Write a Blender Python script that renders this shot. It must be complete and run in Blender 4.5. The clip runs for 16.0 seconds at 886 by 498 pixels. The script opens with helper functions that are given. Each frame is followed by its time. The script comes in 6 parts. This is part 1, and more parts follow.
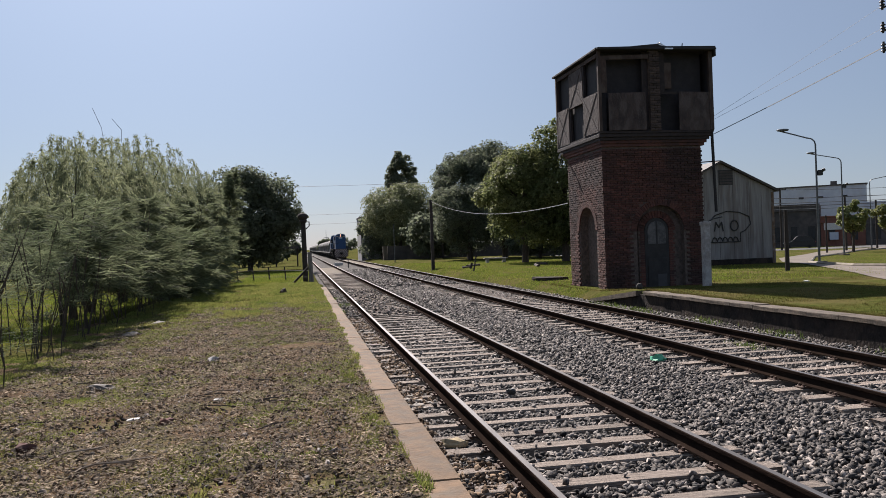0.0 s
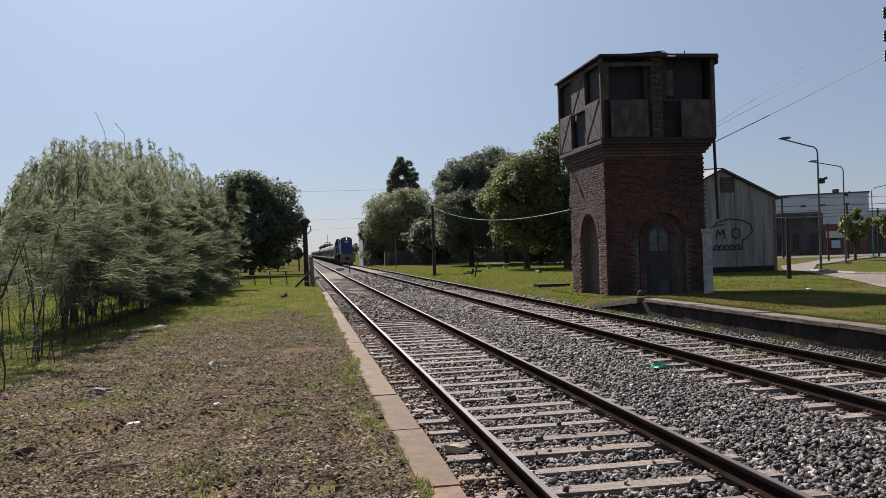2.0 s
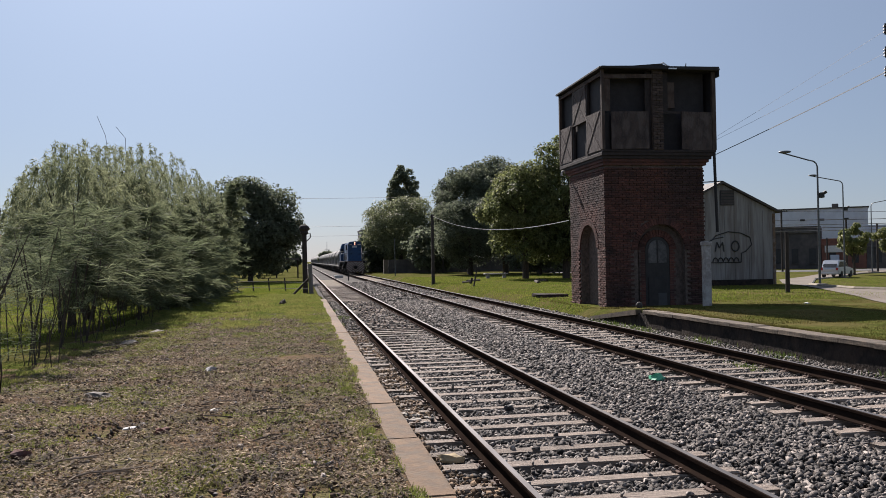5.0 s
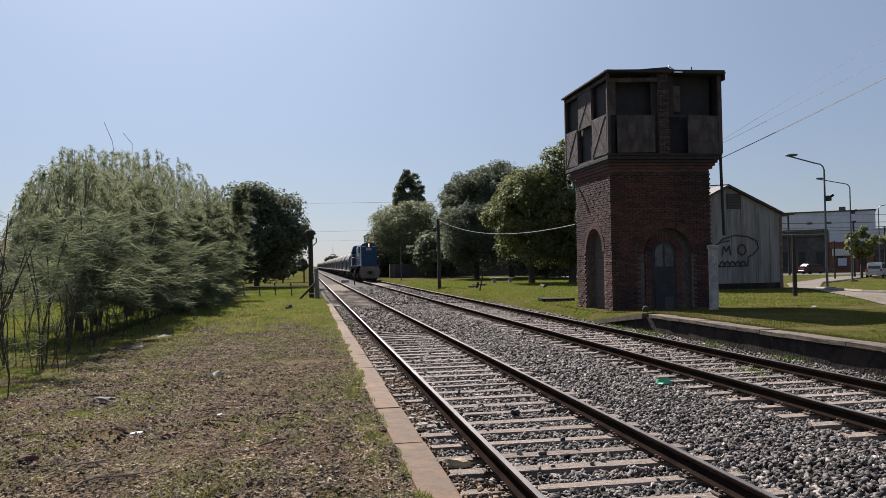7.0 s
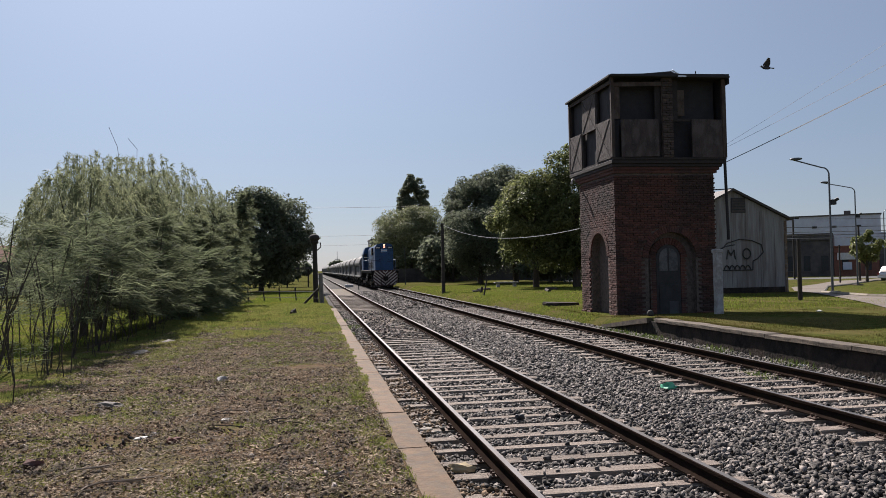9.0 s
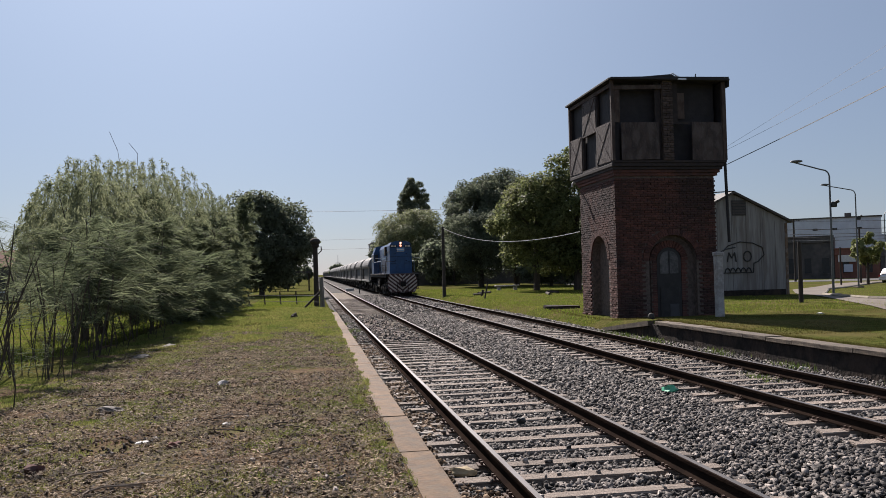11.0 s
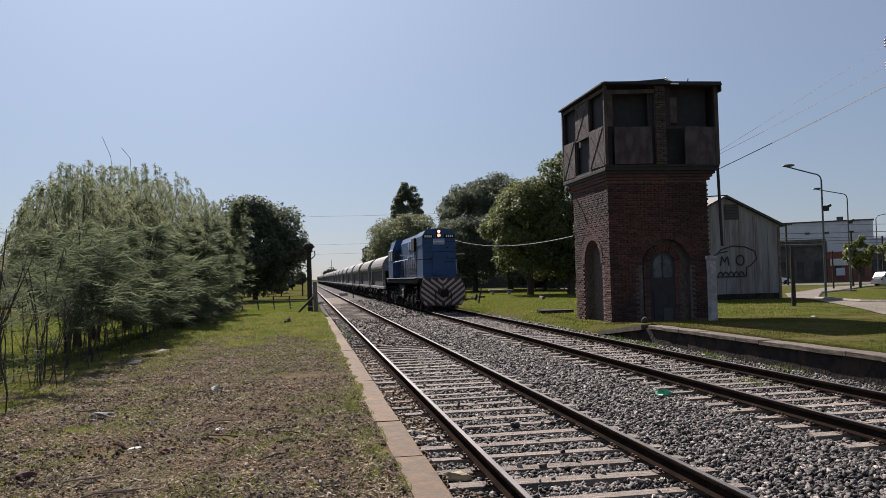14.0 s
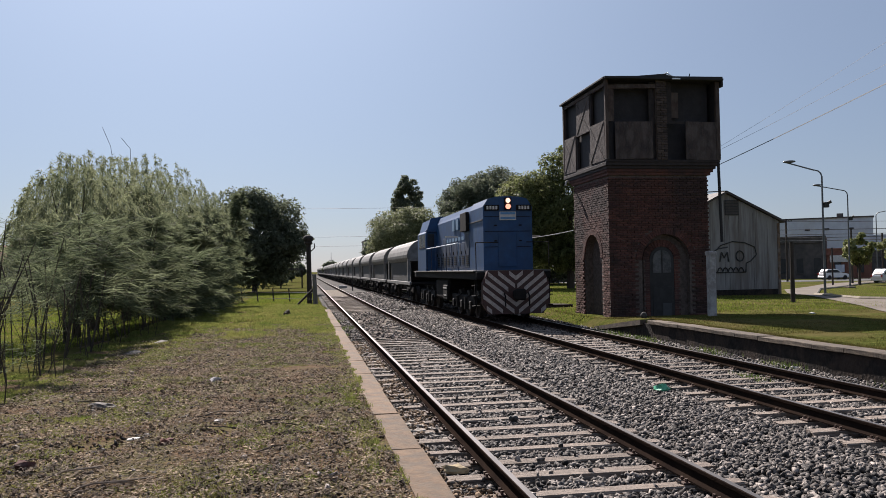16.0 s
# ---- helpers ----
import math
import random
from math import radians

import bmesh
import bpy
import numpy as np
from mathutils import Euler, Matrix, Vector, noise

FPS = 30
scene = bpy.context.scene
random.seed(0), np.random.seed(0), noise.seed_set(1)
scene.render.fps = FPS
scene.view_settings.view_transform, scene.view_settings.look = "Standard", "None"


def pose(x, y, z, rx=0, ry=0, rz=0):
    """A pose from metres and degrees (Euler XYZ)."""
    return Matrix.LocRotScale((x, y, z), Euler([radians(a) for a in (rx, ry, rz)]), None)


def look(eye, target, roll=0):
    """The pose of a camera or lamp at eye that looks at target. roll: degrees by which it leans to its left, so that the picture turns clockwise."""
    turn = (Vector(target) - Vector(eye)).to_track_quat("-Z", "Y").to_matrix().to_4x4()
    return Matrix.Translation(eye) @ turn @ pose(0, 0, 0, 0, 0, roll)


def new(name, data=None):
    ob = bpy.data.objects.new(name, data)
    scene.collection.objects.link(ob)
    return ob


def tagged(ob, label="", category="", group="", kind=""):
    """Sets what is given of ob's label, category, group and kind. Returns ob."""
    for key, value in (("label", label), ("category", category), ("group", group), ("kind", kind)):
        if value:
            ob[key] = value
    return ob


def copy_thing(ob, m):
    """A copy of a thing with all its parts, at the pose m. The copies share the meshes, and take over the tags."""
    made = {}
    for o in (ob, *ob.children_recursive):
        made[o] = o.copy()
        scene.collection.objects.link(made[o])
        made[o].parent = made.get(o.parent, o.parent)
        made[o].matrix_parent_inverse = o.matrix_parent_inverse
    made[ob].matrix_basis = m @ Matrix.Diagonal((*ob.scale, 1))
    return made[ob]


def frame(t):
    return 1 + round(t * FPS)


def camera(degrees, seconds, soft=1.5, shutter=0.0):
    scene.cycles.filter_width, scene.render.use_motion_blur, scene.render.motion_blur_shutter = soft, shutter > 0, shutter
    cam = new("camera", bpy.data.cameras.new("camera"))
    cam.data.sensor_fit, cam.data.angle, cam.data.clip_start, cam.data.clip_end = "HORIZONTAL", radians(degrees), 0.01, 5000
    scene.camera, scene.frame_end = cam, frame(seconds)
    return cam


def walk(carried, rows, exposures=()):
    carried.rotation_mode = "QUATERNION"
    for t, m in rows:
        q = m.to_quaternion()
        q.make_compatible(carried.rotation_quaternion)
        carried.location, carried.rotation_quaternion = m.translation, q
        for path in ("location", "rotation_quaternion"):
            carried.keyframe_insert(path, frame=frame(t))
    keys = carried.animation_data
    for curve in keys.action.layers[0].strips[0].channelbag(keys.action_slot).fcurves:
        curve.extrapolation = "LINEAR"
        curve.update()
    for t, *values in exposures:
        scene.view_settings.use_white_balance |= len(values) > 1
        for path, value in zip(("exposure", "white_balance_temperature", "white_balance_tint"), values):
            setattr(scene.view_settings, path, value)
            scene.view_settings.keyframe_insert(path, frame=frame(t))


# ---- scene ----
EYE = Vector((-2.671, 0.0, 1.861))


def aim(yaw, pitch, roll):
    """Pose of the camera at EYE, yaw clockwise from the track's direction."""
    a, b = radians(yaw), radians(pitch)
    way = Vector((math.sin(a) * math.cos(b), math.cos(a) * math.cos(b), math.sin(b)))
    return look(EYE, EYE + way, roll)


cam = camera(56.76, 16.0, soft=0.55)
walk(cam, [
        (0, aim(9.878, -0.315, -2.172)),
        (0.5, aim(9.953, -0.212, -1.856)),
        (1, aim(10.016, -0.121, -1.791)),
        (1.5, aim(9.936, -0.009, -1.827)),
        (2, aim(9.790, 0.084, -1.802)),
        (2.5, aim(9.722, 0.181, -1.823)),
        (3, aim(9.782, 0.288, -1.505)),
        (3.5, aim(9.805, 0.346, -1.231)),
        (4, aim(9.874, 0.466, -0.962)),
        (6.5, aim(9.713, 0.966, -1.150)),
        (7, aim(9.451, 1.014, -1.138)),
        (7.5, aim(9.312, 1.052, -1.158)),
        (8, aim(9.376, 1.151, -1.127)),
        (8.5, aim(9.313, 1.252, -1.199)),
        (9, aim(9.166, 1.335, -1.217)),
        (11.5, aim(9.179, 1.654, -1.445)),
        (12, aim(9.256, 1.746, -1.490)),
        (12.5, aim(9.327, 1.837, -1.476)),
        (13, aim(9.422, 1.914, -1.501)),
        (13.5, aim(9.484, 1.973, -1.499)),
        (14, aim(9.578, 1.881, -1.518)),
        (14.5, aim(9.661, 1.733, -1.533)),
        (15, aim(9.725, 1.848, -1.569)),
        (15.5, aim(9.538, 1.917, -1.263)),
        (16, aim(9.585, 1.419, -1.047))],
     exposures=[(0.0, 0.92, 6550, 17), (2.0, 0.91, 6550, 17), (3.0, 0.84, 6550, 17), (4.0, 0.92, 6550, 17), (7.5, 0.92, 6550, 17), (8.5, 0.86, 6550, 17), (9.0, 0.86, 6550, 17), (11.5, 0.86, 6550, 17), (12.0, 0.86, 6550, 17), (12.5, 0.80, 6550, 17), (13.5, 0.80, 6550, 17), (14.5, 0.86, 6550, 17), (15.0, 0.81, 6550, 17), (15.5, 0.79, 6550, 17), (16.0, 0.91, 6550, 17)])

# ---- light ----
SUN_S, SUN_K = 0.165, 0.84            # drift of the shadows per metre towards the camera; fall per metre
sun_way = Vector((SUN_S, -1.0, -SUN_K)).normalized()
elev = math.asin(-sun_way.z)
world = bpy.data.worlds.new("sky")
scene.world = world
world.use_nodes = True
wn = world.node_tree
sky = wn.nodes.new("ShaderNodeTexSky")
sky.sky_type, sky.sun_disc = "NISHITA", False
sky.sun_elevation, sky.sun_rotation = elev, math.atan2(-sun_way.x, -sun_way.y)
sky.air_density, sky.dust_density, sky.ozone_density = 1.0, 0.3, 3.0
wn.nodes["Background"].inputs[1].default_value = 0.0335
haze = wn.nodes.new("ShaderNodeMix")          # thin even haze over the clear sky
haze.data_type = "RGBA"
haze.inputs[0].default_value, haze.inputs[7].default_value = 0.5, (5.5, 7.1, 9.4, 1)
wn.links.new(sky.outputs[0], haze.inputs[6])
# broad bright glow of the haze round the sun
wco = wn.nodes.new("ShaderNodeTexCoord")
wdot = wn.nodes.new("ShaderNodeVectorMath")
wdot.operation = "DOT_PRODUCT"
wdot.inputs[1].default_value = -sun_way
wn.links.new(wco.outputs["Generated"], wdot.inputs[0])
wmax = wn.nodes.new("ShaderNodeMath")
wmax.operation = "MAXIMUM"
wmax.inputs[1].default_value = 0.0
wn.links.new(wdot.outputs["Value"], wmax.inputs[0])
wpow = wn.nodes.new("ShaderNodeMath")
wpow.operation = "POWER"
wpow.inputs[1].default_value = 7.0
wn.links.new(wmax.outputs[0], wpow.inputs[0])
glow = wn.nodes.new("ShaderNodeMix")
glow.data_type, glow.blend_type = "RGBA", "ADD"
glow.inputs[7].default_value = (5.4, 6.6, 7.8, 1)
wn.links.new(wpow.outputs[0], glow.inputs[0])
wn.links.new(haze.outputs[2], glow.inputs[6])
wn.links.new(glow.outputs[2], wn.nodes["Background"].inputs[0])
sun = new("sun", bpy.data.lights.new("sun", "SUN"))
sun.data.energy, sun.data.angle, sun.data.color = 5.0, radians(0.6), (1.0, 0.95, 0.87)
sun.matrix_world = look((0, 0, 50), Vector((0, 0, 50)) + sun_way)

# ---- materials ----
MATS = {}


def mat(name, a, b=None, rough=0.8, metal=0.0, scale=6.0, bump=0.0, bscale=60.0, big=0.0, bigc=None, bigscale=0.7,
        island=0.0, rand=0.0, emit=None, stretch=(1, 1, 1), trans=0.0, lo=0.35, hi=0.65, spec=0.4):
    """Procedural material: two colours by noise, a second colour in large patches, relief, and variation per piece."""
    if name in MATS:
        return MATS[name]
    m = bpy.data.materials.new(name)
    m.use_nodes = True
    n, l = m.node_tree.nodes, m.node_tree.links
    bs = n["Principled BSDF"]
    bs.inputs["Roughness"].default_value, bs.inputs["Metallic"].default_value = rough, metal
    bs.inputs["Specular IOR Level"].default_value = spec
    co = n.new("ShaderNodeTexCoord")
    mp = n.new("ShaderNodeMapping")
    mp.inputs["Scale"].default_value = stretch
    l.new(co.outputs["Object"], mp.inputs[0])
    b = b or tuple(c * 0.75 for c in a)

    def noise_fac(sc, lo_, hi_, detail=5):
        t = n.new("ShaderNodeTexNoise")
        t.inputs["Scale"].default_value, t.inputs["Detail"].default_value = sc, detail
        t.inputs["Roughness"].default_value = 0.65
        l.new(mp.outputs[0], t.inputs["Vector"])
        r = n.new("ShaderNodeMapRange")
        r.inputs[1].default_value, r.inputs[2].default_value = lo_, hi_
        l.new(t.outputs[0], r.inputs[0])
        return r.outputs[0], t.outputs[0]

    def mix(fac, c1, c2, kind="MIX"):
        x = n.new("ShaderNodeMix")
        x.data_type, x.blend_type = "RGBA", kind
        for sock, v in ((x.inputs[0], fac), (x.inputs[6], c1), (x.inputs[7], c2)):
            if isinstance(v, (int, float)):
                sock.default_value = v
            elif isinstance(v, tuple):
                sock.default_value = (*v, 1)
            else:
                l.new(v, sock)
        return x.outputs[2]

    f, raw = noise_fac(scale, lo, hi)
    col = mix(f, a, b)
    if big:
        g, _ = noise_fac(bigscale, 0.45, 0.6, 3)
        mu = n.new("ShaderNodeMath")
        mu.operation = "MULTIPLY"
        mu.inputs[1].default_value = big
        l.new(g, mu.inputs[0])
        col = mix(mu.outputs[0], col, bigc)
    for amount, node, out in ((island, "ShaderNodeNewGeometry", "Random Per Island"), (rand, "ShaderNodeObjectInfo", "Random")):
        if amount:
            g = n.new(node)
            r = n.new("ShaderNodeMapRange")
            r.inputs[3].default_value, r.inputs[4].default_value = 1 - amount, 1 + amount
            l.new(g.outputs[out], r.inputs[0])
            h = n.new("ShaderNodeVectorMath")
            h.operation = "SCALE"
            l.new(col, h.inputs[0])
            l.new(r.outputs[0], h.inputs["Scale"])
            col = h.outputs[0]
    l.new(col, bs.inputs["Base Color"])
    if bump:
        t = n.new("ShaderNodeTexNoise")
        t.inputs["Scale"].default_value, t.inputs["Detail"].default_value = bscale, 4
        l.new(mp.outputs[0], t.inputs["Vector"])
        p = n.new("ShaderNodeBump")
        p.inputs["Strength"].default_value, p.inputs["Distance"].default_value = min(1, bump), 0.02 * max(1, bump)
        l.new(t.outputs[0], p.inputs["Height"])
        l.new(p.outputs[0], bs.inputs["Normal"])
    if trans:
        tr = n.new("ShaderNodeBsdfTranslucent")
        l.new(col, tr.inputs[0])
        ms = n.new("ShaderNodeMixShader")
        ms.inputs[0].default_value = trans
        l.new(bs.outputs[0], ms.inputs[1])
        l.new(tr.outputs[0], ms.inputs[2])
        l.new(ms.outputs[0], n["Material Output"].inputs[0])
    if emit:
        bs.inputs["Emission Color"].default_value, bs.inputs["Emission Strength"].default_value = (*emit[0], 1), emit[1]
    MATS[name] = m
    return m


# ---- mesh helpers ----
def link(name, bm, material, parent=None, label="", m=None, smooth=False):
    me = bpy.data.meshes.new(name)
    if smooth:
        for f in bm.faces:
            f.smooth = True
    bm.to_mesh(me)
    bm.free()
    for x in (material if isinstance(material, (list, tuple)) else [material]):
        me.materials.append(x)
    ob = new(name, me)
    if parent:
        ob.parent = parent
    if m is not None:
        ob.matrix_basis = m
    if label:
        ob["label"] = label
    return ob


def part(name, bm, material, parent, label="", m=None, smooth=False):
    return link(name, bm, material, parent, label, m, smooth)


def mesh_np(name, verts, faces, material, parent=None):
    """Mesh from arrays: verts (n, 3), faces (m, k) of one size."""
    me = bpy.data.meshes.new(name)
    n, (m, k) = len(verts), faces.shape
    me.vertices.add(n)
    me.vertices.foreach_set("co", np.ascontiguousarray(verts, dtype=np.float32).ravel())
    me.loops.add(m * k)
    me.loops.foreach_set("vertex_index", np.ascontiguousarray(faces, dtype=np.int32).ravel())
    me.polygons.add(m)
    me.polygons.foreach_set("loop_start", np.arange(0, m * k, k, dtype=np.int32))
    me.polygons.foreach_set("loop_total", np.full(m, k, dtype=np.int32))
    me.update(calc_edges=True)
    me.materials.append(material)
    ob = new(name, me)
    if parent:
        ob.parent = parent
    return ob


def empty(name, m, label="", category="", group=""):
    ob = new(name)
    ob.matrix_basis = m
    return tagged(ob, label, category, group)


def box(bm, x0, x1, y0, y1, z0, z1, bevel=0.0):
    r = bmesh.ops.create_cube(bm, size=1, matrix=Matrix.LocRotScale(
        ((x0 + x1) / 2, (y0 + y1) / 2, (z0 + z1) / 2), None, (abs(x1 - x0), abs(y1 - y0), abs(z1 - z0))))
    if bevel:
        es = list({e for v in r["verts"] for e in v.link_edges})
        bmesh.ops.bevel(bm, geom=es, offset=bevel, segments=1, affect="EDGES")
    return bm


def rod(bm, p, q, r, r2=None, seg=8):
    p, q = Vector(p), Vector(q)
    d = q - p
    m = Matrix.Translation((p + q) / 2) @ d.to_track_quat("Z", "Y").to_matrix().to_4x4()
    bmesh.ops.create_cone(bm, cap_ends=True, segments=seg, radius1=r, radius2=r if r2 is None else r2, depth=d.length, matrix=m)
    return bm


def path_rod(bm, pts, r, seg=6):
    for p, q in zip(pts, pts[1:]):
        rod(bm, p, q, r, seg=seg)
    return bm


def prism(bm, outline, axis, a, b):
    """Closed outline of 2D points drawn out along axis ('x': points are (y, z); 'y': (x, z); 'z': (x, y)) from a to b."""
    put = {"x": lambda p, c: (c, p[0], p[1]), "y": lambda p, c: (p[0], c, p[1]), "z": lambda p, c: (p[0], p[1], c)}[axis]
    A = [bm.verts.new(put(p, a)) for p in outline]
    B = [bm.verts.new(put(p, b)) for p in outline]
    n = len(outline)
    fs = [bm.faces.new(A), bm.faces.new(B[::-1])]
    for i in range(n):
        fs.append(bm.faces.new((A[i], B[i], B[(i + 1) % n], A[(i + 1) % n])))
    bmesh.ops.recalc_face_normals(bm, faces=fs)
    return bm


def B():
    return bmesh.new()


# ---- ground ----
FC, FZ = 4.43, 0.06                  # far track: centre and height of its rails
LEFT_Z, RIGHT_Z = 0.25, 0.37         # platform tops


def sstep(a, b, v):
    t = np.clip((v - a) / (b - a), 0, 1)
    return t * t * (3 - 2 * t)


def ground_z(x, y):
    x, y = np.asarray(x, float), np.asarray(y, float)
    left = LEFT_Z + (0.02 - LEFT_Z) * sstep(36, 46, y) - 0.35 * sstep(-7.5, -11, x)
    land = np.interp(x, [7, 22.5, 31, 48, 70, 150], [0.2, 0.2, -0.3, -0.6, -0.75, -0.8])
    right = land + (RIGHT_Z - 0.2) * (1 - sstep(21, 26, y)) * (1 - sstep(11, 15, x))
    bed = -0.32
    edge_l = sstep(-1.75, -1.7, x)
    far = sstep(22.0, 26.0, y)
    edge_r = sstep(6.4, 6.45, x) * (1 - far) + sstep(5.9, 6.9, x) * far
    z = left * (1 - edge_l) + edge_l * (bed * (1 - edge_r) + right * edge_r)
    # beyond the station the bed and the land meet
    away = sstep(90, 160, y)
    return z * (1 - away) + away * np.where(np.abs(x - 2.2) < 5.2, -0.32, np.where(x > 15, land, 0.0))


gm = mat("turf", (0.035, 0.05, 0.011), (0.1, 0.1, 0.03), rough=0.95, scale=6.0, bump=1.5, bscale=30, big=0.5,
         bigc=(0.13, 0.095, 0.05), bigscale=0.4, spec=0.0)
sm = mat("bare_soil", (0.17, 0.112, 0.066), (0.068, 0.045, 0.028), rough=0.95, scale=14, bump=2.0, bscale=30, big=0.6,
         bigc=(0.1, 0.108, 0.04), bigscale=1.3, spec=0.03)


def make_ground():
    xs = np.unique(np.concatenate([[-3000, -800, -300, -120, -60, -35, -22, -16], np.arange(-13, -1.8, 0.35), [-1.75, -1.7, -1.65, 0, 2, 4, 5.9, 6.15, 6.4, 6.45, 6.9],
                                   np.arange(7.5, 16, 0.7), np.arange(16, 33, 0.75), [22.5, 31, 36, 41, 48, 54, 60, 70, 90, 150, 400, 1000, 3000]]))
    ys = np.unique(np.concatenate([[-3000, -500, -100, -30, -10], np.arange(-4, 50, 0.5), [55, 60, 70, 80, 90, 100, 110, 120, 130, 140, 150, 160, 250, 600, 1500, 4000]]))
    X, Y = np.meshgrid(xs, ys, indexing="ij")
    Z = ground_z(X, Y)
    bumps = np.array([[noise.noise((x * 0.9, y * 0.9, 0)) for y in ys] for x in xs])
    Z = Z + np.where((X < -2) & (X > -20) & (Y < 60), 0.035 * bumps, 0) + np.where((X > 7) & (Y < 60), 0.03 * bumps, 0)
    n, m = len(xs), len(ys)
    i = np.arange(n * m).reshape(n, m)
    f = np.stack([i[:-1, :-1], i[1:, :-1], i[1:, 1:], i[:-1, 1:]], -1).reshape(-1, 4)
    ob = mesh_np("ground", np.stack([X, Y, Z], -1).reshape(-1, 3), f, gm)
    ob.data.materials.append(sm)
    cx = (X[:-1, :-1] + X[1:, 1:]) / 2
    cy = (Y[:-1, :-1] + Y[1:, 1:]) / 2
    wob = np.array([noise.noise((a * 0.35, b * 0.22, 5)) for a, b in zip(cx.ravel(), cy.ravel())])
    soil = ((cx.ravel() > -7.4 + 0.8 * wob) & (cx.ravel() < -1.6) & (cy.ravel() < 33 + 12 * wob)).astype(np.int32)
    ob.data.polygons.foreach_set("material_index", soil)
    return tagged(ob, "uneven ground of patchy grass and trodden brown soil", "ground", kind="structure")


ground = make_ground()

# ballast bed under both tracks
bed_mat = mat("ballast_ground", (0.045, 0.04, 0.037), (0.014, 0.013, 0.0125), rough=0.95, scale=24, bump=1.5, bscale=34, spec=0.2, lo=0.4, hi=0.6,
              big=0.35, bigc=(0.13, 0.115, 0.095), bigscale=0.25)
dust_mat = mat("dusty_fines", (0.2, 0.168, 0.13), (0.095, 0.08, 0.063), rough=0.95, scale=22, bump=1.0, bscale=40, spec=0.15)


def bed_z(x, y):
    """Top of the stones."""
    x, y = np.asarray(x, float), np.asarray(y, float)
    z = -0.215 + 0.07 * np.exp(-((x - 2.2) / 0.7) ** 2) + 0.04 * sstep(2.2, 3.2, x)
    z = z + 0.07 * sstep(5.6, 6.35, x)
    return z - 0.06 * sstep(-1.35, -1.6, x)


def make_bed():
    xs = np.concatenate([np.arange(-1.68, 6.4, 0.2), [6.32]])
    ys = np.concatenate([np.arange(-12, 40, 0.4), np.arange(40, 100, 4.0), [120, 160, 250, 400, 700]])
    xs = np.sort(xs)
    X, Y = np.meshgrid(xs, ys, indexing="ij")
    Z = bed_z(X, Y) - 0.02
    Z = np.where((Y > 24) & (X > 5.7), np.minimum(Z, -0.17 + 0.1 * (X - 5.7)), Z)
    Z = Z + 0.02 * np.array([[noise.noise((x * 2, y * 1.3, 3)) for y in ys] for x in xs])
    n, m = len(xs), len(ys)
    i = np.arange(n * m).reshape(n, m)
    f = np.stack([i[:-1, :-1], i[1:, :-1], i[1:, 1:], i[:-1, 1:]], -1).reshape(-1, 4)
    return tagged(mesh_np("ballast_bed", np.stack([X, Y, Z], -1).reshape(-1, 3), f, bed_mat),
                  "grey crushed-stone bed under the two tracks", "ballast", kind="structure")


make_bed()

# ---- tracks ----
rail_m = mat("rusty_rail_side", (0.026, 0.018, 0.014), (0.015, 0.011, 0.0095), rough=1.0, scale=8, bump=0.4, bscale=70, stretch=(1, 0.3, 1), spec=0.0)
head_m = mat("polished_rail_head", (0.15, 0.14, 0.135), (0.09, 0.08, 0.075), rough=0.48, metal=0.7, scale=3, stretch=(4, 0.2, 1))
sleeper_m = mat("weathered_timber", (0.29, 0.235, 0.195), (0.12, 0.096, 0.078), rough=0.9, scale=4, bump=1.0, bscale=14, stretch=(0.6, 8, 8), rand=0.22)
clip_m = mat("rusty_iron", (0.09, 0.05, 0.035), (0.05, 0.03, 0.022), rough=0.8, scale=30)
GAUGE = 0.873


def sleeper_mesh(seed):
    rnd = random.Random(seed)
    bm = B()
    box(bm, -1.36, 1.36, -0.105, 0.105, -0.14, 0, 0.012)
    for v in bm.verts:
        v.co.x += rnd.uniform(-0.025, 0.025)
        v.co.y += rnd.uniform(-0.012, 0.012)
        v.co.z += rnd.uniform(-0.008, 0.004)
    me = bpy.data.meshes.new("sleeper")
    bm.to_mesh(me)
    bm.free()
    me.materials.append(sleeper_m)
    return me


def plate_mesh():
    bm = B()
    box(bm, -0.14, 0.14, -0.08, 0.08, 0, 0.018, 0.004)
    for sx in (-0.1, 0.1):
        rod(bm, (sx, 0.045, 0.01), (sx, 0.045, 0.05), 0.016, seg=6)
        rod(bm, (sx, -0.045, 0.01), (sx, -0.045, 0.05), 0.016, seg=6)
    me = bpy.data.meshes.new("rail_chair")
    bm.to_mesh(me)
    bm.free()
    me.materials.append(clip_m)
    return me


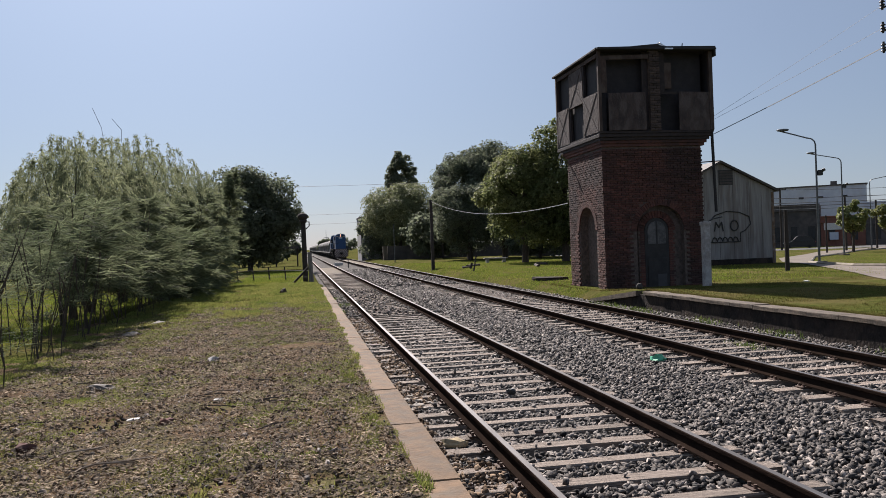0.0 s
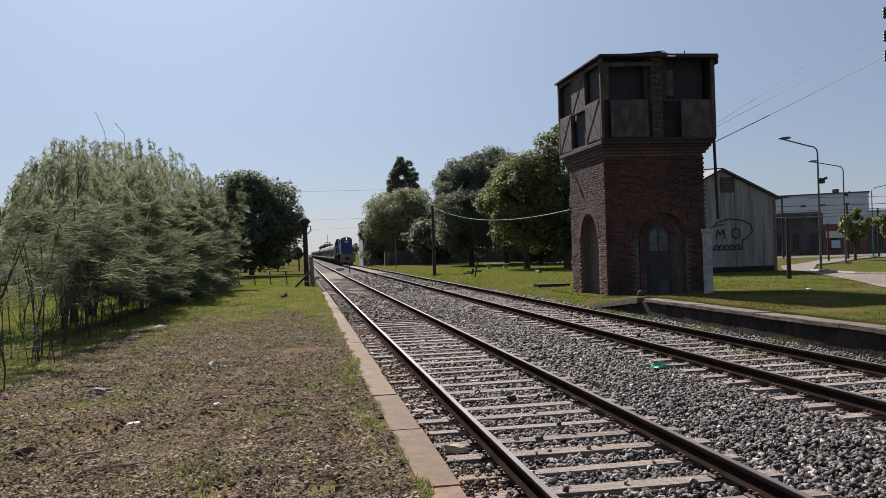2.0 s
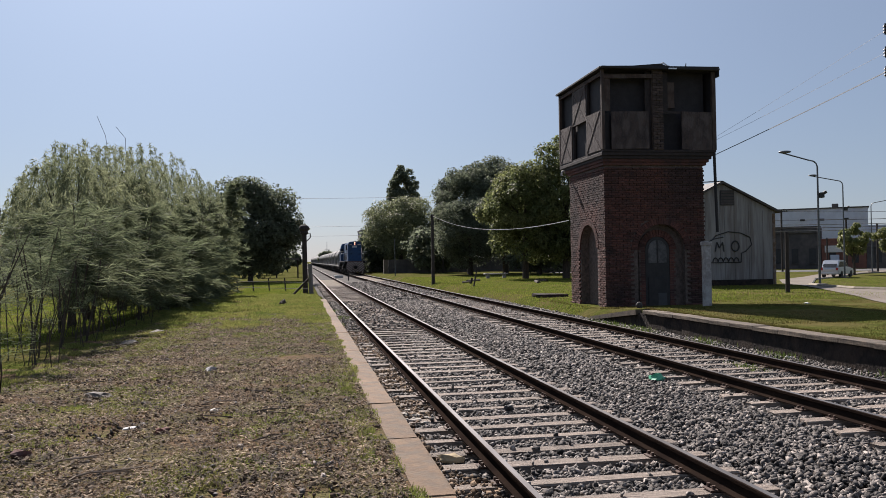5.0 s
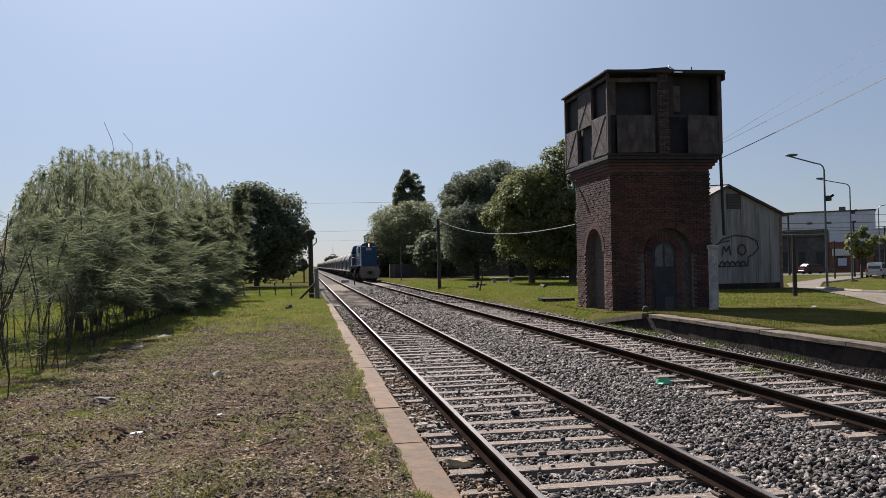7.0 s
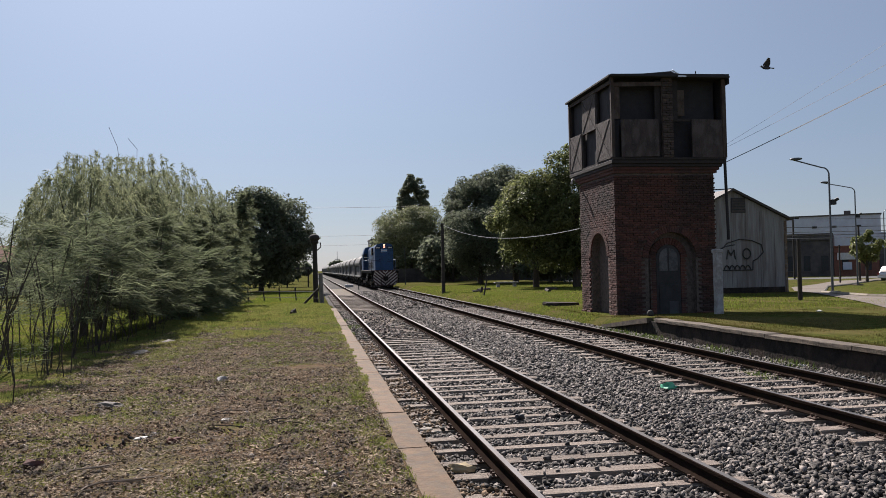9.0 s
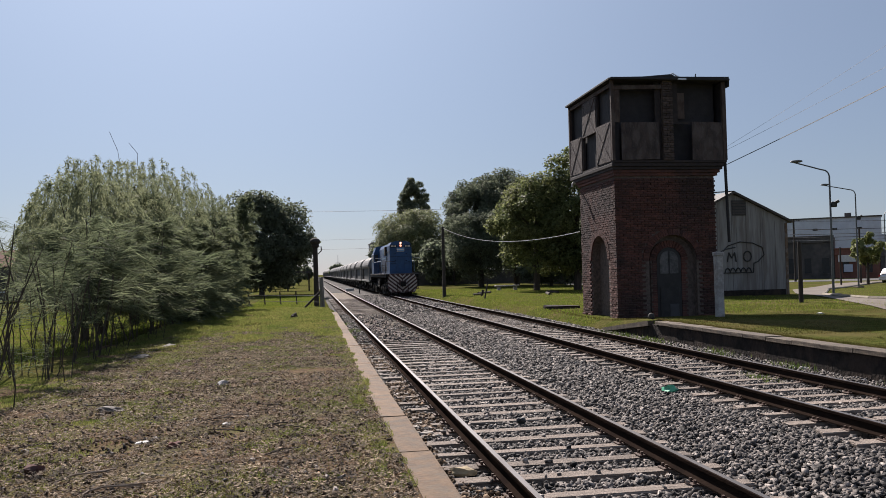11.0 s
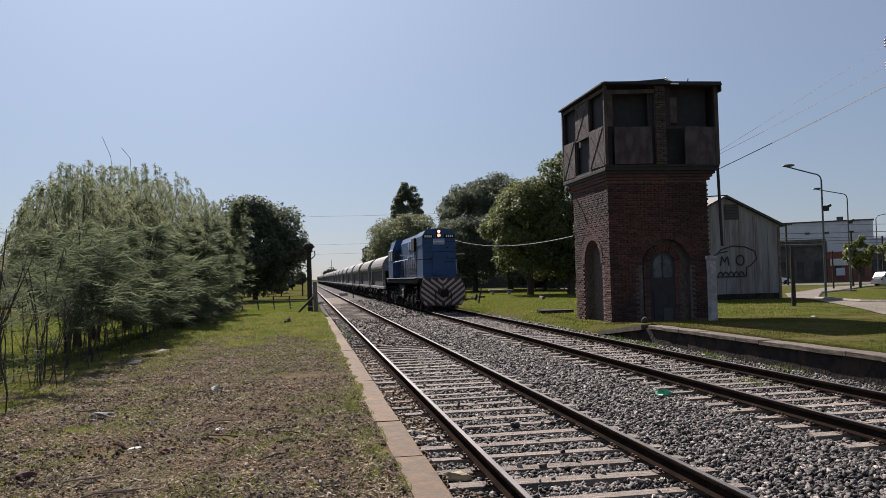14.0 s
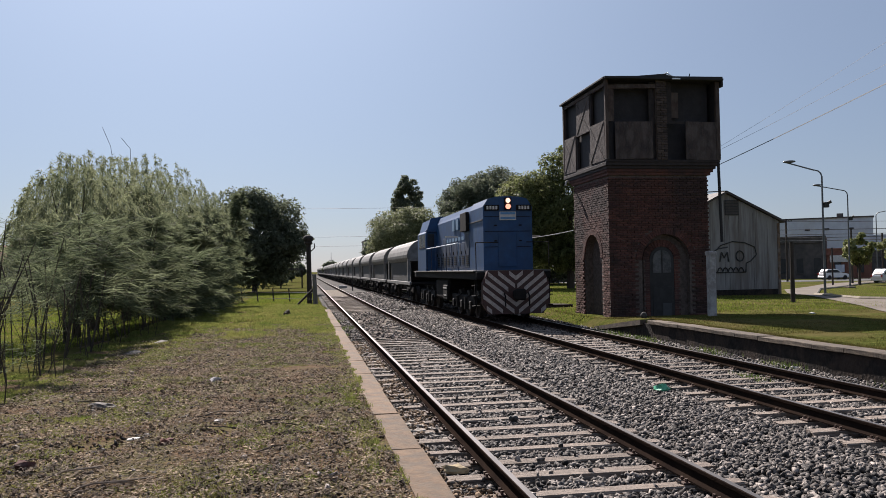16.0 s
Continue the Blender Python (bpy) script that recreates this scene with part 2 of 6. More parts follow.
def make_track(xc, z, y_first, n_parts, label):
    top = empty("railway_track", pose(xc, 0, z), label, "railway track", "railway tracks")
    top["kind"] = "structure"
    web = [(-0.07, -0.145), (-0.07, -0.13), (-0.02, -0.115), (-0.012, -0.05), (-0.034, -0.035), (-0.035, -0.006), (-0.028, -0.0005),
           (0.028, -0.0005), (0.035, -0.006), (0.034, -0.035), (0.012, -0.05), (0.02, -0.115), (0.07, -0.13), (0.07, -0.145)]
    for s in (-1, 1):
        bm = prism(B(), web, "y", -15, 700)
        r = part("rail", bm, rail_m, top, "brown rusty steel rail", pose(s * GAUGE, 0, 0))
        bm = box(B(), -0.027, 0.027, -15, 700, -0.003, 0.002)
        part("running_surface", bm, head_m, r, "worn shiny rail head")
    sl = [sleeper_mesh(i) for i in range(5)]
    pl = plate_mesh()
    rnd = random.Random(int(xc * 7) + 3)
    for k in range(n_parts):
        y = y_first + 0.616 * k
        ob = new("sleeper", sl[rnd.randrange(5)])
        ob.parent = top
        ob.matrix_basis = pose(rnd.uniform(-0.03, 0.03), y + rnd.uniform(-0.02, 0.02), -0.158 + rnd.uniform(-0.012, 0.004), 0, 0, rnd.uniform(-0.7, 0.7))
        for s in (-1, 1):
            c = new("rail_chair", pl)
            c.parent = top
            c.matrix_basis = pose(s * GAUGE, y, -0.162)
    return top


make_track(0.0, 0.0, 6.577 - 0.616 * 30, 130, "near broad-gauge track with timber sleepers in grey ballast")
make_track(FC, FZ, 8.75 - 0.616 * 34, 104, "second broad-gauge track with timber sleepers in grey ballast")


def make_fines():
    """Dust and fine stone that buries the near track's sleepers further on."""
    xs = np.linspace(-0.80, 0.80, 13)
    ys = np.concatenate([np.arange(17, 40, 0.5), np.arange(40, 92, 2.0)])
    X, Y = np.meshgrid(xs, ys, indexing="ij")
    n2 = np.array([[noise.noise((x * 1.5, y * 0.5, 9)) for y in ys] for x in xs])
    Z = -0.225 + 0.042 * sstep(22, 32, Y + 4 * n2) + 0.016 * n2
    n, m = len(xs), len(ys)
    i = np.arange(n * m).reshape(n, m)
    f = np.stack([i[:-1, :-1], i[1:, :-1], i[1:, 1:], i[:-1, 1:]], -1).reshape(-1, 4)
    tagged(mesh_np("track_fines", np.stack([X, Y, Z], -1).reshape(-1, 3), f, dust_mat),
           "dusty fine gravel between the rails of the near track", "gravel", kind="structure")
    xs = np.linspace(FC - 0.80, FC + 0.80, 13)
    X, Y = np.meshgrid(xs, np.concatenate([np.arange(33, 40, 0.5), np.arange(40, 140, 3.0)]), indexing="ij")
    Z = -0.165 + 0.055 * sstep(36, 48, Y)
    n, m = X.shape
    i = np.arange(n * m).reshape(n, m)
    f = np.stack([i[:-1, :-1], i[1:, :-1], i[1:, 1:], i[:-1, 1:]], -1).reshape(-1, 4)
    tagged(mesh_np("track_fines", np.stack([X, Y, Z], -1).reshape(-1, 3), f, dust_mat),
           "dusty fine gravel between the rails of the second track", "gravel", kind="structure")


make_fines()

# ---- platforms ----
kerb_m = mat("worn_kerb", (0.17, 0.103, 0.055), (0.09, 0.056, 0.032), rough=0.9, scale=5, bump=0.5, bscale=30, rand=0.16, big=0.7, bigc=(0.1, 0.078, 0.056), bigscale=3.0)
coping_m = mat("pale_coping", (0.135, 0.104, 0.074), (0.055, 0.044, 0.034), rough=0.9, scale=5, bump=0.5, bscale=30, rand=0.15)
dark_wall_m = mat("dark_blotched", (0.034, 0.028, 0.025), (0.016, 0.014, 0.013), rough=0.95, scale=6, bump=0.9, bscale=14, big=0.5, bigc=(0.07, 0.05, 0.038), bigscale=2.0, spec=0.15)


def slab_mesh(w, l, h, mt, seed):
    rnd = random.Random(seed)
    bm = box(B(), -w / 2, w / 2, 0.002, l - 0.002, -h, 0, 0.007)
    for v in bm.verts:
        v.co += Vector((rnd.uniform(-1, 1), rnd.uniform(-0.3, 0.3), rnd.uniform(-1, 0.6))) * 0.006
    me = bpy.data.meshes.new("slab")
    bm.to_mesh(me)
    bm.free()
    me.materials.append(mt)
    return me


def make_platforms():
    rnd = random.Random(4)
    left = empty("platform_left", pose(0, 0, 0), "low platform edge of reddish-brown worn kerb slabs", "platform")
    left["kind"] = "structure"
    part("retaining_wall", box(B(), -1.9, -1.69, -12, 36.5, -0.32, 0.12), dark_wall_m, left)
    ms = [slab_mesh(0.275, 1.85, 0.13, kerb_m, i) for i in range(4)]
    y = -11.15
    while y < 34.5:
        ob = new("slab", ms[rnd.randrange(4)])
        ob.parent = left
        ob.matrix_basis = pose(-1.795 + rnd.uniform(-0.006, 0.006), y, LEFT_Z + 0.012 + rnd.uniform(-0.006, 0.004), 0, 0, rnd.uniform(-0.2, 0.2))
        y += 1.85
    right = empty("platform_right", pose(0, 0, 0), "old raised platform edge with pale stone coping over a dark wall", "platform")
    right["kind"] = "structure"
    part("retaining_wall", box(B(), 6.36, 6.6, -10, 21.2, -0.32, RIGHT_Z - 0.06), dark_wall_m, right, "dark blotched masonry wall")
    ms = [slab_mesh(0.4, 0.9, 0.085, coping_m, 10 + i) for i in range(5)]
    y = -9.9
    while y < 20.5:
        ob = new("coping_stone", ms[rnd.randrange(5)])
        ob.parent = right
        ob.matrix_basis = pose(6.5 + rnd.uniform(-0.012, 0.012), y, RIGHT_Z + 0.03 + rnd.uniform(-0.008, 0.008), rnd.uniform(-0.4, 0.4), 0, rnd.uniform(-0.5, 0.5))
        y += 0.9
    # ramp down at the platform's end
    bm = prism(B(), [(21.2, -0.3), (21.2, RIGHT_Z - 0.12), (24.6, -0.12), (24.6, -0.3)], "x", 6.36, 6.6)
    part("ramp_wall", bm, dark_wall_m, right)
    bm = prism(B(), [(21.1, RIGHT_Z - 0.11), (21.1, RIGHT_Z + 0.03), (24.7, -0.02), (24.7, -0.13)], "x", 6.28, 6.7)
    part("ramp_coping", bm, coping_m, right)


make_platforms()

# ---- water tower ----
brick_m = mat("old_red_brick", (0.138, 0.054, 0.039), (0.07, 0.031, 0.027), rough=0.9, scale=14, bump=0.4, bscale=60, rand=0.3, island=0.3,
              big=0.7, bigc=(0.03, 0.022, 0.022), bigscale=0.55)
mortar_m = mat("dark_mortar", (0.15, 0.115, 0.098), (0.07, 0.055, 0.048), rough=0.95, scale=10, bump=0.4, bscale=50)
# near-black that stands for the shade inside the tank's open bays
tank_shade_m = mat("tank_inner_shade", (0.027, 0.024, 0.027), (0.017, 0.0155, 0.018), rough=0.8, scale=4, bump=0.3, bscale=20)
belt_m = mat("tower_belt", (0.042, 0.033, 0.032), (0.024, 0.02, 0.021), rough=0.9, scale=6, bump=0.4, bscale=25)
roof_m = mat("tarred_roof", (0.028, 0.026, 0.026), (0.018, 0.017, 0.018), rough=0.8, scale=5, bump=0.3, bscale=20)
shut_m = mat("grey_shutter", (0.036, 0.034, 0.034), (0.02, 0.019, 0.019), rough=0.7, scale=4, bump=0.2, bscale=20)
glass_m = mat("dusty_glass", (0.03, 0.034, 0.04), (0.02, 0.022, 0.026), rough=0.25, scale=3, spec=0.35)

TX0, TX1, TY0, TY1, TZ = 7.08, 10.56, 25.3, 28.75, 4.82
BL, BH, BJ = 0.235, 0.064, 0.012


def arch_open(u, z, c, half, spring):
    """Inside of a round-headed opening of centre c, half width and springing height."""
    return abs(u - c) < half and z < spring or math.hypot(u - c, z - spring) < half and z >= spring


def face_bricks(origin, along, out, length, z0, z1, holes):
    """Poses of the bricks of one face, course by course, clear of the openings."""
    res, z, k = [], z0, 0
    while z + BH < z1:
        u = -(BL + BJ) / 2 * (k % 2)
        while u < length:
            a, b = max(u, 0), min(u + BL, length)
            if b - a > 0.06 and not any(arch_open((a + b) / 2, z - z0, *h) for h in holes):
                res.append((origin + along * ((a + b) / 2) + Vector((0, 0, z + BH / 2)), b - a))
            u += BL + BJ
        z += BH + BJ
        k += 1
    return res


def make_tower():
    t = empty("water_tower", pose(0, 0, 0), "old square red-brick railway water tower with a dark panelled tank", "water tower")
    zb = -0.05
    # core walls with the arched recess and door
    bm = B()
    box(bm, TX0 + 0.345, TX1 - 0.05, TY0 + 0.345, TY1, zb, TZ)
    part("core_wall", bm, mortar_m, t)
    fc, fh, fs = 1.93, 0.83, 2.1         # front arch
    lc, lh, ls = 1.62, 0.8, 2.2          # side arch
    for nm, horizontal in (("front", True), ("side", False)):
        c, h, s = (fc, fh, fs) if horizontal else (lc, lh, ls)
        length = TX1 - TX0 if horizontal else TY1 - TY0
        arc = [(c + h * math.cos(a), s + h * math.sin(a)) for a in np.linspace(math.pi, 0, 15)]
        outline = [(0.03, 0), (c - h, 0)] + arc + [(c + h, 0), (length - 0.03, 0), (length - 0.03, TZ - zb), (0.03, TZ - zb)]
        if horizontal:
            bm = prism(B(), [(TX0 + u, zb + v) for u, v in outline], "y", TY0 + 0.03, TY0 + 0.34)
        else:
            bm = prism(B(), [(TY0 + u + (0.31 if u < 0.1 else 0), zb + v) for u, v in outline], "x", TX0 + 0.03, TX0 + 0.34)
        part("outer_wall", bm, mortar_m, t)
    # bricks
    bm0 = B()
    box(bm0, -BL / 2, BL / 2, -0.03, 0.03, -BH / 2, BH / 2, 0.006)
    me = bpy.data.meshes.new("brick")
    bm0.to_mesh(me)
    bm0.free()
    me.materials.append(brick_m)
    rnd = random.Random(8)
    front = face_bricks(Vector((TX0, TY0, 0)), Vector((1, 0, 0)), None, TX1 - TX0, zb + 0.02, TZ, [(fc, fh + 0.16, fs)])
    side = face_bricks(Vector((TX0, TY0, 0)), Vector((0, 1, 0)), None, TY1 - TY0, zb + 0.02, TZ, [(lc, lh + 0.1, ls)])
    verts, faces = [], []
    base = np.array([v.co for v in me.vertices])
    polys = [tuple(p.vertices) for p in me.polygons]
    for which, lst in (("front", front), ("side", side)):
        for k, (p, w) in enumerate(lst):
            sx = w / BL
            off = rnd.uniform(-0.004, 0.004)
            if which == "side" and p.z < 2.2 and p.y < 28.2 and abs(sx - 1) < 0.01:
                ob = new("brick", me)
                ob.parent = t
                ob.matrix_basis = pose(p.x + 0.02 + off, p.y, p.z, 0, rnd.uniform(-1, 1), 90)
                continue
            if which == "front" and 1.9 > p.z > 1.0 and abs(sx - 1) < 0.01 and k % 2 == 0 and p.x < 8.2:
                ob = new("brick", me)
                ob.parent = t
                ob.matrix_basis = pose(p.x, p.y + 0.02 + off, p.z, rnd.uniform(-1, 1), 0, 0)
                continue
            q = base * (sx, 1, 1)
            if which == "side":
                q = q[:, [1, 0, 2]] + (p.x + 0.02 + off, p.y, p.z)
            else:
                q = q + (p.x, p.y + 0.02 + off, p.z)
            o = len(verts)
            verts.extend(q.tolist())
            faces.extend(tuple(i + o for i in f) for f in polys)
    me2 = bpy.data.meshes.new("brickwork")
    me2.from_pydata(verts, [], faces)
    me2.materials.append(brick_m)
    bw = new("brickwork", me2)
    bw.parent = t
    bw["kind"] = "stuff"
    # voussoirs of both arches
    for horizontal in (True, False):
        c, h, s = (fc, fh, fs) if horizontal else (lc, lh, ls)
        n = 34
        for i in range(n):
            bm = B()
            a0, a1 = math.pi * (i + 0.06) / n, math.pi * (i + 0.94) / n
            vs = [(c + r * math.cos(a), s + r * math.sin(a)) for r, a in ((h, a0), (h + 0.2, a0), (h + 0.2, a1), (h, a1))]
            if horizontal:
                prism(bm, [(TX0 + u, zb + v) for u, v in vs], "y", TY0 - 0.02, TY0 + 0.1)
            else:
                prism(bm, [(TY0 + u, zb + v) for u, v in vs], "x", TX0 - 0.02, TX0 + 0.1)
            part("arch_brick", bm, brick_m, t)
    # front recess: wall, door with a round-headed light
    w = part("recess_wall", box(B(), TX0 + fc - fh - 0.02, TX0 + fc + fh + 0.02, TY0 + 0.25, TY0 + 0.33, zb, zb + fs + fh + 0.02), mortar_m, t)
    cx = TX0 + 1.87
    bm = prism(B(), [(cx - 0.42, zb), (cx + 0.42, zb), (cx + 0.42, 1.5)] + [(cx + 0.42 * math.cos(a), 2.05 + 0.42 * math.sin(a)) for a in np.linspace(0, math.pi, 13)] + [(cx - 0.42, 1.5)], "y", TY0 + 0.2, TY0 + 0.25)
    d = part("door", bm, shut_m, t, "grey metal door under a round-headed light")
    bm = prism(B(), [(cx - 0.32, 1.62), (cx + 0.32, 1.62)] + [(cx + 0.32 * math.cos(a), 2.05 + 0.32 * math.sin(a)) for a in np.linspace(0, math.pi, 11)], "y", TY0 + 0.185, TY0 + 0.199)
    part("fanlight", bm, mat("pale_fanlight", (0.13, 0.125, 0.125), (0.04, 0.04, 0.042), rough=0.5, scale=5), d, "pale dusty round-headed light")
    part("mullion", box(B(), cx - 0.02, cx + 0.02, TY0 + 0.165, TY0 + 0.184, 1.62, 2.36), shut_m, d)
    part("lower_panel", box(B(), cx - 0.34, cx + 0.34, TY0 + 0.17, TY0 + 0.199, 0.1, 1.15, 0.01), shut_m, d)
    part("hatch", box(B(), cx - 0.02, cx + 0.3, TY0 + 0.15, TY0 + 0.169, 0.12, 0.62, 0.01), mat("pale_hatch", (0.06, 0.06, 0.064), rough=0.6, scale=6), d, "pale grey hatch")
    # brick ring and jambs round the door
    for i in range(17):
        ring = B()
        a0, a1 = math.pi * (i + 0.07) / 17, math.pi * (i + 0.93) / 17
        prism(ring, [(cx + r * math.cos(a), 2.05 + r * math.sin(a)) for r, a in ((0.44, a0), (0.66, a0), (0.66, a1), (0.44, a1))], "y", TY0 + 0.19, TY0 + 0.26)
        part("arch_brick", ring, brick_m, t)
    for s in (-1, 1):
        jamb = part("jamb", box(B(), min(cx + s * 0.44, cx + s * 0.64), max(cx + s * 0.44, cx + s * 0.64), TY0 + 0.21, TY0 + 0.252, zb, 2.03), mortar_m, t)
        for i in range(27):
            z = zb + 0.02 + i * 0.077
            w2 = 0.2 if i % 2 else 0.14
            part("brick", box(B(), min(cx + s * 0.43, cx + s * (0.43 + w2)), max(cx + s * 0.43, cx + s * (0.43 + w2)), TY0 + 0.19, TY0 + 0.24, z, z + 0.065), brick_m, jamb)
    # side recess
    part("recess_wall", box(B(), TX0 + 0.3, TX0 + 0.335, TY0 + lc - lh - 0.02, TY0 + lc + lh + 0.02, zb, zb + ls + lh + 0.02), mortar_m, t)
    # crumbled foot: broken courses that stand proud of the wall
    rr = random.Random(31)
    for k in range(46):
        on_side = k % 3 == 0
        zc = zb + 0.04 + 0.076 * rr.randrange(0, 4)
        if on_side:
            yc = TY0 + rr.choice((rr.uniform(0.0, 0.75), rr.uniform(2.5, 3.3)))
            m4 = pose(TX0 - rr.uniform(0.0, 0.06), yc, zc, rr.uniform(-4, 4), rr.uniform(-4, 4), 90 + rr.uniform(-9, 9))
        else:
            xc = TX0 + rr.choice((rr.uniform(0.05, 1.0), rr.uniform(2.85, 3.4)))
            m4 = pose(xc, TY0 - rr.uniform(0.0, 0.04), zc, rr.uniform(-4, 4), rr.uniform(-4, 4), rr.uniform(-6, 6))
        ob = new("brick", me)
        ob.parent = t
        ob.matrix_basis = m4
    # corbelled belt
    for i, (z0, z1, o) in enumerate(((TZ, TZ + 0.1, 0.04), (TZ + 0.1, TZ + 0.2, 0.08), (TZ + 0.2, TZ + 0.3, 0.12), (TZ + 0.3, 5.24, 0.17))):
        part("belt_course", box(B(), TX0 - o * 0.75, TX1 + o * 1.9, TY0 - o, TY1 + o * 4.5, z0, z1, 0.012), belt_m if i >= 2 else brick_m, t)
    # tank: open timber bays round a shell painted dark as their shade, brick pier, rusty plates in some of the bays
    X0, X1, Y0, Y1, Z0, Z1 = 6.96, 10.93, 25.08, 29.55, 5.24, 7.9
    rust_m = mat("scaly_rusted_plate", (0.062, 0.045, 0.041), (0.024, 0.019, 0.019), rough=0.85, scale=9, bump=1.2, bscale=22, stretch=(1, 1, 0.45), big=0.6,
                 bigc=(0.115, 0.092, 0.086), bigscale=4.5, lo=0.4, hi=0.6)
    rim_m = mat("rust_brown_timber", (0.075, 0.05, 0.042), (0.035, 0.025, 0.022), rough=0.9, scale=5, bump=0.6, bscale=20, stretch=(1, 1, 0.4), big=0.4, bigc=(0.12, 0.1, 0.09), bigscale=3.0)
    part("tank_shell", box(B(), X0 + 0.17, X1 - 0.25, Y0 + 0.38, Y1 - 0.2, Z0 + 0.071, Z1), tank_shade_m, t, "inner backing painted as dark as the shaded open bays")
    part("tank_floor", box(B(), X0 + 0.02, X1 - 0.02, Y0 + 0.02, Y1 - 0.02, Z0, Z0 + 0.07), belt_m, t)
    part("back_panel", box(B(), X0 + 0.1, X1 - 0.1, Y1 - 0.12, Y1, Z0 + 0.07, Z1), tank_shade_m, t)
    part("end_panel", box(B(), X1 - 0.12, X1, Y0 + 0.1, Y1 - 0.12, Z0 + 0.07, Z1), tank_shade_m, t)
    for x, y, w in ((X0, Y0, 0.1), (X1 - 0.14, Y0, 0.14), (X0, Y1 - 0.14, 0.1)):
        part("corner_post", box(B(), x, x + w, y, y + 0.12, Z0 + 0.07, Z1, 0.01), rim_m, t)
    pier_brick_m = mat("sooty_pier_brick", (0.075, 0.053, 0.046), (0.04, 0.03, 0.027), rough=0.9, scale=12, rand=0.4)
    pier = part("pier", box(B(), 8.72, 9.05, Y0 + 0.02, Y0 + 0.3, Z0 + 0.07, Z1), mortar_m, t, "brick pier in the tank's front")
    for i in range(32):
        z = Z0 + 0.08 + i * 0.0795
        for a, b in (((8.71, 8.93), (8.942, 9.06)) if i % 2 else ((8.71, 8.83), (8.842, 9.06))):
            part("brick", box(B(), a, b, Y0 - 0.02, Y0 + 0.03, z, z + 0.067, 0.006), pier_brick_m, pier)

    def bay_plate(u0, u1, z0, z1, m, front, back=0.0, cross=False, name="tank_plate", thick=0.05, skew=0.0):
        """Plate in the tank's front (u along x) or track side (u along y), bent a little out of true."""
        bm = B()
        q = [(u0, z0), (u1, z0 + skew), (u1, z1), (u0, z1 - skew)]
        if front:
            prism(bm, q, "y", Y0 + 0.03 + back, Y0 + 0.03 + back + thick)
        else:
            prism(bm, q, "x", X0 + 0.03 + back, X0 + 0.03 + back + thick)
        p = part(name, bm, m, t)
        if cross:
            for a, b in (((u0 + 0.06, z0 + 0.06), (u1 - 0.06, z1 - 0.06)), ((u0 + 0.06, z1 - 0.06), (u1 - 0.06, z0 + 0.06))):
                f = X0 + 0.024 + back
                part("crease", rod(B(), (f, a[0], a[1]), (f, b[0], b[1]), 0.007, seg=4), rim_m, p)
    # front, from the track side on
    bay_plate(X0 + 0.1, X0 + 0.3, 6.55, 7.72, rim_m, True, name="bay_board")
    bay_plate(X0 + 0.11, X0 + 0.3, 5.32, 6.52, tank_shade_m, True, 0.12, name="bay_board")
    bay_plate(X0 + 0.32, X0 + 1.6, 5.32, 6.55, rust_m, True, -0.04, skew=0.02)
    bay_plate(8.5, 8.7, 5.32, 7.88, belt_m, True, 0.1, name="bay_board")
    bay_plate(X0 + 0.1, 8.7, 7.6, 7.78, rim_m, True, -0.02, name="fascia_board", skew=0.05)
    bay_plate(9.08, 9.28, 6.55, 7.88, belt_m, True, 0.08, name="bay_board")
    bay_plate(9.3, 9.55, 6.7, 7.55, rim_m, True, 0.15, name="bay_board")
    bay_plate(9.72, X1 - 0.15, 5.32, 6.55, rust_m, True, -0.02, skew=-0.02)
    bay_plate(9.05, 9.72, 6.5, 6.58, belt_m, True, 0.05, name="rail_board")
    # track side: a chequer of plates and open bays
    c0, c1, c2, c3 = Y0 + 0.14, Y0 + 1.55, Y0 + 3.0, Y1 - 0.15
    bay_plate(c0, c1 - 0.05, 5.3, 6.62, rust_m, False, -0.03, True, skew=0.03)
    bay_plate(c1 + 0.05, c2 - 0.04, 6.5, 7.72, rust_m, False, 0.0, True)
    bay_plate(c2 + 0.05, c3, 5.28, 6.6, rust_m, False, -0.02, True, skew=0.03)
    for c in (c1, c2):
        bay_plate(c - 0.04, c + 0.04, 5.3, 7.88, belt_m, False, 0.02, name="stud", thick=0.09)
    bay_plate(c0, c3, 6.5, 6.58, belt_m, False, 0.04, name="rail_board")
    bay_plate(c0, c3, 7.72, 7.86, rim_m, False, -0.01, name="fascia_board", skew=0.02)
    # roof
    bm = prism(B(), [(X0 - 0.06, 7.9), (X0 - 0.06, 7.97), (8.0, 8.0), (8.95, 8.09), (9.15, 8.01), (X1 + 0.05, 8.03), (X1 + 0.05, 7.9)], "y", Y0 - 0.15, Y1 + 0.02)
    part("roof", bm, roof_m, t, "dark weathered flat roof with a torn edge")
    part("fascia", box(B(), X0 - 0.05, X1 + 0.06, Y0 - 0.19, Y0 - 0.155, 7.9, 7.97, 0.01), roof_m, t)
    part("fascia", box(B(), X0 - 0.1, X0 - 0.065, Y0 - 0.1, Y1 + 0.02, 7.9, 7.97, 0.01), roof_m, t)
    part("fascia", box(B(), X1 + 0.002, X1 + 0.06, Y0 - 0.15, Y1, 7.7, 7.899, 0.01), roof_m, t)
    tin_m = mat("bright_torn_tin", (0.75, 0.75, 0.76), rough=0.35, metal=0.7, scale=8)
    bm = path_rod(B(), [(8.92, Y0 - 0.1, 8.06), (9.05, Y0 - 0.1, 8.13), (9.17, Y0 - 0.1, 8.05), (9.34, Y0 - 0.08, 7.99)], 0.025)
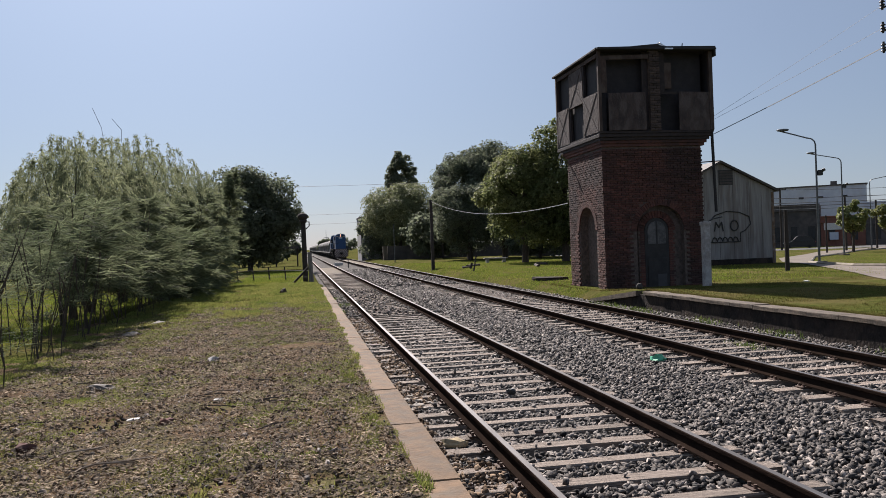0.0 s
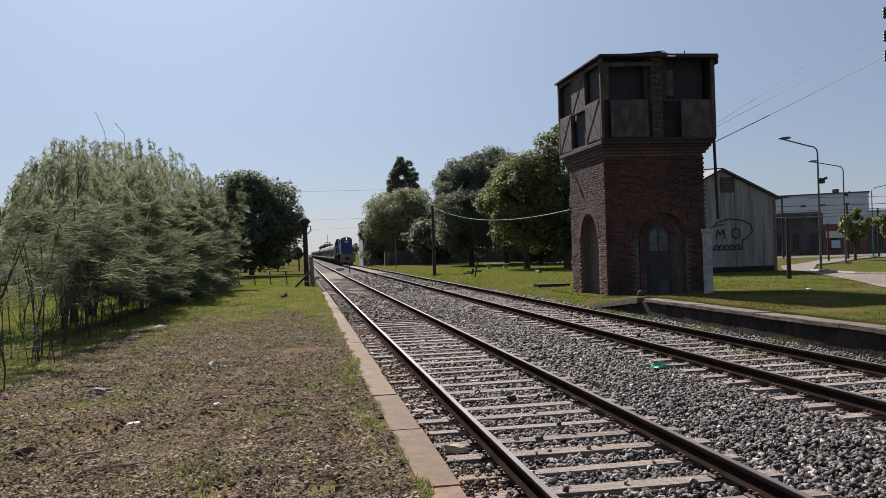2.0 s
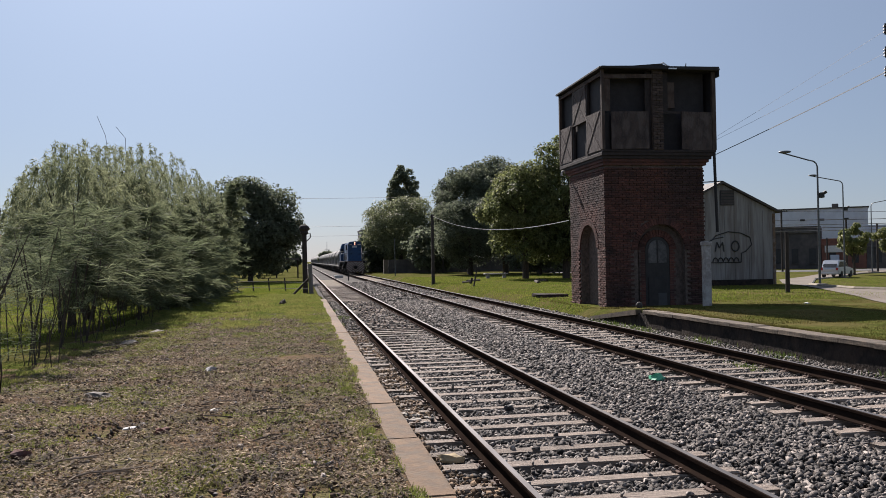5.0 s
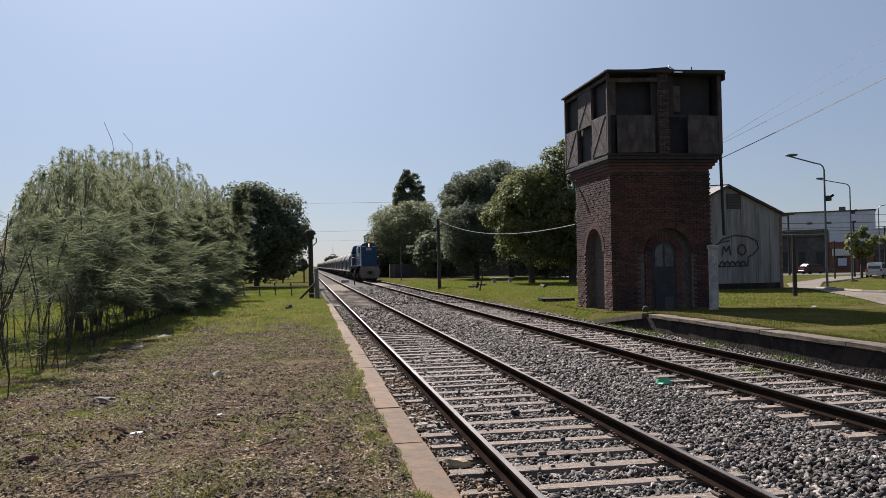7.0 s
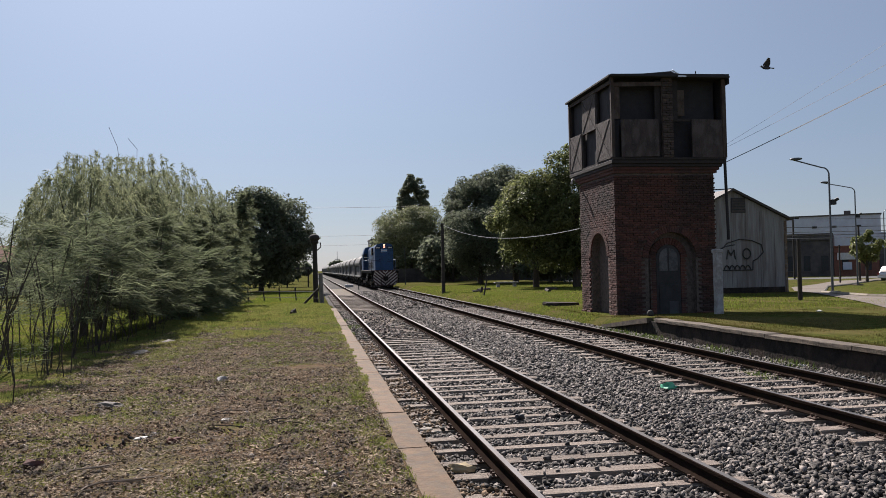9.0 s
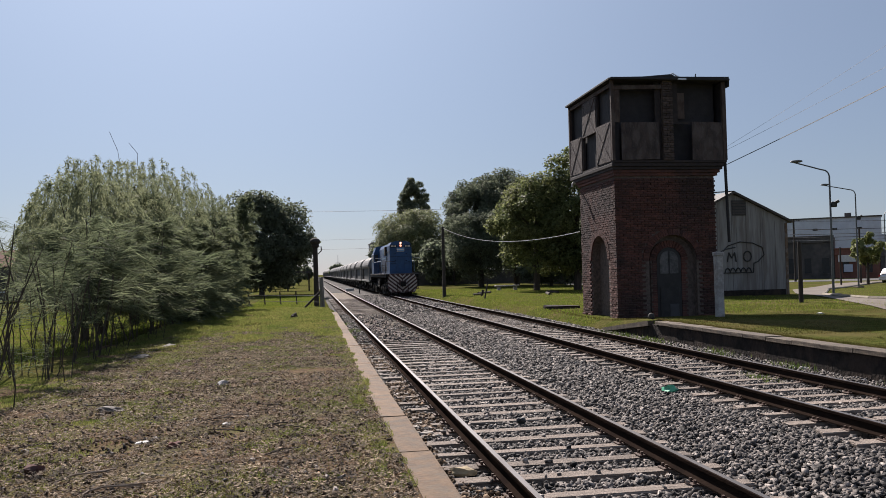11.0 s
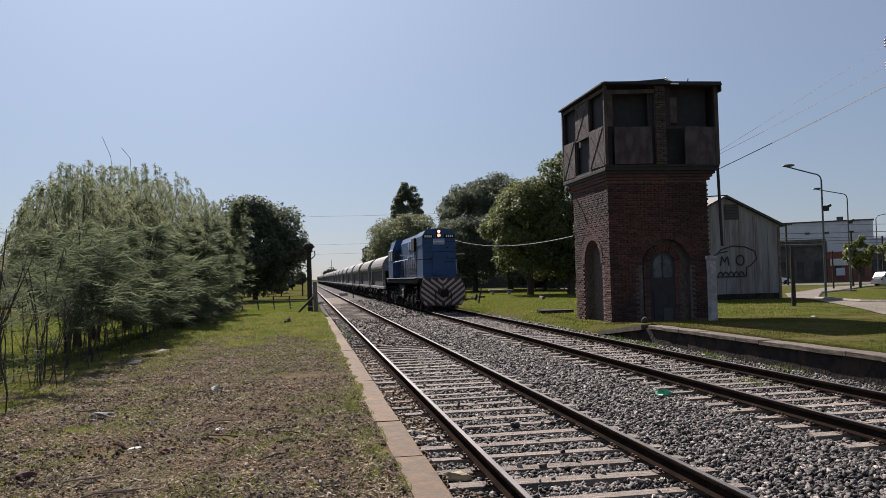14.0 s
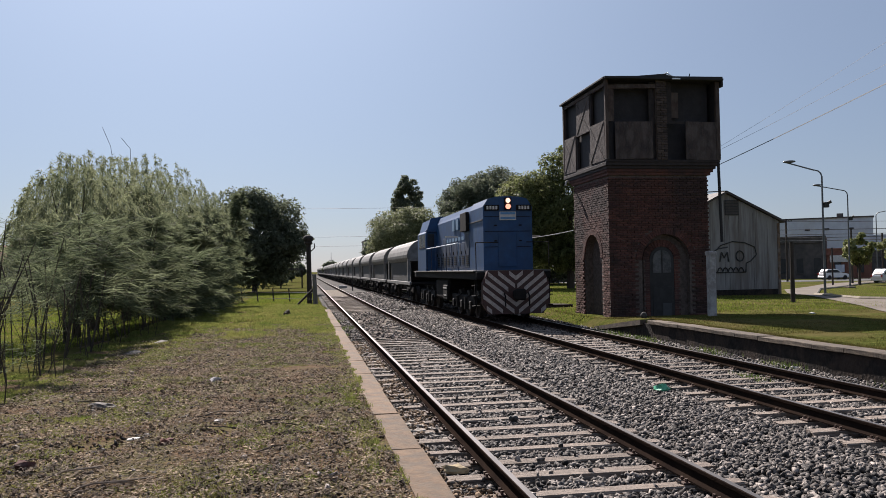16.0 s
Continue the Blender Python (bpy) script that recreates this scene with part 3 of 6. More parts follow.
    box(bm, 9.18, 9.46, Y0 - 0.22, Y0 - 0.1, 7.9, 7.94)
    part("torn_sheet", bm, tin_m, t, "bent bright tin sheet at the roof edge")
    part("roof_stub", rod(B(), (9.85, Y0 - 0.05, 8.0), (9.87, Y0 - 0.05, 8.13), 0.018), roof_m, t)
    # outlet bracket below the tank on the track side
    bm = path_rod(B(), [(X0 + 0.02, 29.0, 5.0), (X0 - 0.06, 28.95, 5.02), (X0 - 0.12, 28.9, 4.96), (X0 - 0.14, 28.9, 4.85)], 0.04)
    part("spout_bracket", bm, mat("pale_pipe", (0.5, 0.48, 0.45), rough=0.5, scale=6), t, "short pale pipe bend")
    # down pipe at the far corner of the front
    bm = rod(B(), (10.92, 25.15, 2.6), (10.86, 25.15, 5.3), 0.05)
    part("down_pipe", bm, roof_m, t, "black iron down pipe")
    part("pipe_bracket", rod(B(), (10.45, 25.2, 4.25), (11.15, 25.15, 4.28), 0.018), roof_m, t)


make_tower()

# ---- shed ----
def stain_mat(name, a, b, streak, amount):
    return mat(name, a, b, rough=0.9, scale=2.2, bump=0.3, bscale=14, stretch=(2.6, 2.6, 0.22), big=amount, bigc=streak, bigscale=1.1)


shed_m = stain_mat("stained_whitewash", (0.26, 0.252, 0.243), (0.17, 0.164, 0.158), (0.13, 0.105, 0.09), 0.5)
shed_roof_m = mat("rusty_sheet_roof", (0.07, 0.06, 0.055), (0.045, 0.037, 0.034), rough=0.7, scale=4, bump=0.3, bscale=12)
black_m = mat("black_paint", (0.02, 0.02, 0.021), (0.03, 0.03, 0.03), rough=0.6, scale=6)


def make_shed():
    x0, x1, y0, y1, zg, ze, zr = 16.3, 22.45, 40.3, 48.5, 0.0, 4.1, 5.6
    xm = (x0 + x1) / 2
    s = empty("goods_shed", pose(0, 0, 0), "stained whitewashed gabled shed with painted scrawl on its end wall", "shed")
    part("wall", prism(B(), [(x0, zg), (x1, zg), (x1, ze), (xm, zr), (x0, ze)], "y", y0, y1), shed_m, s)
    for a, b in (((x0 - 0.2, ze - 0.08), (xm, zr + 0.02)), ((xm, zr + 0.02), (x1 + 0.2, ze - 0.08))):
        part("roof", prism(B(), [a, b, (b[0], b[1] + 0.12), (a[0], a[1] + 0.12)], "y", y0 - 0.2, y1 + 0.2), shed_roof_m, s, "dark rusty sheet roof")
    # ribs of the sheeting
    for k in range(4):
        x = x0 + 0.25 + k * 1.5
        top = zr - abs(x - xm) * (zr - ze) / (xm - x0) - 0.12
        part("batten", box(B(), x - 0.025, x + 0.025, y0 - 0.022, y0 - 0.003, zg + 0.2, top), shed_m, s)
    w = part("vent_window", box(B(), 19.3, 20.1, y0 - 0.03, y0 + 0.02, 4.45, 5.25), black_m, s, "dark louvred opening in the gable")
    for k in range(5):
        part("louvre", box(B(), 19.33, 20.07, y0 - 0.05, y0 - 0.031, 4.5 + k * 0.15, 4.6 + k * 0.15), shed_roof_m, w)
    # scrawl: a balloon outline with two round letters and a scalloped foot, as plain strokes
    bm = B()
    def stroke(pts, r=0.028):
        path_rod(bm, [(x, y0 - 0.026, z) for x, z in pts], r, 5)
    cx, cz = 19.7, 2.35
    stroke([(18.7, 2.55), (19.0, 2.85), (19.7, 3.05), (20.4, 2.98), (20.95, 2.75), (21.05, 2.35), (20.7, 2.0), (20.45, 1.9), (20.42, 1.42)])
    stroke([(20.42, 1.42), (18.7, 1.42)])
    for k in range(5):
        a = 18.8 + k * 0.3
        stroke([(a, 1.46), (a + 0.06, 1.62), (a + 0.15, 1.68), (a + 0.24, 1.62), (a + 0.3, 1.46)], 0.03)
    stroke([(20.1 + 0.22 * math.cos(a), 2.28 + 0.27 * math.sin(a)) for a in np.linspace(0, 2 * math.pi, 13)], 0.035)
    stroke([(18.95, 2.0), (19.05, 2.5), (19.2, 2.2), (19.38, 2.5), (19.45, 2.0)], 0.035)
    part("painted_scrawl", bm, black_m, s, "black painted scrawl")
    # rusty corner strips and lapped sheets of the end wall
    rust_edge_m = mat("rusty_sheet_edge", (0.15, 0.095, 0.06), (0.08, 0.055, 0.04), rough=0.85, scale=5, bump=0.4, bscale=20, big=0.5, bigc=(0.24, 0.23, 0.22), bigscale=2.0)
    for a, b, top in ((x1 - 0.16, x1 - 0.01, ze - 0.1), (x0 + 0.01, x0 + 0.12, ze - 0.1)):
        part("corner_strip", box(B(), a, b, y0 - 0.03, y0 - 0.003, zg + 0.1, top), rust_edge_m, s, "rusty corner strip")
    for k in range(7):
        x = x0 + 0.5 + k * 0.82
        top = zr - abs(x - xm) * (zr - ze) / (xm - x0) - 0.3
        part("lap_seam", box(B(), x - 0.004, x + 0.004, y0 - 0.012, y0 - 0.003, zg + 0.15, top), shed_roof_m, s)
    # dark strip added where the shed's shadow meets the ground
    part("skirting", box(B(), x0 + 0.15, x1 - 0.2, y0 - 0.04, y0 - 0.003, zg, zg + 0.5, 0.01), dark_wall_m, s, "dark strip in place of the shadow at the wall's foot")


make_shed()
# ---- train ----
loco_blue = mat("loco_blue", (0.009, 0.062, 0.175), (0.007, 0.043, 0.125), rough=0.5, scale=3, bump=0.1, bscale=12, big=0.35, bigc=(0.018, 0.045, 0.09), bigscale=1.2)
loco_dark = mat("loco_black", (0.009, 0.009, 0.01), (0.016, 0.014, 0.013), rough=0.8, spec=0.15, scale=5, bump=0.2, bscale=30)
white_m = mat("dull_white_paint", (0.62, 0.6, 0.57), (0.48, 0.46, 0.43), rough=0.5, scale=7)
stripe_m = mat("stripe_white", (0.42, 0.37, 0.345), (0.28, 0.24, 0.22), rough=0.55, scale=9)
pilot_m = mat("pilot_dark_red", (0.06, 0.022, 0.02), (0.035, 0.018, 0.016), rough=0.6, scale=7)
flag_blue = mat("pale_blue_paint", (0.12, 0.3, 0.55), rough=0.5, scale=8)
lamp_m = mat("headlight_glow", (1, 0.85, 0.7), emit=((1.0, 0.6, 0.4), 0.95))
lamp_warm = mat("headlight_warm_glow", (1, 0.8, 0.7), emit=((1.0, 0.34, 0.2), 0.85))
steel_m = mat("wheel_steel", (0.03, 0.025, 0.022), (0.018, 0.015, 0.014), rough=0.75, metal=0.2, scale=9)
hopper_m = mat("hopper_grey", (0.19, 0.186, 0.18), (0.13, 0.127, 0.122), rough=0.7, scale=3, bump=0.15, bscale=10, big=0.5, bigc=(0.1, 0.09, 0.08), bigscale=1.5, rand=0.15)
# darker copy of the hopper grey; carries the shade below the body's lip
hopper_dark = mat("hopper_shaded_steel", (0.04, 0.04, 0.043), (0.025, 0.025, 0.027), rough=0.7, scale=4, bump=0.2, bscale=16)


def make_wheelset(parent, y, r, half=0.86):
    bm = rod(B(), (-half, 0, 0), (half, 0, 0), 0.08, seg=10)
    for s in (-1, 1):
        rod(bm, (s * (half - 0.06), 0, 0), (s * (half + 0.07), 0, 0), r, seg=24)
        rod(bm, (s * (half - 0.1), 0, 0), (s * (half - 0.06), 0, 0), r + 0.03, seg=24)
        for a in range(4):          # spokes' hollows as ribs, so that the turning shows
            w = a * math.pi / 2
            rod(bm, (s * (half + 0.08), 0.1 * math.cos(w), 0.1 * math.sin(w)), (s * (half + 0.08), 0.4 * math.cos(w), 0.4 * math.sin(w)), 0.03, seg=5)
    return part("wheelset", bm, steel_m, parent, "", pose(0, y, r))


def make_bogie(parent, y, axles, r):
    bm = B()
    a0, a1 = axles[0] - 0.55, axles[-1] + 0.55
    for s in (-1, 1):
        box(bm, s * 1.1 - 0.06, s * 1.1 + 0.06, a0, a1, 0.5, 0.82, 0.03)
        for a in axles:
            box(bm, s * 1.13 - 0.1, s * 1.13 + 0.1, a - 0.16, a + 0.16, 0.32, 0.62, 0.03)
        for p, q in zip(axles, axles[1:]):
            rod(bm, (s * 1.15, (p + q) / 2, 0.3), (s * 1.15, (p + q) / 2, 0.75), 0.11, seg=10)
            rod(bm, (s * 1.16, p + 0.2, 0.85), (s * 1.16, q - 0.2, 0.6), 0.03, seg=5)
    box(bm, -1.05, 1.05, -0.25, 0.25, 0.55, 0.8, 0.03)
    b = part("bogie", bm, loco_dark, parent, "", pose(0, y, 0))
    return b, [make_wheelset(b, a, r) for a in axles]


WHEELS = []                               # (part, radius, y on its bogie)


def make_loco():
    """Front at y = 0, body towards +y."""
    L = 16.4
    t = empty("diesel_locomotive", pose(FC, 145, FZ), "blue diesel hood locomotive with chevron-striped front and lit headlights", "locomotive")
    part("underframe", box(B(), -1.32, 1.32, 0.25, L - 0.2, 1.42, 1.68, 0.03), loco_dark, t)
    part("walkway", box(B(), -1.4, 1.4, 0.5, L - 0.4, 1.68, 1.74, 0.01), mat("walkway_grey", (0.11, 0.105, 0.1), rough=0.7, scale=6), t, "dull grey footplate edge")
    # pilot: broad plate with cut lower corners
    out = [(-1.17, 0.6), (-0.95, 0.24), (0.95, 0.24), (1.17, 0.6), (1.17, 1.28), (0.98, 1.72), (-0.98, 1.72), (-1.17, 1.28)]
    p = part("pilot", prism(B(), out, "y", 0.0, 0.25), pilot_m, t, "dark pilot plate with white chevron stripes")
    def inside(x, z):
        n = len(out)
        return all((out[(i + 1) % n][0] - out[i][0]) * (z - out[i][1]) - (out[(i + 1) % n][1] - out[i][1]) * (x - out[i][0]) >= -1e-6 for i in range(n))
    for s in (-1, 1):
        for k in range(9):
            c = -0.72 + k * 0.3            # line z = c + |x| * 0.8, a rising chevron
            pts = [(x, c + abs(x) * 0.78) for x in np.linspace(0.0, 1.24, 63)]
            run = [q for q in pts if inside(q[0], q[1]) and inside(q[0], q[1] + 0.15) and not (abs(q[0]) < 0.27 and 0.6 < q[1] + 0.05 < 1.15)]
            if len(run) < 4:
                continue
            a, b = run[0], run[-1]
            bm = prism(B(), [(s * a[0], a[1]), (s * b[0], b[1]), (s * b[0], b[1] + 0.15), (s * a[0], a[1] + 0.15)], "y", -0.012, -0.002)
            part("stripe", bm, stripe_m, p)
    bm = box(B(), -0.13, 0.13, -0.5, 0.1, 0.78, 1.02, 0.03)
    box(bm, -0.2, 0.2, -0.62, -0.45, 0.72, 1.1, 0.05)
    part("coupler", bm, loco_dark, t)
    for s in (-1, 1):
        part("brake_hose", path_rod(B(), [(s * 0.42, -0.02, 0.95), (s * 0.42, -0.15, 0.85), (s * 0.42, -0.16, 0.5)], 0.025), loco_dark, t)
        for z in (0.5, 0.85, 1.2):
            part("step", box(B(), s * 1.3 - 0.12, s * 1.3 + 0.12, 0.4, 0.66, z, z + 0.03), loco_dark, t)
        for y in (0.4, 0.66):
            part("step_hanger", box(B(), s * 1.3 - 0.015, s * 1.3 + 0.015, y - 0.015, y + 0.015, 0.45, 1.68), loco_dark, t)
    # short hood, front: arched top
    def hood(w, z0, ze, zt, y0, y1):
        arc = [(w, z0), (w, ze), (w * 0.93, ze + 0.1), (w * 0.8, zt - 0.1), (w * 0.5, zt - 0.03), (0, zt)]
        prof = arc + [(-x, z) for x, z in arc[-2::-1]]
        return prism(B(), prof, "y", y0, y1)
    part("nose", hood(0.89, 1.74, 3.98, 4.36, 1.0, 3.4), loco_blue, t)
    part("long_hood", hood(0.87, 1.74, 3.9, 4.32, 3.4, 11.6), loco_blue, t)
    part("cab", hood(1.38, 1.74, 3.55, 4.3, 11.6, 14.4), loco_blue, t)
    part("cab_visor", hood(1.42, 3.6, 3.62, 4.34, 11.45, 11.6), loco_blue, t)
    # rounded tail behind the cab
    bm = B()
    ys = [14.4, 15.2, 15.7, 16.0, 16.1]
    zs = [4.2, 4.05, 3.7, 3.2, 2.8]
    prism(bm, [(14.4, 1.74)] + list(zip(ys, zs)) + [(16.1, 1.74)], "x", -0.9, 0.9)
    part("hood_tail", bm, loco_blue, t)
    for s in (-1, 1):
        part("nose_ledge", box(B(), s * 0.885, s * 0.93, 1.05, 3.4, 3.5, 3.54), MATS["walkway_grey"], t, "dull grab ledge along the nose")
        part("vent_box", box(B(), s * 0.88, s * 1.02, 3.5, 4.7, 3.25, 3.98, 0.02), loco_dark, t)
        for k in range(2):
            part("vent_panel", box(B(), s * 0.88, s * 0.93, 5.6 + k * 0.8, 6.1 + k * 0.8, 3.4, 3.85), mat("faded_blue_panel", (0.16, 0.27, 0.4), rough=0.5, scale=6), t, "faded pale blue panel")
    # nose details
    for z, w in ((2.55, 0.84), (3.1, 0.84), (3.62, 0.84)):
        part("seam", box(B(), -w, w, 0.985, 0.998, z, z + 0.018), loco_dark, t)
    part("nose_door", box(B(), -0.36, 0.3, 0.965, 0.998, 1.85, 3.05, 0.01), loco_blue, t)
    for x in (-0.45, 0.45):
        for z in (2.75, 3.3):
            part("hinge", box(B(), x - 0.05, x + 0.05, 0.97, 0.998, z, z + 0.04), loco_dark, t)
    for s in (-1, 1):
        nb = part("number_board", box(B(), s * 0.58 - 0.27, s * 0.58 + 0.27, 0.93, 0.998, 3.84, 4.04, 0.01), loco_dark, t, "black number board")
        for k in range(4):
            x = s * 0.58 - 0.16 + k * 0.107
            part("digit_bar", box(B(), x - 0.033, x + 0.033, 0.915, 0.929, 3.88, 4.0), white_m, nb)
    hb = part("headlight_housing", box(B(), -0.13, 0.13, 0.9, 0.998, 3.86, 4.3, 0.03), loco_dark, t)
    part("lamp", rod(B(), (0, 0.88, 4.19), (0, 0.899, 4.19), 0.085, seg=14), lamp_m, hb, "lit white headlight")
    part("lamp", rod(B(), (0, 0.88, 3.98), (0, 0.899, 3.98), 0.095, seg=14), lamp_warm, hb, "lit warm headlight")
    em = part("emblem", box(B(), -0.3, 0.3, 0.955, 0.998, 3.5, 3.8, 0.01), white_m, t, "pale blue and white emblem plate")
    part("emblem_band", box(B(), -0.27, 0.27, 0.945, 0.954, 3.7, 3.78), flag_blue, em)
    part("emblem_band", box(B(), -0.27, 0.27, 0.945, 0.954, 3.53, 3.61), flag_blue, em)
    # cab windows, hood doors, lettering, rails
    for s in (-1, 1):
        for y in (11.8, 12.9):
            wdw = part("cab_window", box(B(), s * 1.375, s * 1.392, y, y + 0.85, 2.9, 3.5), glass_m, t)
            part("window_frame", box(B(), s * 1.38, s * 1.4, y - 0.04, y + 0.89, 2.84, 2.895), loco_dark, wdw)
        part("cab_front_window", box(B(), s * 1.3, s * 0.98, 11.575, 11.598, 2.9, 3.5), glass_m, t)
        for k in range(9):
            y = 3.6 + k * 0.86
            dr = part("hood_door", box(B(), s * 0.865, s * 0.89, y, y + 0.78, 1.85, 2.85 + 0.3 * (k % 3 == 0), 0.006), mat("navy_door", (0.01, 0.034, 0.09), (0.006, 0.02, 0.055), rough=0.6, scale=5, rand=0.2), t)
            for j in range(5):
                part("louvre", box(B(), s * 0.888, s * 0.905, y + 0.1, y + 0.6, 1.98 + j * 0.075, 2.02 + j * 0.075), loco_dark, dr)
            part("door_latch", box(B(), s * 0.885, s * 0.92, y + 0.66, y + 0.72, 2.4, 2.52), loco_dark, dr)
        for k in range(6):
            part("letter_bar", box(B(), s * 0.892, s * 0.898, 4.6 + k * 0.7, 5.05 + k * 0.7, 2.95, 3.1), MATS["faded_blue_panel"], t)
        rail_part = part("handrail", path_rod(B(), [(s * 1.36, 3.2, 1.9), (s * 1.36, 3.35, 2.78), (s * 1.36, 11.5, 2.78)], 0.022), mat("pale_blue_rail", (0.28, 0.36, 0.46), (0.16, 0.22, 0.3), rough=0.5, scale=6), t, "pale blue tubular handrail")
        for k in range(7):
            part("stanchion", rod(B(), (s * 1.36, 3.4 + k * 1.32, 1.74), (s * 1.36, 3.4 + k * 1.32, 2.78), 0.02, seg=6), MATS["navy_door"], rail_part)
    part("end_rail", path_rod(B(), [(-1.3, 0.4, 1.74), (-1.3, 0.4, 2.7), (-0.5, 0.4, 2.7)], 0.018), loco_dark, t)
    part("end_rail", path_rod(B(), [(1.3, 0.4, 1.74), (1.3, 0.4, 2.7), (0.5, 0.4, 2.7)], 0.018), loco_dark, t)
    for s in (-1, 1):
        part("mirror", box(B(), s * 1.85, s * 1.36, 3.3, 3.36, 3.0, 3.05), white_m, t, "white mirror arm")
    bm = rod(B(), (0.25, 4.2, 4.36), (0.25, 4.2, 4.5), 0.07)
    rod(bm, (0.25, 3.8, 4.48), (0.25, 4.6, 4.48), 0.05)
    part("horn", bm, loco_dark, t)
    part("exhaust_stack", box(B(), -0.2, 0.2, 8.3, 8.9, 4.28, 4.42, 0.03), loco_dark, t)
    part("fuel_tank", box(B(), -1.2, 1.2, 6.6, 9.8, 0.5, 1.42, 0.12), loco_dark, t)
    nbx = part("battery_box", box(B(), -1.34, -1.2, 6.1, 7.1, 0.55, 1.15, 0.03), loco_dark, t)
    part("label_bar", box(B(), -1.352, -1.342, 6.2, 7.0, 1.0, 1.06), white_m, nbx)
    part("label_bar", box(B(), -1.352, -1.342, 6.25, 6.9, 0.7, 0.75), white_m, nbx)
    for y, ax in ((3.7, (-1.7, 0.0, 1.7)), (12.7, (-1.7, 0.0, 1.7))):
        b, ws = make_bogie(t, y, ax, 0.5)
        WHEELS.extend((w, 0.5, a) for w, a in zip(ws, ax))
    return t


def make_hopper():
    """One grain hopper, its front at y = 0; 13.6 m over the couplers."""
    L = 12.8
    t = empty("hopper_wagon", pose(FC, 0, FZ), "grey steel grain hopper wagon with sloped upper sides", "freight wagon", "hopper wagons of the train")
    prof = [(1.3, 2.3), (1.42, 2.5), (1.44, 2.66), (1.37, 2.9), (1.22, 3.16), (1.0, 3.36), (0.72, 3.49), (0.36, 3.55)]
    prof = prof + [(-x, z) for x, z in prof[::-1]]
    part("upper_body", prism(B(), prof, "y", 0.95, L - 0.95), hopper_m, t, "pale grey upper body with inward-sloped sides")
    # chute and side panels: shade of the recessed bays is in their colour
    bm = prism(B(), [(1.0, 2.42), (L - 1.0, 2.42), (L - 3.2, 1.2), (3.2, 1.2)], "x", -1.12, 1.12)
    part("hopper_chute", bm, hopper_dark, t, "hopper sides with their shade put into dark grey")
    for k in range(3):
        part("discharge_gate", box(B(), -0.9, 0.9, 3.4 + k * 2.3, 5.0 + k * 2.3, 0.6, 1.22, 0.05), loco_dark, t)
    for s in (-1, 1):
        part("side_sill", box(B(), s * 1.36 - 0.05, s * 1.36 + 0.05, 0.1, L - 0.1, 0.95, 1.14, 0.02), hopper_m, t)
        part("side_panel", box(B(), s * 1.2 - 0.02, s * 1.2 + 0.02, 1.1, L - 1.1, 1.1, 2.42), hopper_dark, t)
        for y in (1.0, L - 1.18):
            part("end_post", box(B(), s * 1.34 - 0.06, s * 1.34 + 0.06, y, y + 0.24, 1.1, 2.4, 0.02), hopper_m, t)
    for y in (0.1, L - 0.2):
        part("end_platform", box(B(), -1.3, 1.3, y - 0.1, y + 0.3, 1.0, 1.12, 0.01), loco_dark, t)
        part("ladder", path_rod(B(), [(1.1, y, 1.1), (1.1, y, 3.3), (0.7, y, 3.3), (0.7, y, 1.1)], 0.02), hopper_m, t)
    part("roof_walk", box(B(), -0.3, 0.3, 0.5, L - 0.5, 3.56, 3.6), hopper_dark, t)
    part("draw_gear", box(B(), -0.12, 0.12, -0.35, L + 0.3, 0.8, 1.0, 0.02), loco_dark, t)
    for y in (2.0, L - 2.0):
        make_bogie(t, y, (-0.9, 0.9), 0.44)
    return t


loco = make_loco()
hopper = make_hopper()
PITCH = 13.9
wagons = [hopper] + [copy_thing(hopper, pose(FC, 0, FZ)) for _ in range(24)]


# ---- loose stone, grass and litter ----
rng = np.random.default_rng(11)


def turn_matrices(n, tilt=math.pi):
    """Random rotations, (n, 3, 3)."""
    a, b, c = rng.uniform(0, 2 * math.pi, n), rng.uniform(-tilt, tilt, n), rng.uniform(0, 2 * math.pi, n)
    ca, sa, cb, sb, cc, sc = np.cos(a), np.sin(a), np.cos(b), np.sin(b), np.cos(c), np.sin(c)
    z, o = np.zeros(n), np.ones(n)
    A = np.stack([ca, -sa, z, sa, ca, z, z, z, o], -1).reshape(-1, 3, 3)
    Bm = np.stack([o, z, z, z, cb, -sb, z, sb, cb], -1).reshape(-1, 3, 3)
    Cm = np.stack([cc, -sc, z, sc, cc, z, z, z, o], -1).reshape(-1, 3, 3)
    return A @ Bm @ Cm


def scatter(name, shapes, faces, pos, size, material, tilt=math.pi):
    """Copies of small shapes (k, v, 3), turned and scaled, joined into one mesh."""
    n = len(pos)
    pick = rng.integers(0, len(shapes), n)
    R = turn_matrices(n, tilt)
    v = np.einsum("nij,nvj->nvi", R, shapes[pick] * size[:, None, None]) + pos[:, None, :]
    k = shapes.shape[1]
    f = (faces[None] + (np.arange(n) * k)[:, None, None]).reshape(-1, faces.shape[1])
    return mesh_np(name, v.reshape(-1, 3), f, material)


def stone_shapes(n=24):
    bm = B()
    bmesh.ops.create_cube(bm, size=0.95)
    bmesh.ops.triangulate(bm, faces=list(bm.faces))
    bm.verts.ensure_lookup_table()
    v = np.array([x.co for x in bm.verts])
    f = np.array([[x.index for x in p.verts] for p in bm.faces])
    bm.free()
    out = []
    for _ in range(n):
        s = np.array([rng.uniform(0.9, 1.5), rng.uniform(0.7, 1.1), rng.uniform(0.5, 0.85)])
        out.append((v + rng.uniform(-0.26, 0.26, v.shape)) * s)
    return np.array(out), f


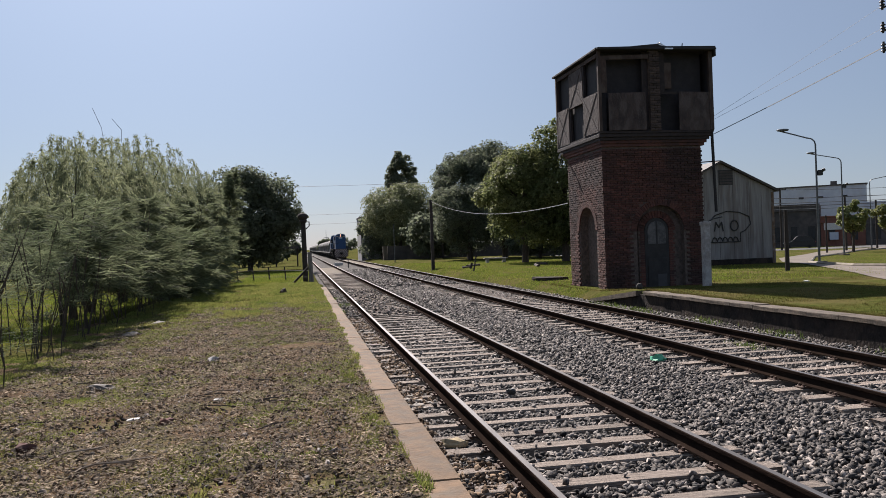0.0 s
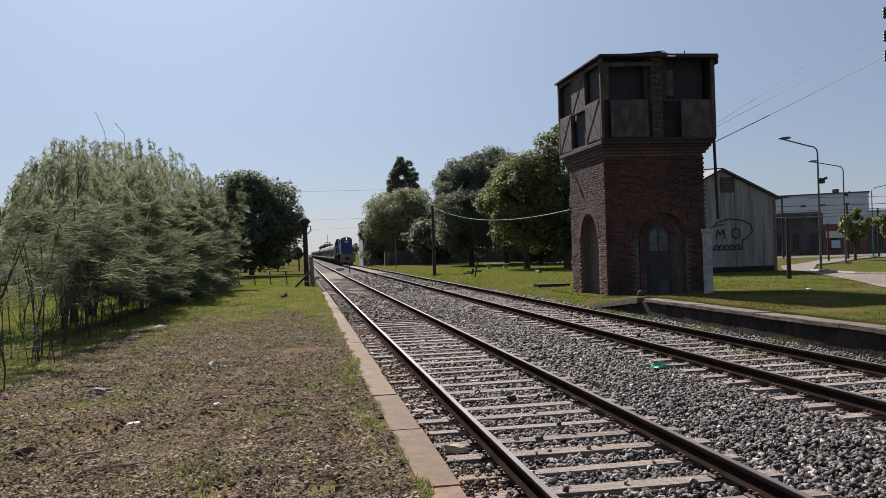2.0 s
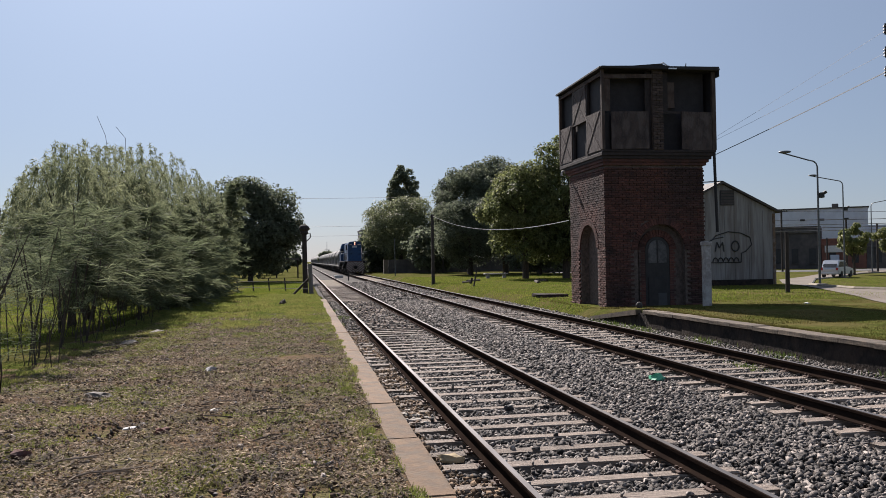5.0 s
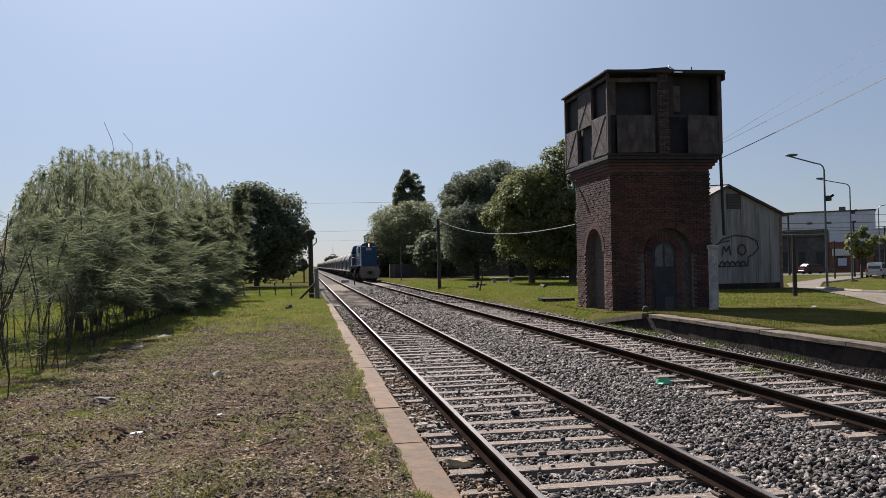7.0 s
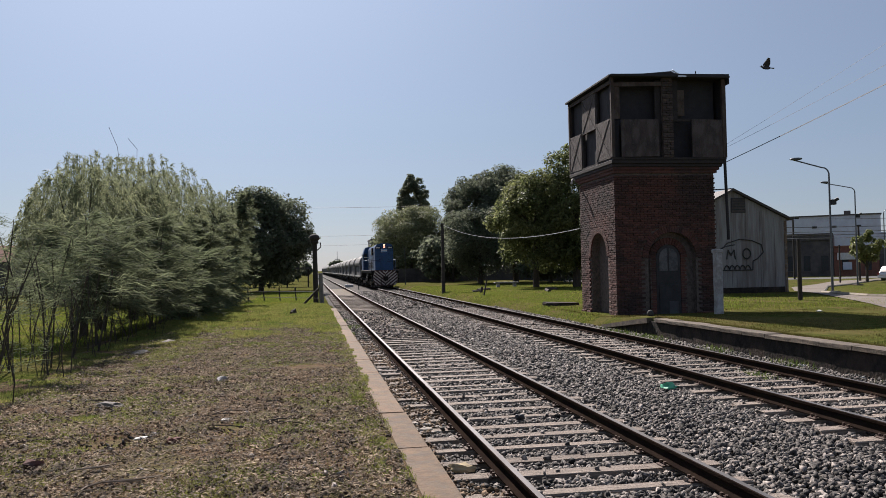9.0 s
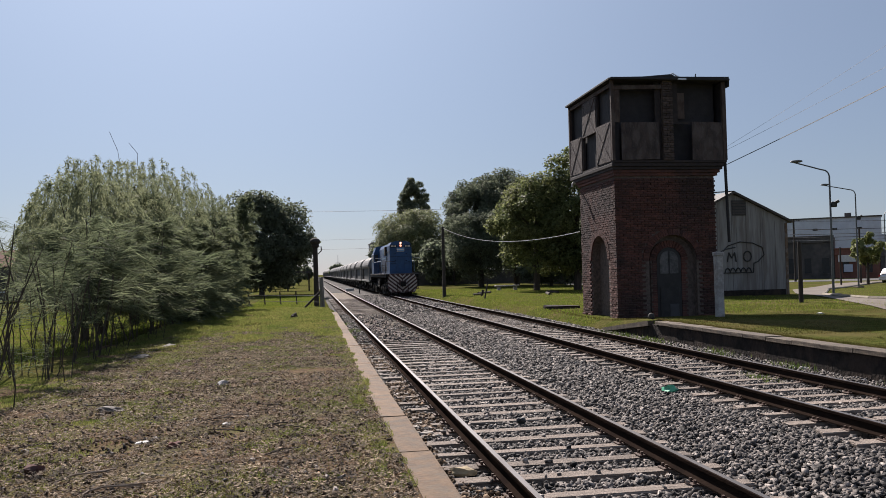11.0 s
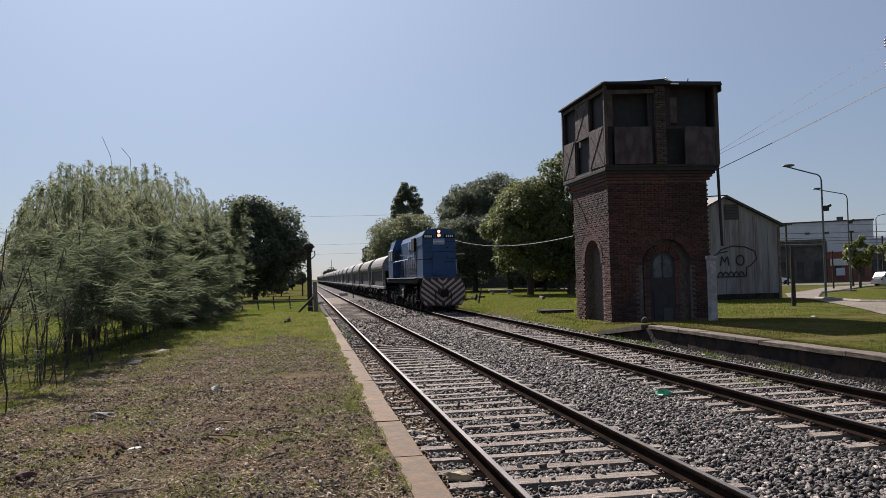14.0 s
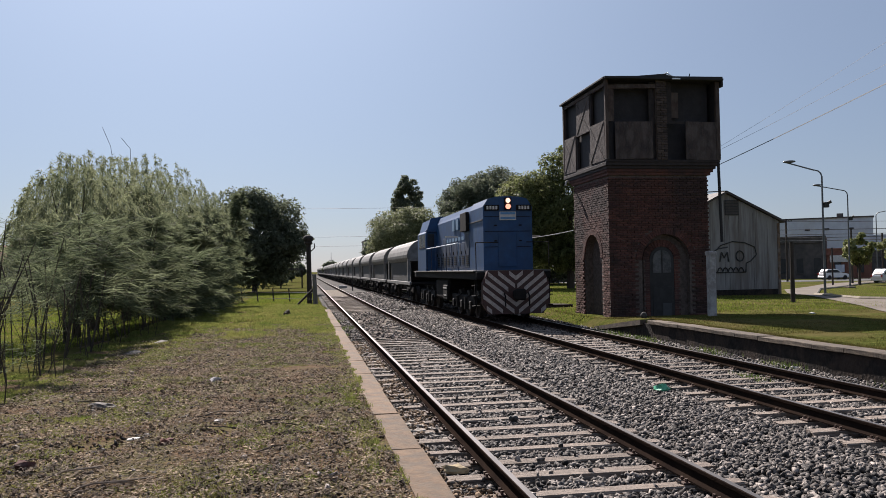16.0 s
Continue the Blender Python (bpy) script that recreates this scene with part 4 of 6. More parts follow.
stone_m = mat("crushed_stone", (0.215, 0.186, 0.165), (0.032, 0.029, 0.0275), rough=0.8, scale=14, bump=0.0, island=0.85, lo=0.38, hi=0.56, spec=0.3)


def make_ballast():
    shapes, f = stone_shapes()
    # leave the sleepers' tops mostly clear inside the rails
    def place(x0, x1, y0, y1, per, size, lift):
        n = int((x1 - x0) * (y1 - y0) * per)
        x, y = rng.uniform(x0, x1, n), rng.uniform(y0, y1, n)
        return x, y, rng.uniform(0.75, 1.3, n) * size, np.full(n, lift)
    sets = [place(-1.62, 6.3, 5, 13, 680, 0.041, 0.0), place(-1.62, 6.3, 13, 22, 400, 0.049, 0.0),
            place(-1.62, 6.3, 22, 40, 190, 0.056, 0.0), place(1.0, 6.0, 40, 75, 28, 0.09, 0.0), place(5.65, 6.3, 8, 22, 200, 0.04, 0.02)]
    x, y, s, l = (np.concatenate(a) for a in zip(*sets))
    keep = np.ones(len(x), bool)
    z = bed_z(x, y) + l + rng.uniform(-0.02, 0.022, len(x))
    for xc, zt, y0, ymax in ((0.0, 0.0, 6.577, 24.0), (FC, FZ, 8.75, 40.0)):
        inside = np.abs(x - xc) < 0.8
        near = np.abs(np.abs(x - xc) - GAUGE) < 0.085
        keep &= ~near
        ph = (y - y0 + 0.308) % 0.616 - 0.308
        on = (np.abs(ph) < 0.13) & (np.abs(x - xc) < 1.34)
        # some stones lie on the sleepers, most lie between them
        keep &= ~(on & (rng.random(len(x)) > 0.007) & (y < ymax))
        z = np.where(inside, zt - 0.2 + rng.uniform(-0.025, 0.014, len(x)), z)
        z = np.where((np.abs(x - xc) < 1.45) & ~inside, np.clip(z, zt - 0.22, zt - 0.185 + rng.uniform(-0.02, 0.015, len(x))), z)
        z = np.where(on & (np.abs(x - xc) < 1.36), zt - 0.152, z)
        if xc == 0.0:
            keep &= ~(inside & (y > 20 + 3 * np.sin(x * 3)) & (rng.random(len(x)) > 0.2))
    ob = scatter("ballast_stones", shapes, f, np.stack([x, y, z], -1)[keep], s[keep], stone_m)
    tagged(ob, "loose grey crushed ballast stones around the sleepers", "ballast", kind="stuff")


make_ballast()

grass_m = mat("grass_blade", (0.14, 0.18, 0.042), (0.25, 0.235, 0.08), rough=0.6, scale=1.6, island=0.5, trans=0.45, spec=0.1)
lawn_m = mat("lawn_blade", (0.076, 0.08, 0.018), (0.145, 0.112, 0.044), rough=0.7, scale=0.7, island=0.4, trans=0.32, spec=0.03)
verge_m = mat("verge_blade", (0.11, 0.16, 0.024), (0.175, 0.185, 0.04), rough=0.7, scale=0.5, island=0.35, trans=0.5, spec=0.03)
dry_m = mat("dry_litter", (0.28, 0.21, 0.14), (0.05, 0.036, 0.026), rough=0.9, scale=3, island=0.7, spec=0.2)
weed_m = mat("weed_leaf", (0.075, 0.12, 0.03), (0.12, 0.15, 0.04), rough=0.6, scale=2, island=0.35, trans=0.35)


def blades(name, x, y, z, h, w, material, label, lean=0.6):
    n = len(x)
    a, b = rng.uniform(0, 2 * math.pi, n), rng.uniform(0, 2 * math.pi, n)
    hh = rng.uniform(0.5, 1.2, n) * h
    side = np.stack([np.cos(a), np.sin(a), np.zeros(n)], -1) * (w * rng.uniform(0.7, 1.3, n))[:, None]
    bend = np.stack([np.cos(b), np.sin(b), np.zeros(n)], -1) * (hh * rng.uniform(0.1, lean, n))[:, None]
    up = np.stack([np.zeros(n), np.zeros(n), hh], -1)
    p = np.stack([x, y, z - 0.01], -1)
    v = np.stack([p - side, p + side, p + up + bend], 1)
    f = np.concatenate([np.array([[0, 1, 2]])[None] + (np.arange(n) * 3)[:, None, None]]).reshape(-1, 3)
    return tagged(mesh_np(name, v.reshape(-1, 3), f, material), label, "grass", kind="stuff")


def field(fx, fy, sx, sy, seed):
    """Smooth random field of sines, about 0 to 1."""
    r = np.random.default_rng(seed)
    out = np.zeros(len(fx))
    for k in range(10):
        a, ph, fr = r.uniform(0, 6.28), r.uniform(0, 6.28), r.uniform(0.5, 2.6)
        out += np.sin((fx / sx * np.cos(a) + fy / sy * np.sin(a)) * fr + ph)
    return 0.5 + out / 9


def make_grass():
    # left platform: thin and patchy near by, thicker further on and along kerb and bushes
    n = 620000
    x, y = rng.uniform(-7.4, -1.9, n), 4.5 + 42 * rng.random(n) ** 1.7
    d = field(x, y, 0.5, 0.6, 1) * 0.55 + field(x, y, 0.12, 0.14, 2) * 0.5
    thick = 0.1 * sstep(15, 28, y) + 0.03 * sstep(-5.6, -6.3, x) + 0.13 * np.exp(-((x + 2.06) / 0.2) ** 2) * (field(y, y, 0.6, 0.6, 3) > 0.5) - 0.1 * sstep(-3.4, -2.6, x) * sstep(30, 14, y)
    k = (d + thick > 0.585) | (rng.random(n) < 0.05)
    x, y = x[k], y[k]
    z = ground_z(x, y) + 0.01
    h = (0.018 + 0.05 * sstep(14, 28, y)) * (0.45 + 1.2 * np.clip(field(x, y, 0.45, 0.7, 31), 0, 1.2)) + 0.02 * rng.random(len(x))
    blades("platform_grass", x, y, z, h, 0.0045 + 0.011 * sstep(11, 26, y), grass_m, "patchy low green grass on the trodden platform")
    # tufts that hang over the kerb's edge
    n = 15000
    y = 4.5 + 26 * rng.random(n) ** 1.3
    edge = -1.98 + 0.32 * np.clip(field(y, y, 0.3, 0.3, 41) - 0.5, -0.35, 0.38)
    x = edge - np.abs(rng.normal(0, 0.09, n))
    k = field(y, y, 0.5, 0.5, 42) + 0.3 * rng.random(n) > 0.68
    x, y = x[k], y[k]
    blades("kerb_tufts", x, y, np.maximum(ground_z(x, y), LEFT_Z) + 0.012, 0.026 + 0.03 * rng.random(len(x)), 0.006, grass_m, "low green tufts hanging over the kerb's edge", lean=1.2)
    # beyond the platform and behind the bushes
    n = 60000
    x, y = np.concatenate([rng.uniform(-22, -7.9, n), rng.uniform(-6.5, -2, n // 3)]), np.concatenate([rng.uniform(8, 60, n), rng.uniform(36, 75, n // 3)])
    blades("field_grass", x, y, ground_z(x, y), 0.1 + 0 * x, 0.014, verge_m, "tall green grass beyond the bushes")
    # right side lawn
    n = 150000
    x, y = 6.75 + 20 * rng.random(n) ** 1.5, 9 + 36 * rng.random(n)
    k = (field(x, y, 0.6, 0.6, 6) + 0.25 * field(x, y, 0.2, 0.2, 7) > 0.22) & ~((x > 6.8) & (x < 10.6) & (y > 25.2) & (y < 28.9)) & (field(x, y, 2.2, 1.2, 9) > 0.12)
    n2 = 60000
    x2, y2 = 6.2 + 14 * rng.random(n2) ** 1.3, 26 + 50 * rng.random(n2)
    k2 = ~((x2 > 6.8) & (x2 < 10.6) & (y2 < 28.9))
    x, y = x[k], y[k]
    off_road = (np.interp(y, [17, 21.5, 24.6, 27.7, 31, 34.8, 40.5, 47.5], [13.4, 14.7, 16.1, 17.7, 19.2, 20.9, 23.2, 27.3]) > x) & ~((y > 32) & (x < 13))
    x, y = x[off_road], y[off_road]
    x2, y2 = x2[k2], y2[k2]
    blades("verge_grass", x2, y2, ground_z(x2, y2), 0.05 + 0.04 * rng.random(len(x2)), 0.014, verge_m, "bright green grass beside the second track")
    blades("lawn_grass", x, y, ground_z(x, y), (0.028 + 0.022 * rng.random(len(x))) * (1 - 0.45 * sstep(24, 34, y)), 0.009, lawn_m, "short sunlit green grass round the tower")
    # ragged tufts and crumbs over the back of the coping
    n = 9000
    y = 5 + 16.5 * rng.random(n)
    x = 6.74 - 0.13 * np.clip(field(y, y, 0.4, 0.4, 51), 0, 1.1) * rng.random(n) + 0.1 * rng.random(n)
    blades("coping_tufts", x, y, RIGHT_Z + 0.028 + 0 * x, 0.03 + 0.03 * rng.random(n), 0.006, lawn_m, "short dry tufts along the back of the coping", lean=1.0)
    # lawn inside the bend of the road
    n = 45000
    x, y = rng.uniform(22, 60, n), rng.uniform(25, 75, n)
    k = np.interp(y, [24, 27, 29.5, 31.3, 32.8, 36, 41.8, 47.9, 57.8, 64.2, 76], [30.3, 26.3, 23.9, 22.5, 22, 22.6, 25.7, 29.9, 36.6, 41.6, 52]) < x
    blades("island_grass", x[k], y[k], ground_z(x[k], y[k]), 0.05 + 0 * x[k], 0.022, verge_m, "mown yellowish grass inside the bend of the road")
    # weeds in the ballast by the platform and tufts in the track
    cs = [(6.05, 20.5, 0.5, 500), (5.95, 22.5, 0.6, 500), (5.3 - 0.35, 13.2, 0.22, 260), (6.2, 17, 0.3, 260), (6.2, 14.2, 0.3, 200), (6.2, 11, 0.3, 150), (-1.2, 29, 0.35, 500), (-1.35, 33, 0.3, 300), (-1.4, 26, 0.2, 150)]
    X = np.concatenate([rng.normal(a, r * 0.35, m) for a, b, r, m in cs])
    Y = np.concatenate([rng.normal(b, r * 1.2, m) for a, b, r, m in cs])
    blades("ballast_weeds", X, Y, bed_z(X, Y), 0.13 + 0 * X, 0.012, weed_m, "green weeds growing in the ballast")
    # litter: dry leaf scraps and twigs
    n = 230000
    x, y = rng.uniform(-6.5, -1.95, n), 4.6 + 21 * rng.random(n) ** 1.5
    k = field(x, y, 0.35, 0.4, 12) > 0.06
    x, y = x[k], y[k]
    q = np.array([[[-0.6, -0.1, 0], [0.6, -0.05, 0.12], [0.05, 0.22, 0.1]], [[-0.7, -0.05, 0.05], [0.7, 0.0, 0], [0.0, 0.09, 0.1]], [[-0.4, -0.25, 0.1], [0.45, -0.2, 0], [0.1, 0.3, 0.2]]])
    ob = scatter("leaf_litter", q, np.array([[0, 1, 2]]), np.stack([x, y, ground_z(x, y) + 0.012 + 0.03 * rng.random(len(x))], -1), 0.015 + 0.042 * rng.random(len(x)) ** 2.2, dry_m, tilt=0.7)
    tagged(ob, "dry brown leaf scraps and twigs strewn on the soil", "leaf litter", kind="stuff")
    shapes, f = stone_shapes(6)
    n = 7000
    x, y = rng.uniform(-6.4, -1.95, n), 4.6 + 20 * rng.random(n) ** 1.6
    ob = scatter("soil_clods", shapes, f, np.stack([x, y, ground_z(x, y) + 0.006], -1), 0.012 + 0.03 * rng.random(n) ** 2, mat("soil_clod", (0.11, 0.075, 0.05), (0.045, 0.032, 0.023), rough=0.95, scale=9, island=0.4, spec=0.15))
    tagged(ob, "crumbly brown clods of soil", "soil", kind="stuff")
    # brown dirt and crumbs between kerb and rail
    n = 5200
    x, y = rng.uniform(-1.6, -0.97, n), 5 + 22 * rng.random(n) ** 1.2
    k = field(x, y, 0.5, 0.8, 61) > 0.38
    ob = scatter("cess_dirt", shapes, f, np.stack([x[k], y[k], bed_z(x[k], y[k]) + 0.03 + 0.02 * rng.random(k.sum())], -1), 0.012 + 0.04 * rng.random(k.sum()) ** 2, mat("cess_crumb", (0.2, 0.145, 0.1), (0.07, 0.05, 0.036), rough=0.95, scale=9, island=0.6, spec=0.1))
    tagged(ob, "brown dirt crumbs between kerb and near rail", "dirt", kind="stuff")
    n = 2000
    x, y = rng.uniform(-6.2, -1.95, n), 4.6 + 22 * rng.random(n) ** 1.5
    ob = scatter("pebbles", shapes, f, np.stack([x, y, ground_z(x, y) + 0.012], -1), 0.014 + 0.03 * rng.random(n) ** 4, stone_m)
    tagged(ob, "small grey pebbles strewn on the soil", "pebbles", kind="stuff")


make_grass()

# ---- trees ----
bark_m = mat("dark_bark", (0.07, 0.055, 0.042), (0.035, 0.028, 0.022), rough=0.95, scale=9, bump=0.6, bscale=25, stretch=(1, 1, 0.3))
leaf_dark = mat("dark_leaf", (0.108, 0.128, 0.086), (0.16, 0.18, 0.12), rough=0.7, scale=0.5, island=0.4, trans=0.6, spec=0.14)
leaf_mid = mat("mid_leaf", (0.088, 0.112, 0.044), (0.2, 0.212, 0.092), rough=0.5, scale=0.4, island=0.5, trans=0.58, spec=0.1)
leaf_olive = mat("olive_leaf", (0.16, 0.18, 0.09), (0.22, 0.235, 0.13), rough=0.5, scale=0.8, island=0.4, trans=0.5, spec=0.12)
needle_m = mat("feathery_needle", (0.1, 0.124, 0.07), (0.165, 0.184, 0.106), rough=0.7, scale=0.7, island=0.45, trans=0.56, spec=0.08)
willow_m = mat("willow_leaf", (0.145, 0.168, 0.092), (0.23, 0.246, 0.144), rough=0.6, scale=0.6, island=0.4, trans=0.5, spec=0.15)
street_leaf = mat("street_tree_leaf", (0.16, 0.19, 0.06), (0.23, 0.24, 0.09), rough=0.5, scale=0.8, island=0.4, trans=0.5)

def make_broadleaf(pos, h, w, material, seed, label, low=0.22, n=9000, leaf=0.3, clumps=46, flat=1.0, small=1.0):
    r = np.random.default_rng(seed)
    t = empty("tree", pose(*pos), label, "tree", "trees along the line")
    bm = B()
    top = h * 0.55
    rod(bm, (0, 0, -0.2), (0.1, 0.05, top), 0.028 * h, 0.014 * h, 10)
    tips = []
    for k in range(9):
        a, z0 = k * 2.4 + r.uniform(-0.4, 0.4), h * r.uniform(0.22, 0.5)
        q = Vector((math.cos(a) * w * 0.33, math.sin(a) * w * 0.33, z0 + h * r.uniform(0.15, 0.35)))
        rod(bm, (0.05, 0.02, z0), q, 0.009 * h, 0.003 * h, 6)
        tips.append(q)
    part("trunk", bm, bark_m, t)
    # leafy clumps over an uneven ellipsoid, dense on their upper sides, with dark gaps between them
    d = r.normal(size=(clumps, 3))
    d /= np.linalg.norm(d, axis=1)[:, None]
    rad = r.uniform(0.3, 1.0, clumps) ** 0.5
    cz, hz_ = h * (1 + low) / 2, h * (1 - low) / 2
    cr = w * small * r.uniform(0.065, 0.17, clumps)
    c = d * rad[:, None] * np.array([w / 2 * 0.85, w / 2 * 0.85, hz_ * 0.88]) + np.array([0, 0, cz])
    n, leaf = int(n * 1.8), leaf * 0.74
    share = cr ** 2 / (cr ** 2).sum()
    pick = r.choice(clumps, n, p=share)
    e = r.normal(size=(n, 3))
    e[:, 2] += 0.5
    e /= np.linalg.norm(e, axis=1)[:, None]
    lobed = 1 + 0.28 * np.sin(e[:, 0] * 5 + pick) * np.sin(e[:, 1] * 5 + 2 * pick) * np.cos(e[:, 2] * 4)
    p = c[pick] + e * (cr[pick] * lobed * r.uniform(0.25, 1.05, n) ** 0.4)[:, None] * np.array([1, 1, 0.78 * flat])
    p[:, 2] = np.maximum(p[:, 2], h * low * 0.8)
    nrm = e * 0.9 + np.array([0, 0, 0.5]) + r.normal(0, 0.55, (n, 3))
    nrm /= np.linalg.norm(nrm, axis=1)[:, None]
    t1 = np.cross(nrm, r.normal(size=(n, 3)))
    t1 /= np.linalg.norm(t1, axis=1)[:, None] + 1e-9
    t2 = np.cross(nrm, t1)
    s = (leaf * r.uniform(0.55, 1.3, n))[:, None]
    v = np.stack([p - t1 * s * 0.55, p + t2 * s * 0.34, p + t1 * s * 0.55 - nrm * s * 0.12, p - t2 * s * 0.34], 1)
    mesh_np("crown", v.reshape(-1, 3), np.arange(n * 4).reshape(-1, 4), material, t)
    return t


def thin_leaves(p, d, length, width):
    """Narrow leaves at p along d (n, 3)."""
    n = len(p)
    d = d / np.linalg.norm(d, axis=1)[:, None]
    side = np.cross(d, rng.normal(size=(n, 3)))
    side /= np.linalg.norm(side, axis=1)[:, None] + 1e-9
    l, w = length * rng.uniform(0.6, 1.3, n), width * rng.uniform(0.7, 1.3, n)
    v = np.stack([p - side * w[:, None] * 0.5, p + side * w[:, None] * 0.5, p + d * l[:, None]], 1)
    return v


def make_feathery(pos, h, w, seed, label, material=None, n_branch=190, needles=62, length=0.22, width=0.009, droop=0.35, bare=0.24, up=0.35, kind="feathery_tree", stems=3):
    """A tree of thin leaning stems and long branchlets set with needles; airy at its rim, bare below."""
    r = np.random.default_rng(seed)
    t = empty(kind, pose(*pos), label, "tree", "row of trees beside the platform")
    bm = B()
    lines = []
    for k in range(stems):
        a = r.uniform(0, 6.28)
        lean = r.uniform(0.04, 0.2) * h
        p0 = Vector((r.uniform(-0.15, 0.15), r.uniform(-0.25, 0.25), -0.1))
        p1 = p0 + Vector((math.cos(a) * lean, math.sin(a) * lean, h * 0.5))
        p2 = p1 + Vector((math.cos(a + 0.6) * lean, math.sin(a + 0.6) * lean, h * 0.42))
        rod(bm, p0, p1, 0.0075 * h * (1 if k == 0 else 0.45), 0.004 * h, 6)
        rod(bm, p1, p2, 0.006 * h, 0.002 * h, 5)
        lines.append((p0, p1, p2))
    P, D = [], []
    for k in range(n_branch):
        p0, p1, p2 = lines[r.integers(0, stems)]
        u = r.uniform(bare, 1.0)
        b = p0.lerp(p1, u / 0.53) if u < 0.53 else p1.lerp(p2, (u - 0.53) / 0.47)
        a = r.uniform(0, 6.28)
        env = math.sin(min(1.0, (u - bare) / (1 - bare) * 0.85 + 0.25) * math.pi) ** 0.6
        ln = w * 0.5 * max(env, 0.35) * r.uniform(0.55, 1.15)
        q = b + Vector((math.cos(a) * ln, math.sin(a) * ln, ln * r.uniform(up - 0.3, up + 0.4)))
        if k % 3 == 0 and kind == "feathery_tree":
            rod(bm, b, b.lerp(q, 0.75) - Vector((0, 0, droop * ln * 0.5)), 0.007, 0.003, 3)
        s = r.uniform(0.12, 1.0, needles)
        sag = (s ** 2) * droop * ln
        pts = np.array(b)[None] + (np.array(q - b))[None] * s[:, None]
        pts[:, 2] -= sag
        pts += r.normal(0, 0.05, pts.shape)
        dd = np.array(q - b)[None] / max(ln, 0.05) + r.normal(0, 0.32, (needles, 3))
        dd[:, 2] -= droop * 1.4
        P.append(pts)
        D.append(dd)
    part("trunk", bm, bark_m, t)
    P, D = np.concatenate(P), np.concatenate(D)
    v = thin_leaves(P, D, length, width)
    f = np.arange(len(P) * 3).reshape(-1, 3)
    mesh_np("foliage", v.reshape(-1, 3), f, material or needle_m, t)
    return t


def make_willow(pos, h, w, seed):
    """Dome of hanging strands set with narrow leaves."""
    r = np.random.default_rng(seed)
    t = empty("willow_tree", pose(*pos), "pale green willow with drooping strands of narrow leaves", "tree", "willows behind the bushes")
    bm = B()
    for k in range(4):
        a = k * 1.7 + r.uniform(0, 1)
        m1 = Vector((math.cos(a) * w * 0.1, math.sin(a) * w * 0.1, h * 0.45))
        m2 = Vector((math.cos(a) * w * 0.28, math.sin(a) * w * 0.28, h * 0.82))
        rod(bm, (r.uniform(-0.1, 0.1), 0, -0.1), m1, 0.011 * h, 0.008 * h, 7)
        rod(bm, m1, m2, 0.005 * h, 0.0012 * h, 6)
    if seed == 303:
        for k in range(2):
            b = Vector((r.uniform(-0.12, 0.12) * w, r.uniform(-0.1, 0.1) * w, h * 0.9))
            path_rod(bm, [b, b + Vector((r.uniform(-0.2, 0.2), 0, 0.5)), b + Vector((r.uniform(-0.6, 0.5), 0, r.uniform(0.8, 1.3)))], 0.008, 4)
    part("trunk", bm, bark_m, t)
    n, m = 430, 48
    d = r.normal(size=(n, 3))
    d[:, 2] = np.abs(d[:, 2]) * 0.9 - 0.1
    d /= np.linalg.norm(d, axis=1)[:, None]
    rad = r.uniform(0.45, 1.0, n) ** 0.5
    anchor = d * rad[:, None] * np.array([w * 0.47, w * 0.47, h * 0.5]) + np.array([0, 0, h * 0.46])
    anchor[:, 2] += r.normal(0, 0.12, n)
    ln = r.uniform(0.5, 1.25, n) * min(1.0, h / 5)
    s = r.uniform(0, 1, (n, m))
    outw = np.stack([d[:, 0], d[:, 1], np.zeros(n)], -1)
    P = anchor[:, None] + outw[:, None] * (0.4 * ln[:, None] * s)[..., None] + np.array([0, 0, 1.0]) * ((0.35 * s - 1.1 * s ** 2) * ln[:, None])[..., None]
    P = P + r.normal(0, 0.035, P.shape)
    D = outw[:, None] * 0.5 + np.array([0, 0, 0.35]) - np.array([0, 0, 2.0]) * s[..., None] + r.normal(0, 0.35, P.shape)
    P, D = P.reshape(-1, 3), D.reshape(-1, 3)
    v = thin_leaves(P, D, 0.14, 0.03)
    mesh_np("crown", v.reshape(-1, 3), np.arange(len(P) * 3).reshape(-1, 3), willow_m, t)
    return t


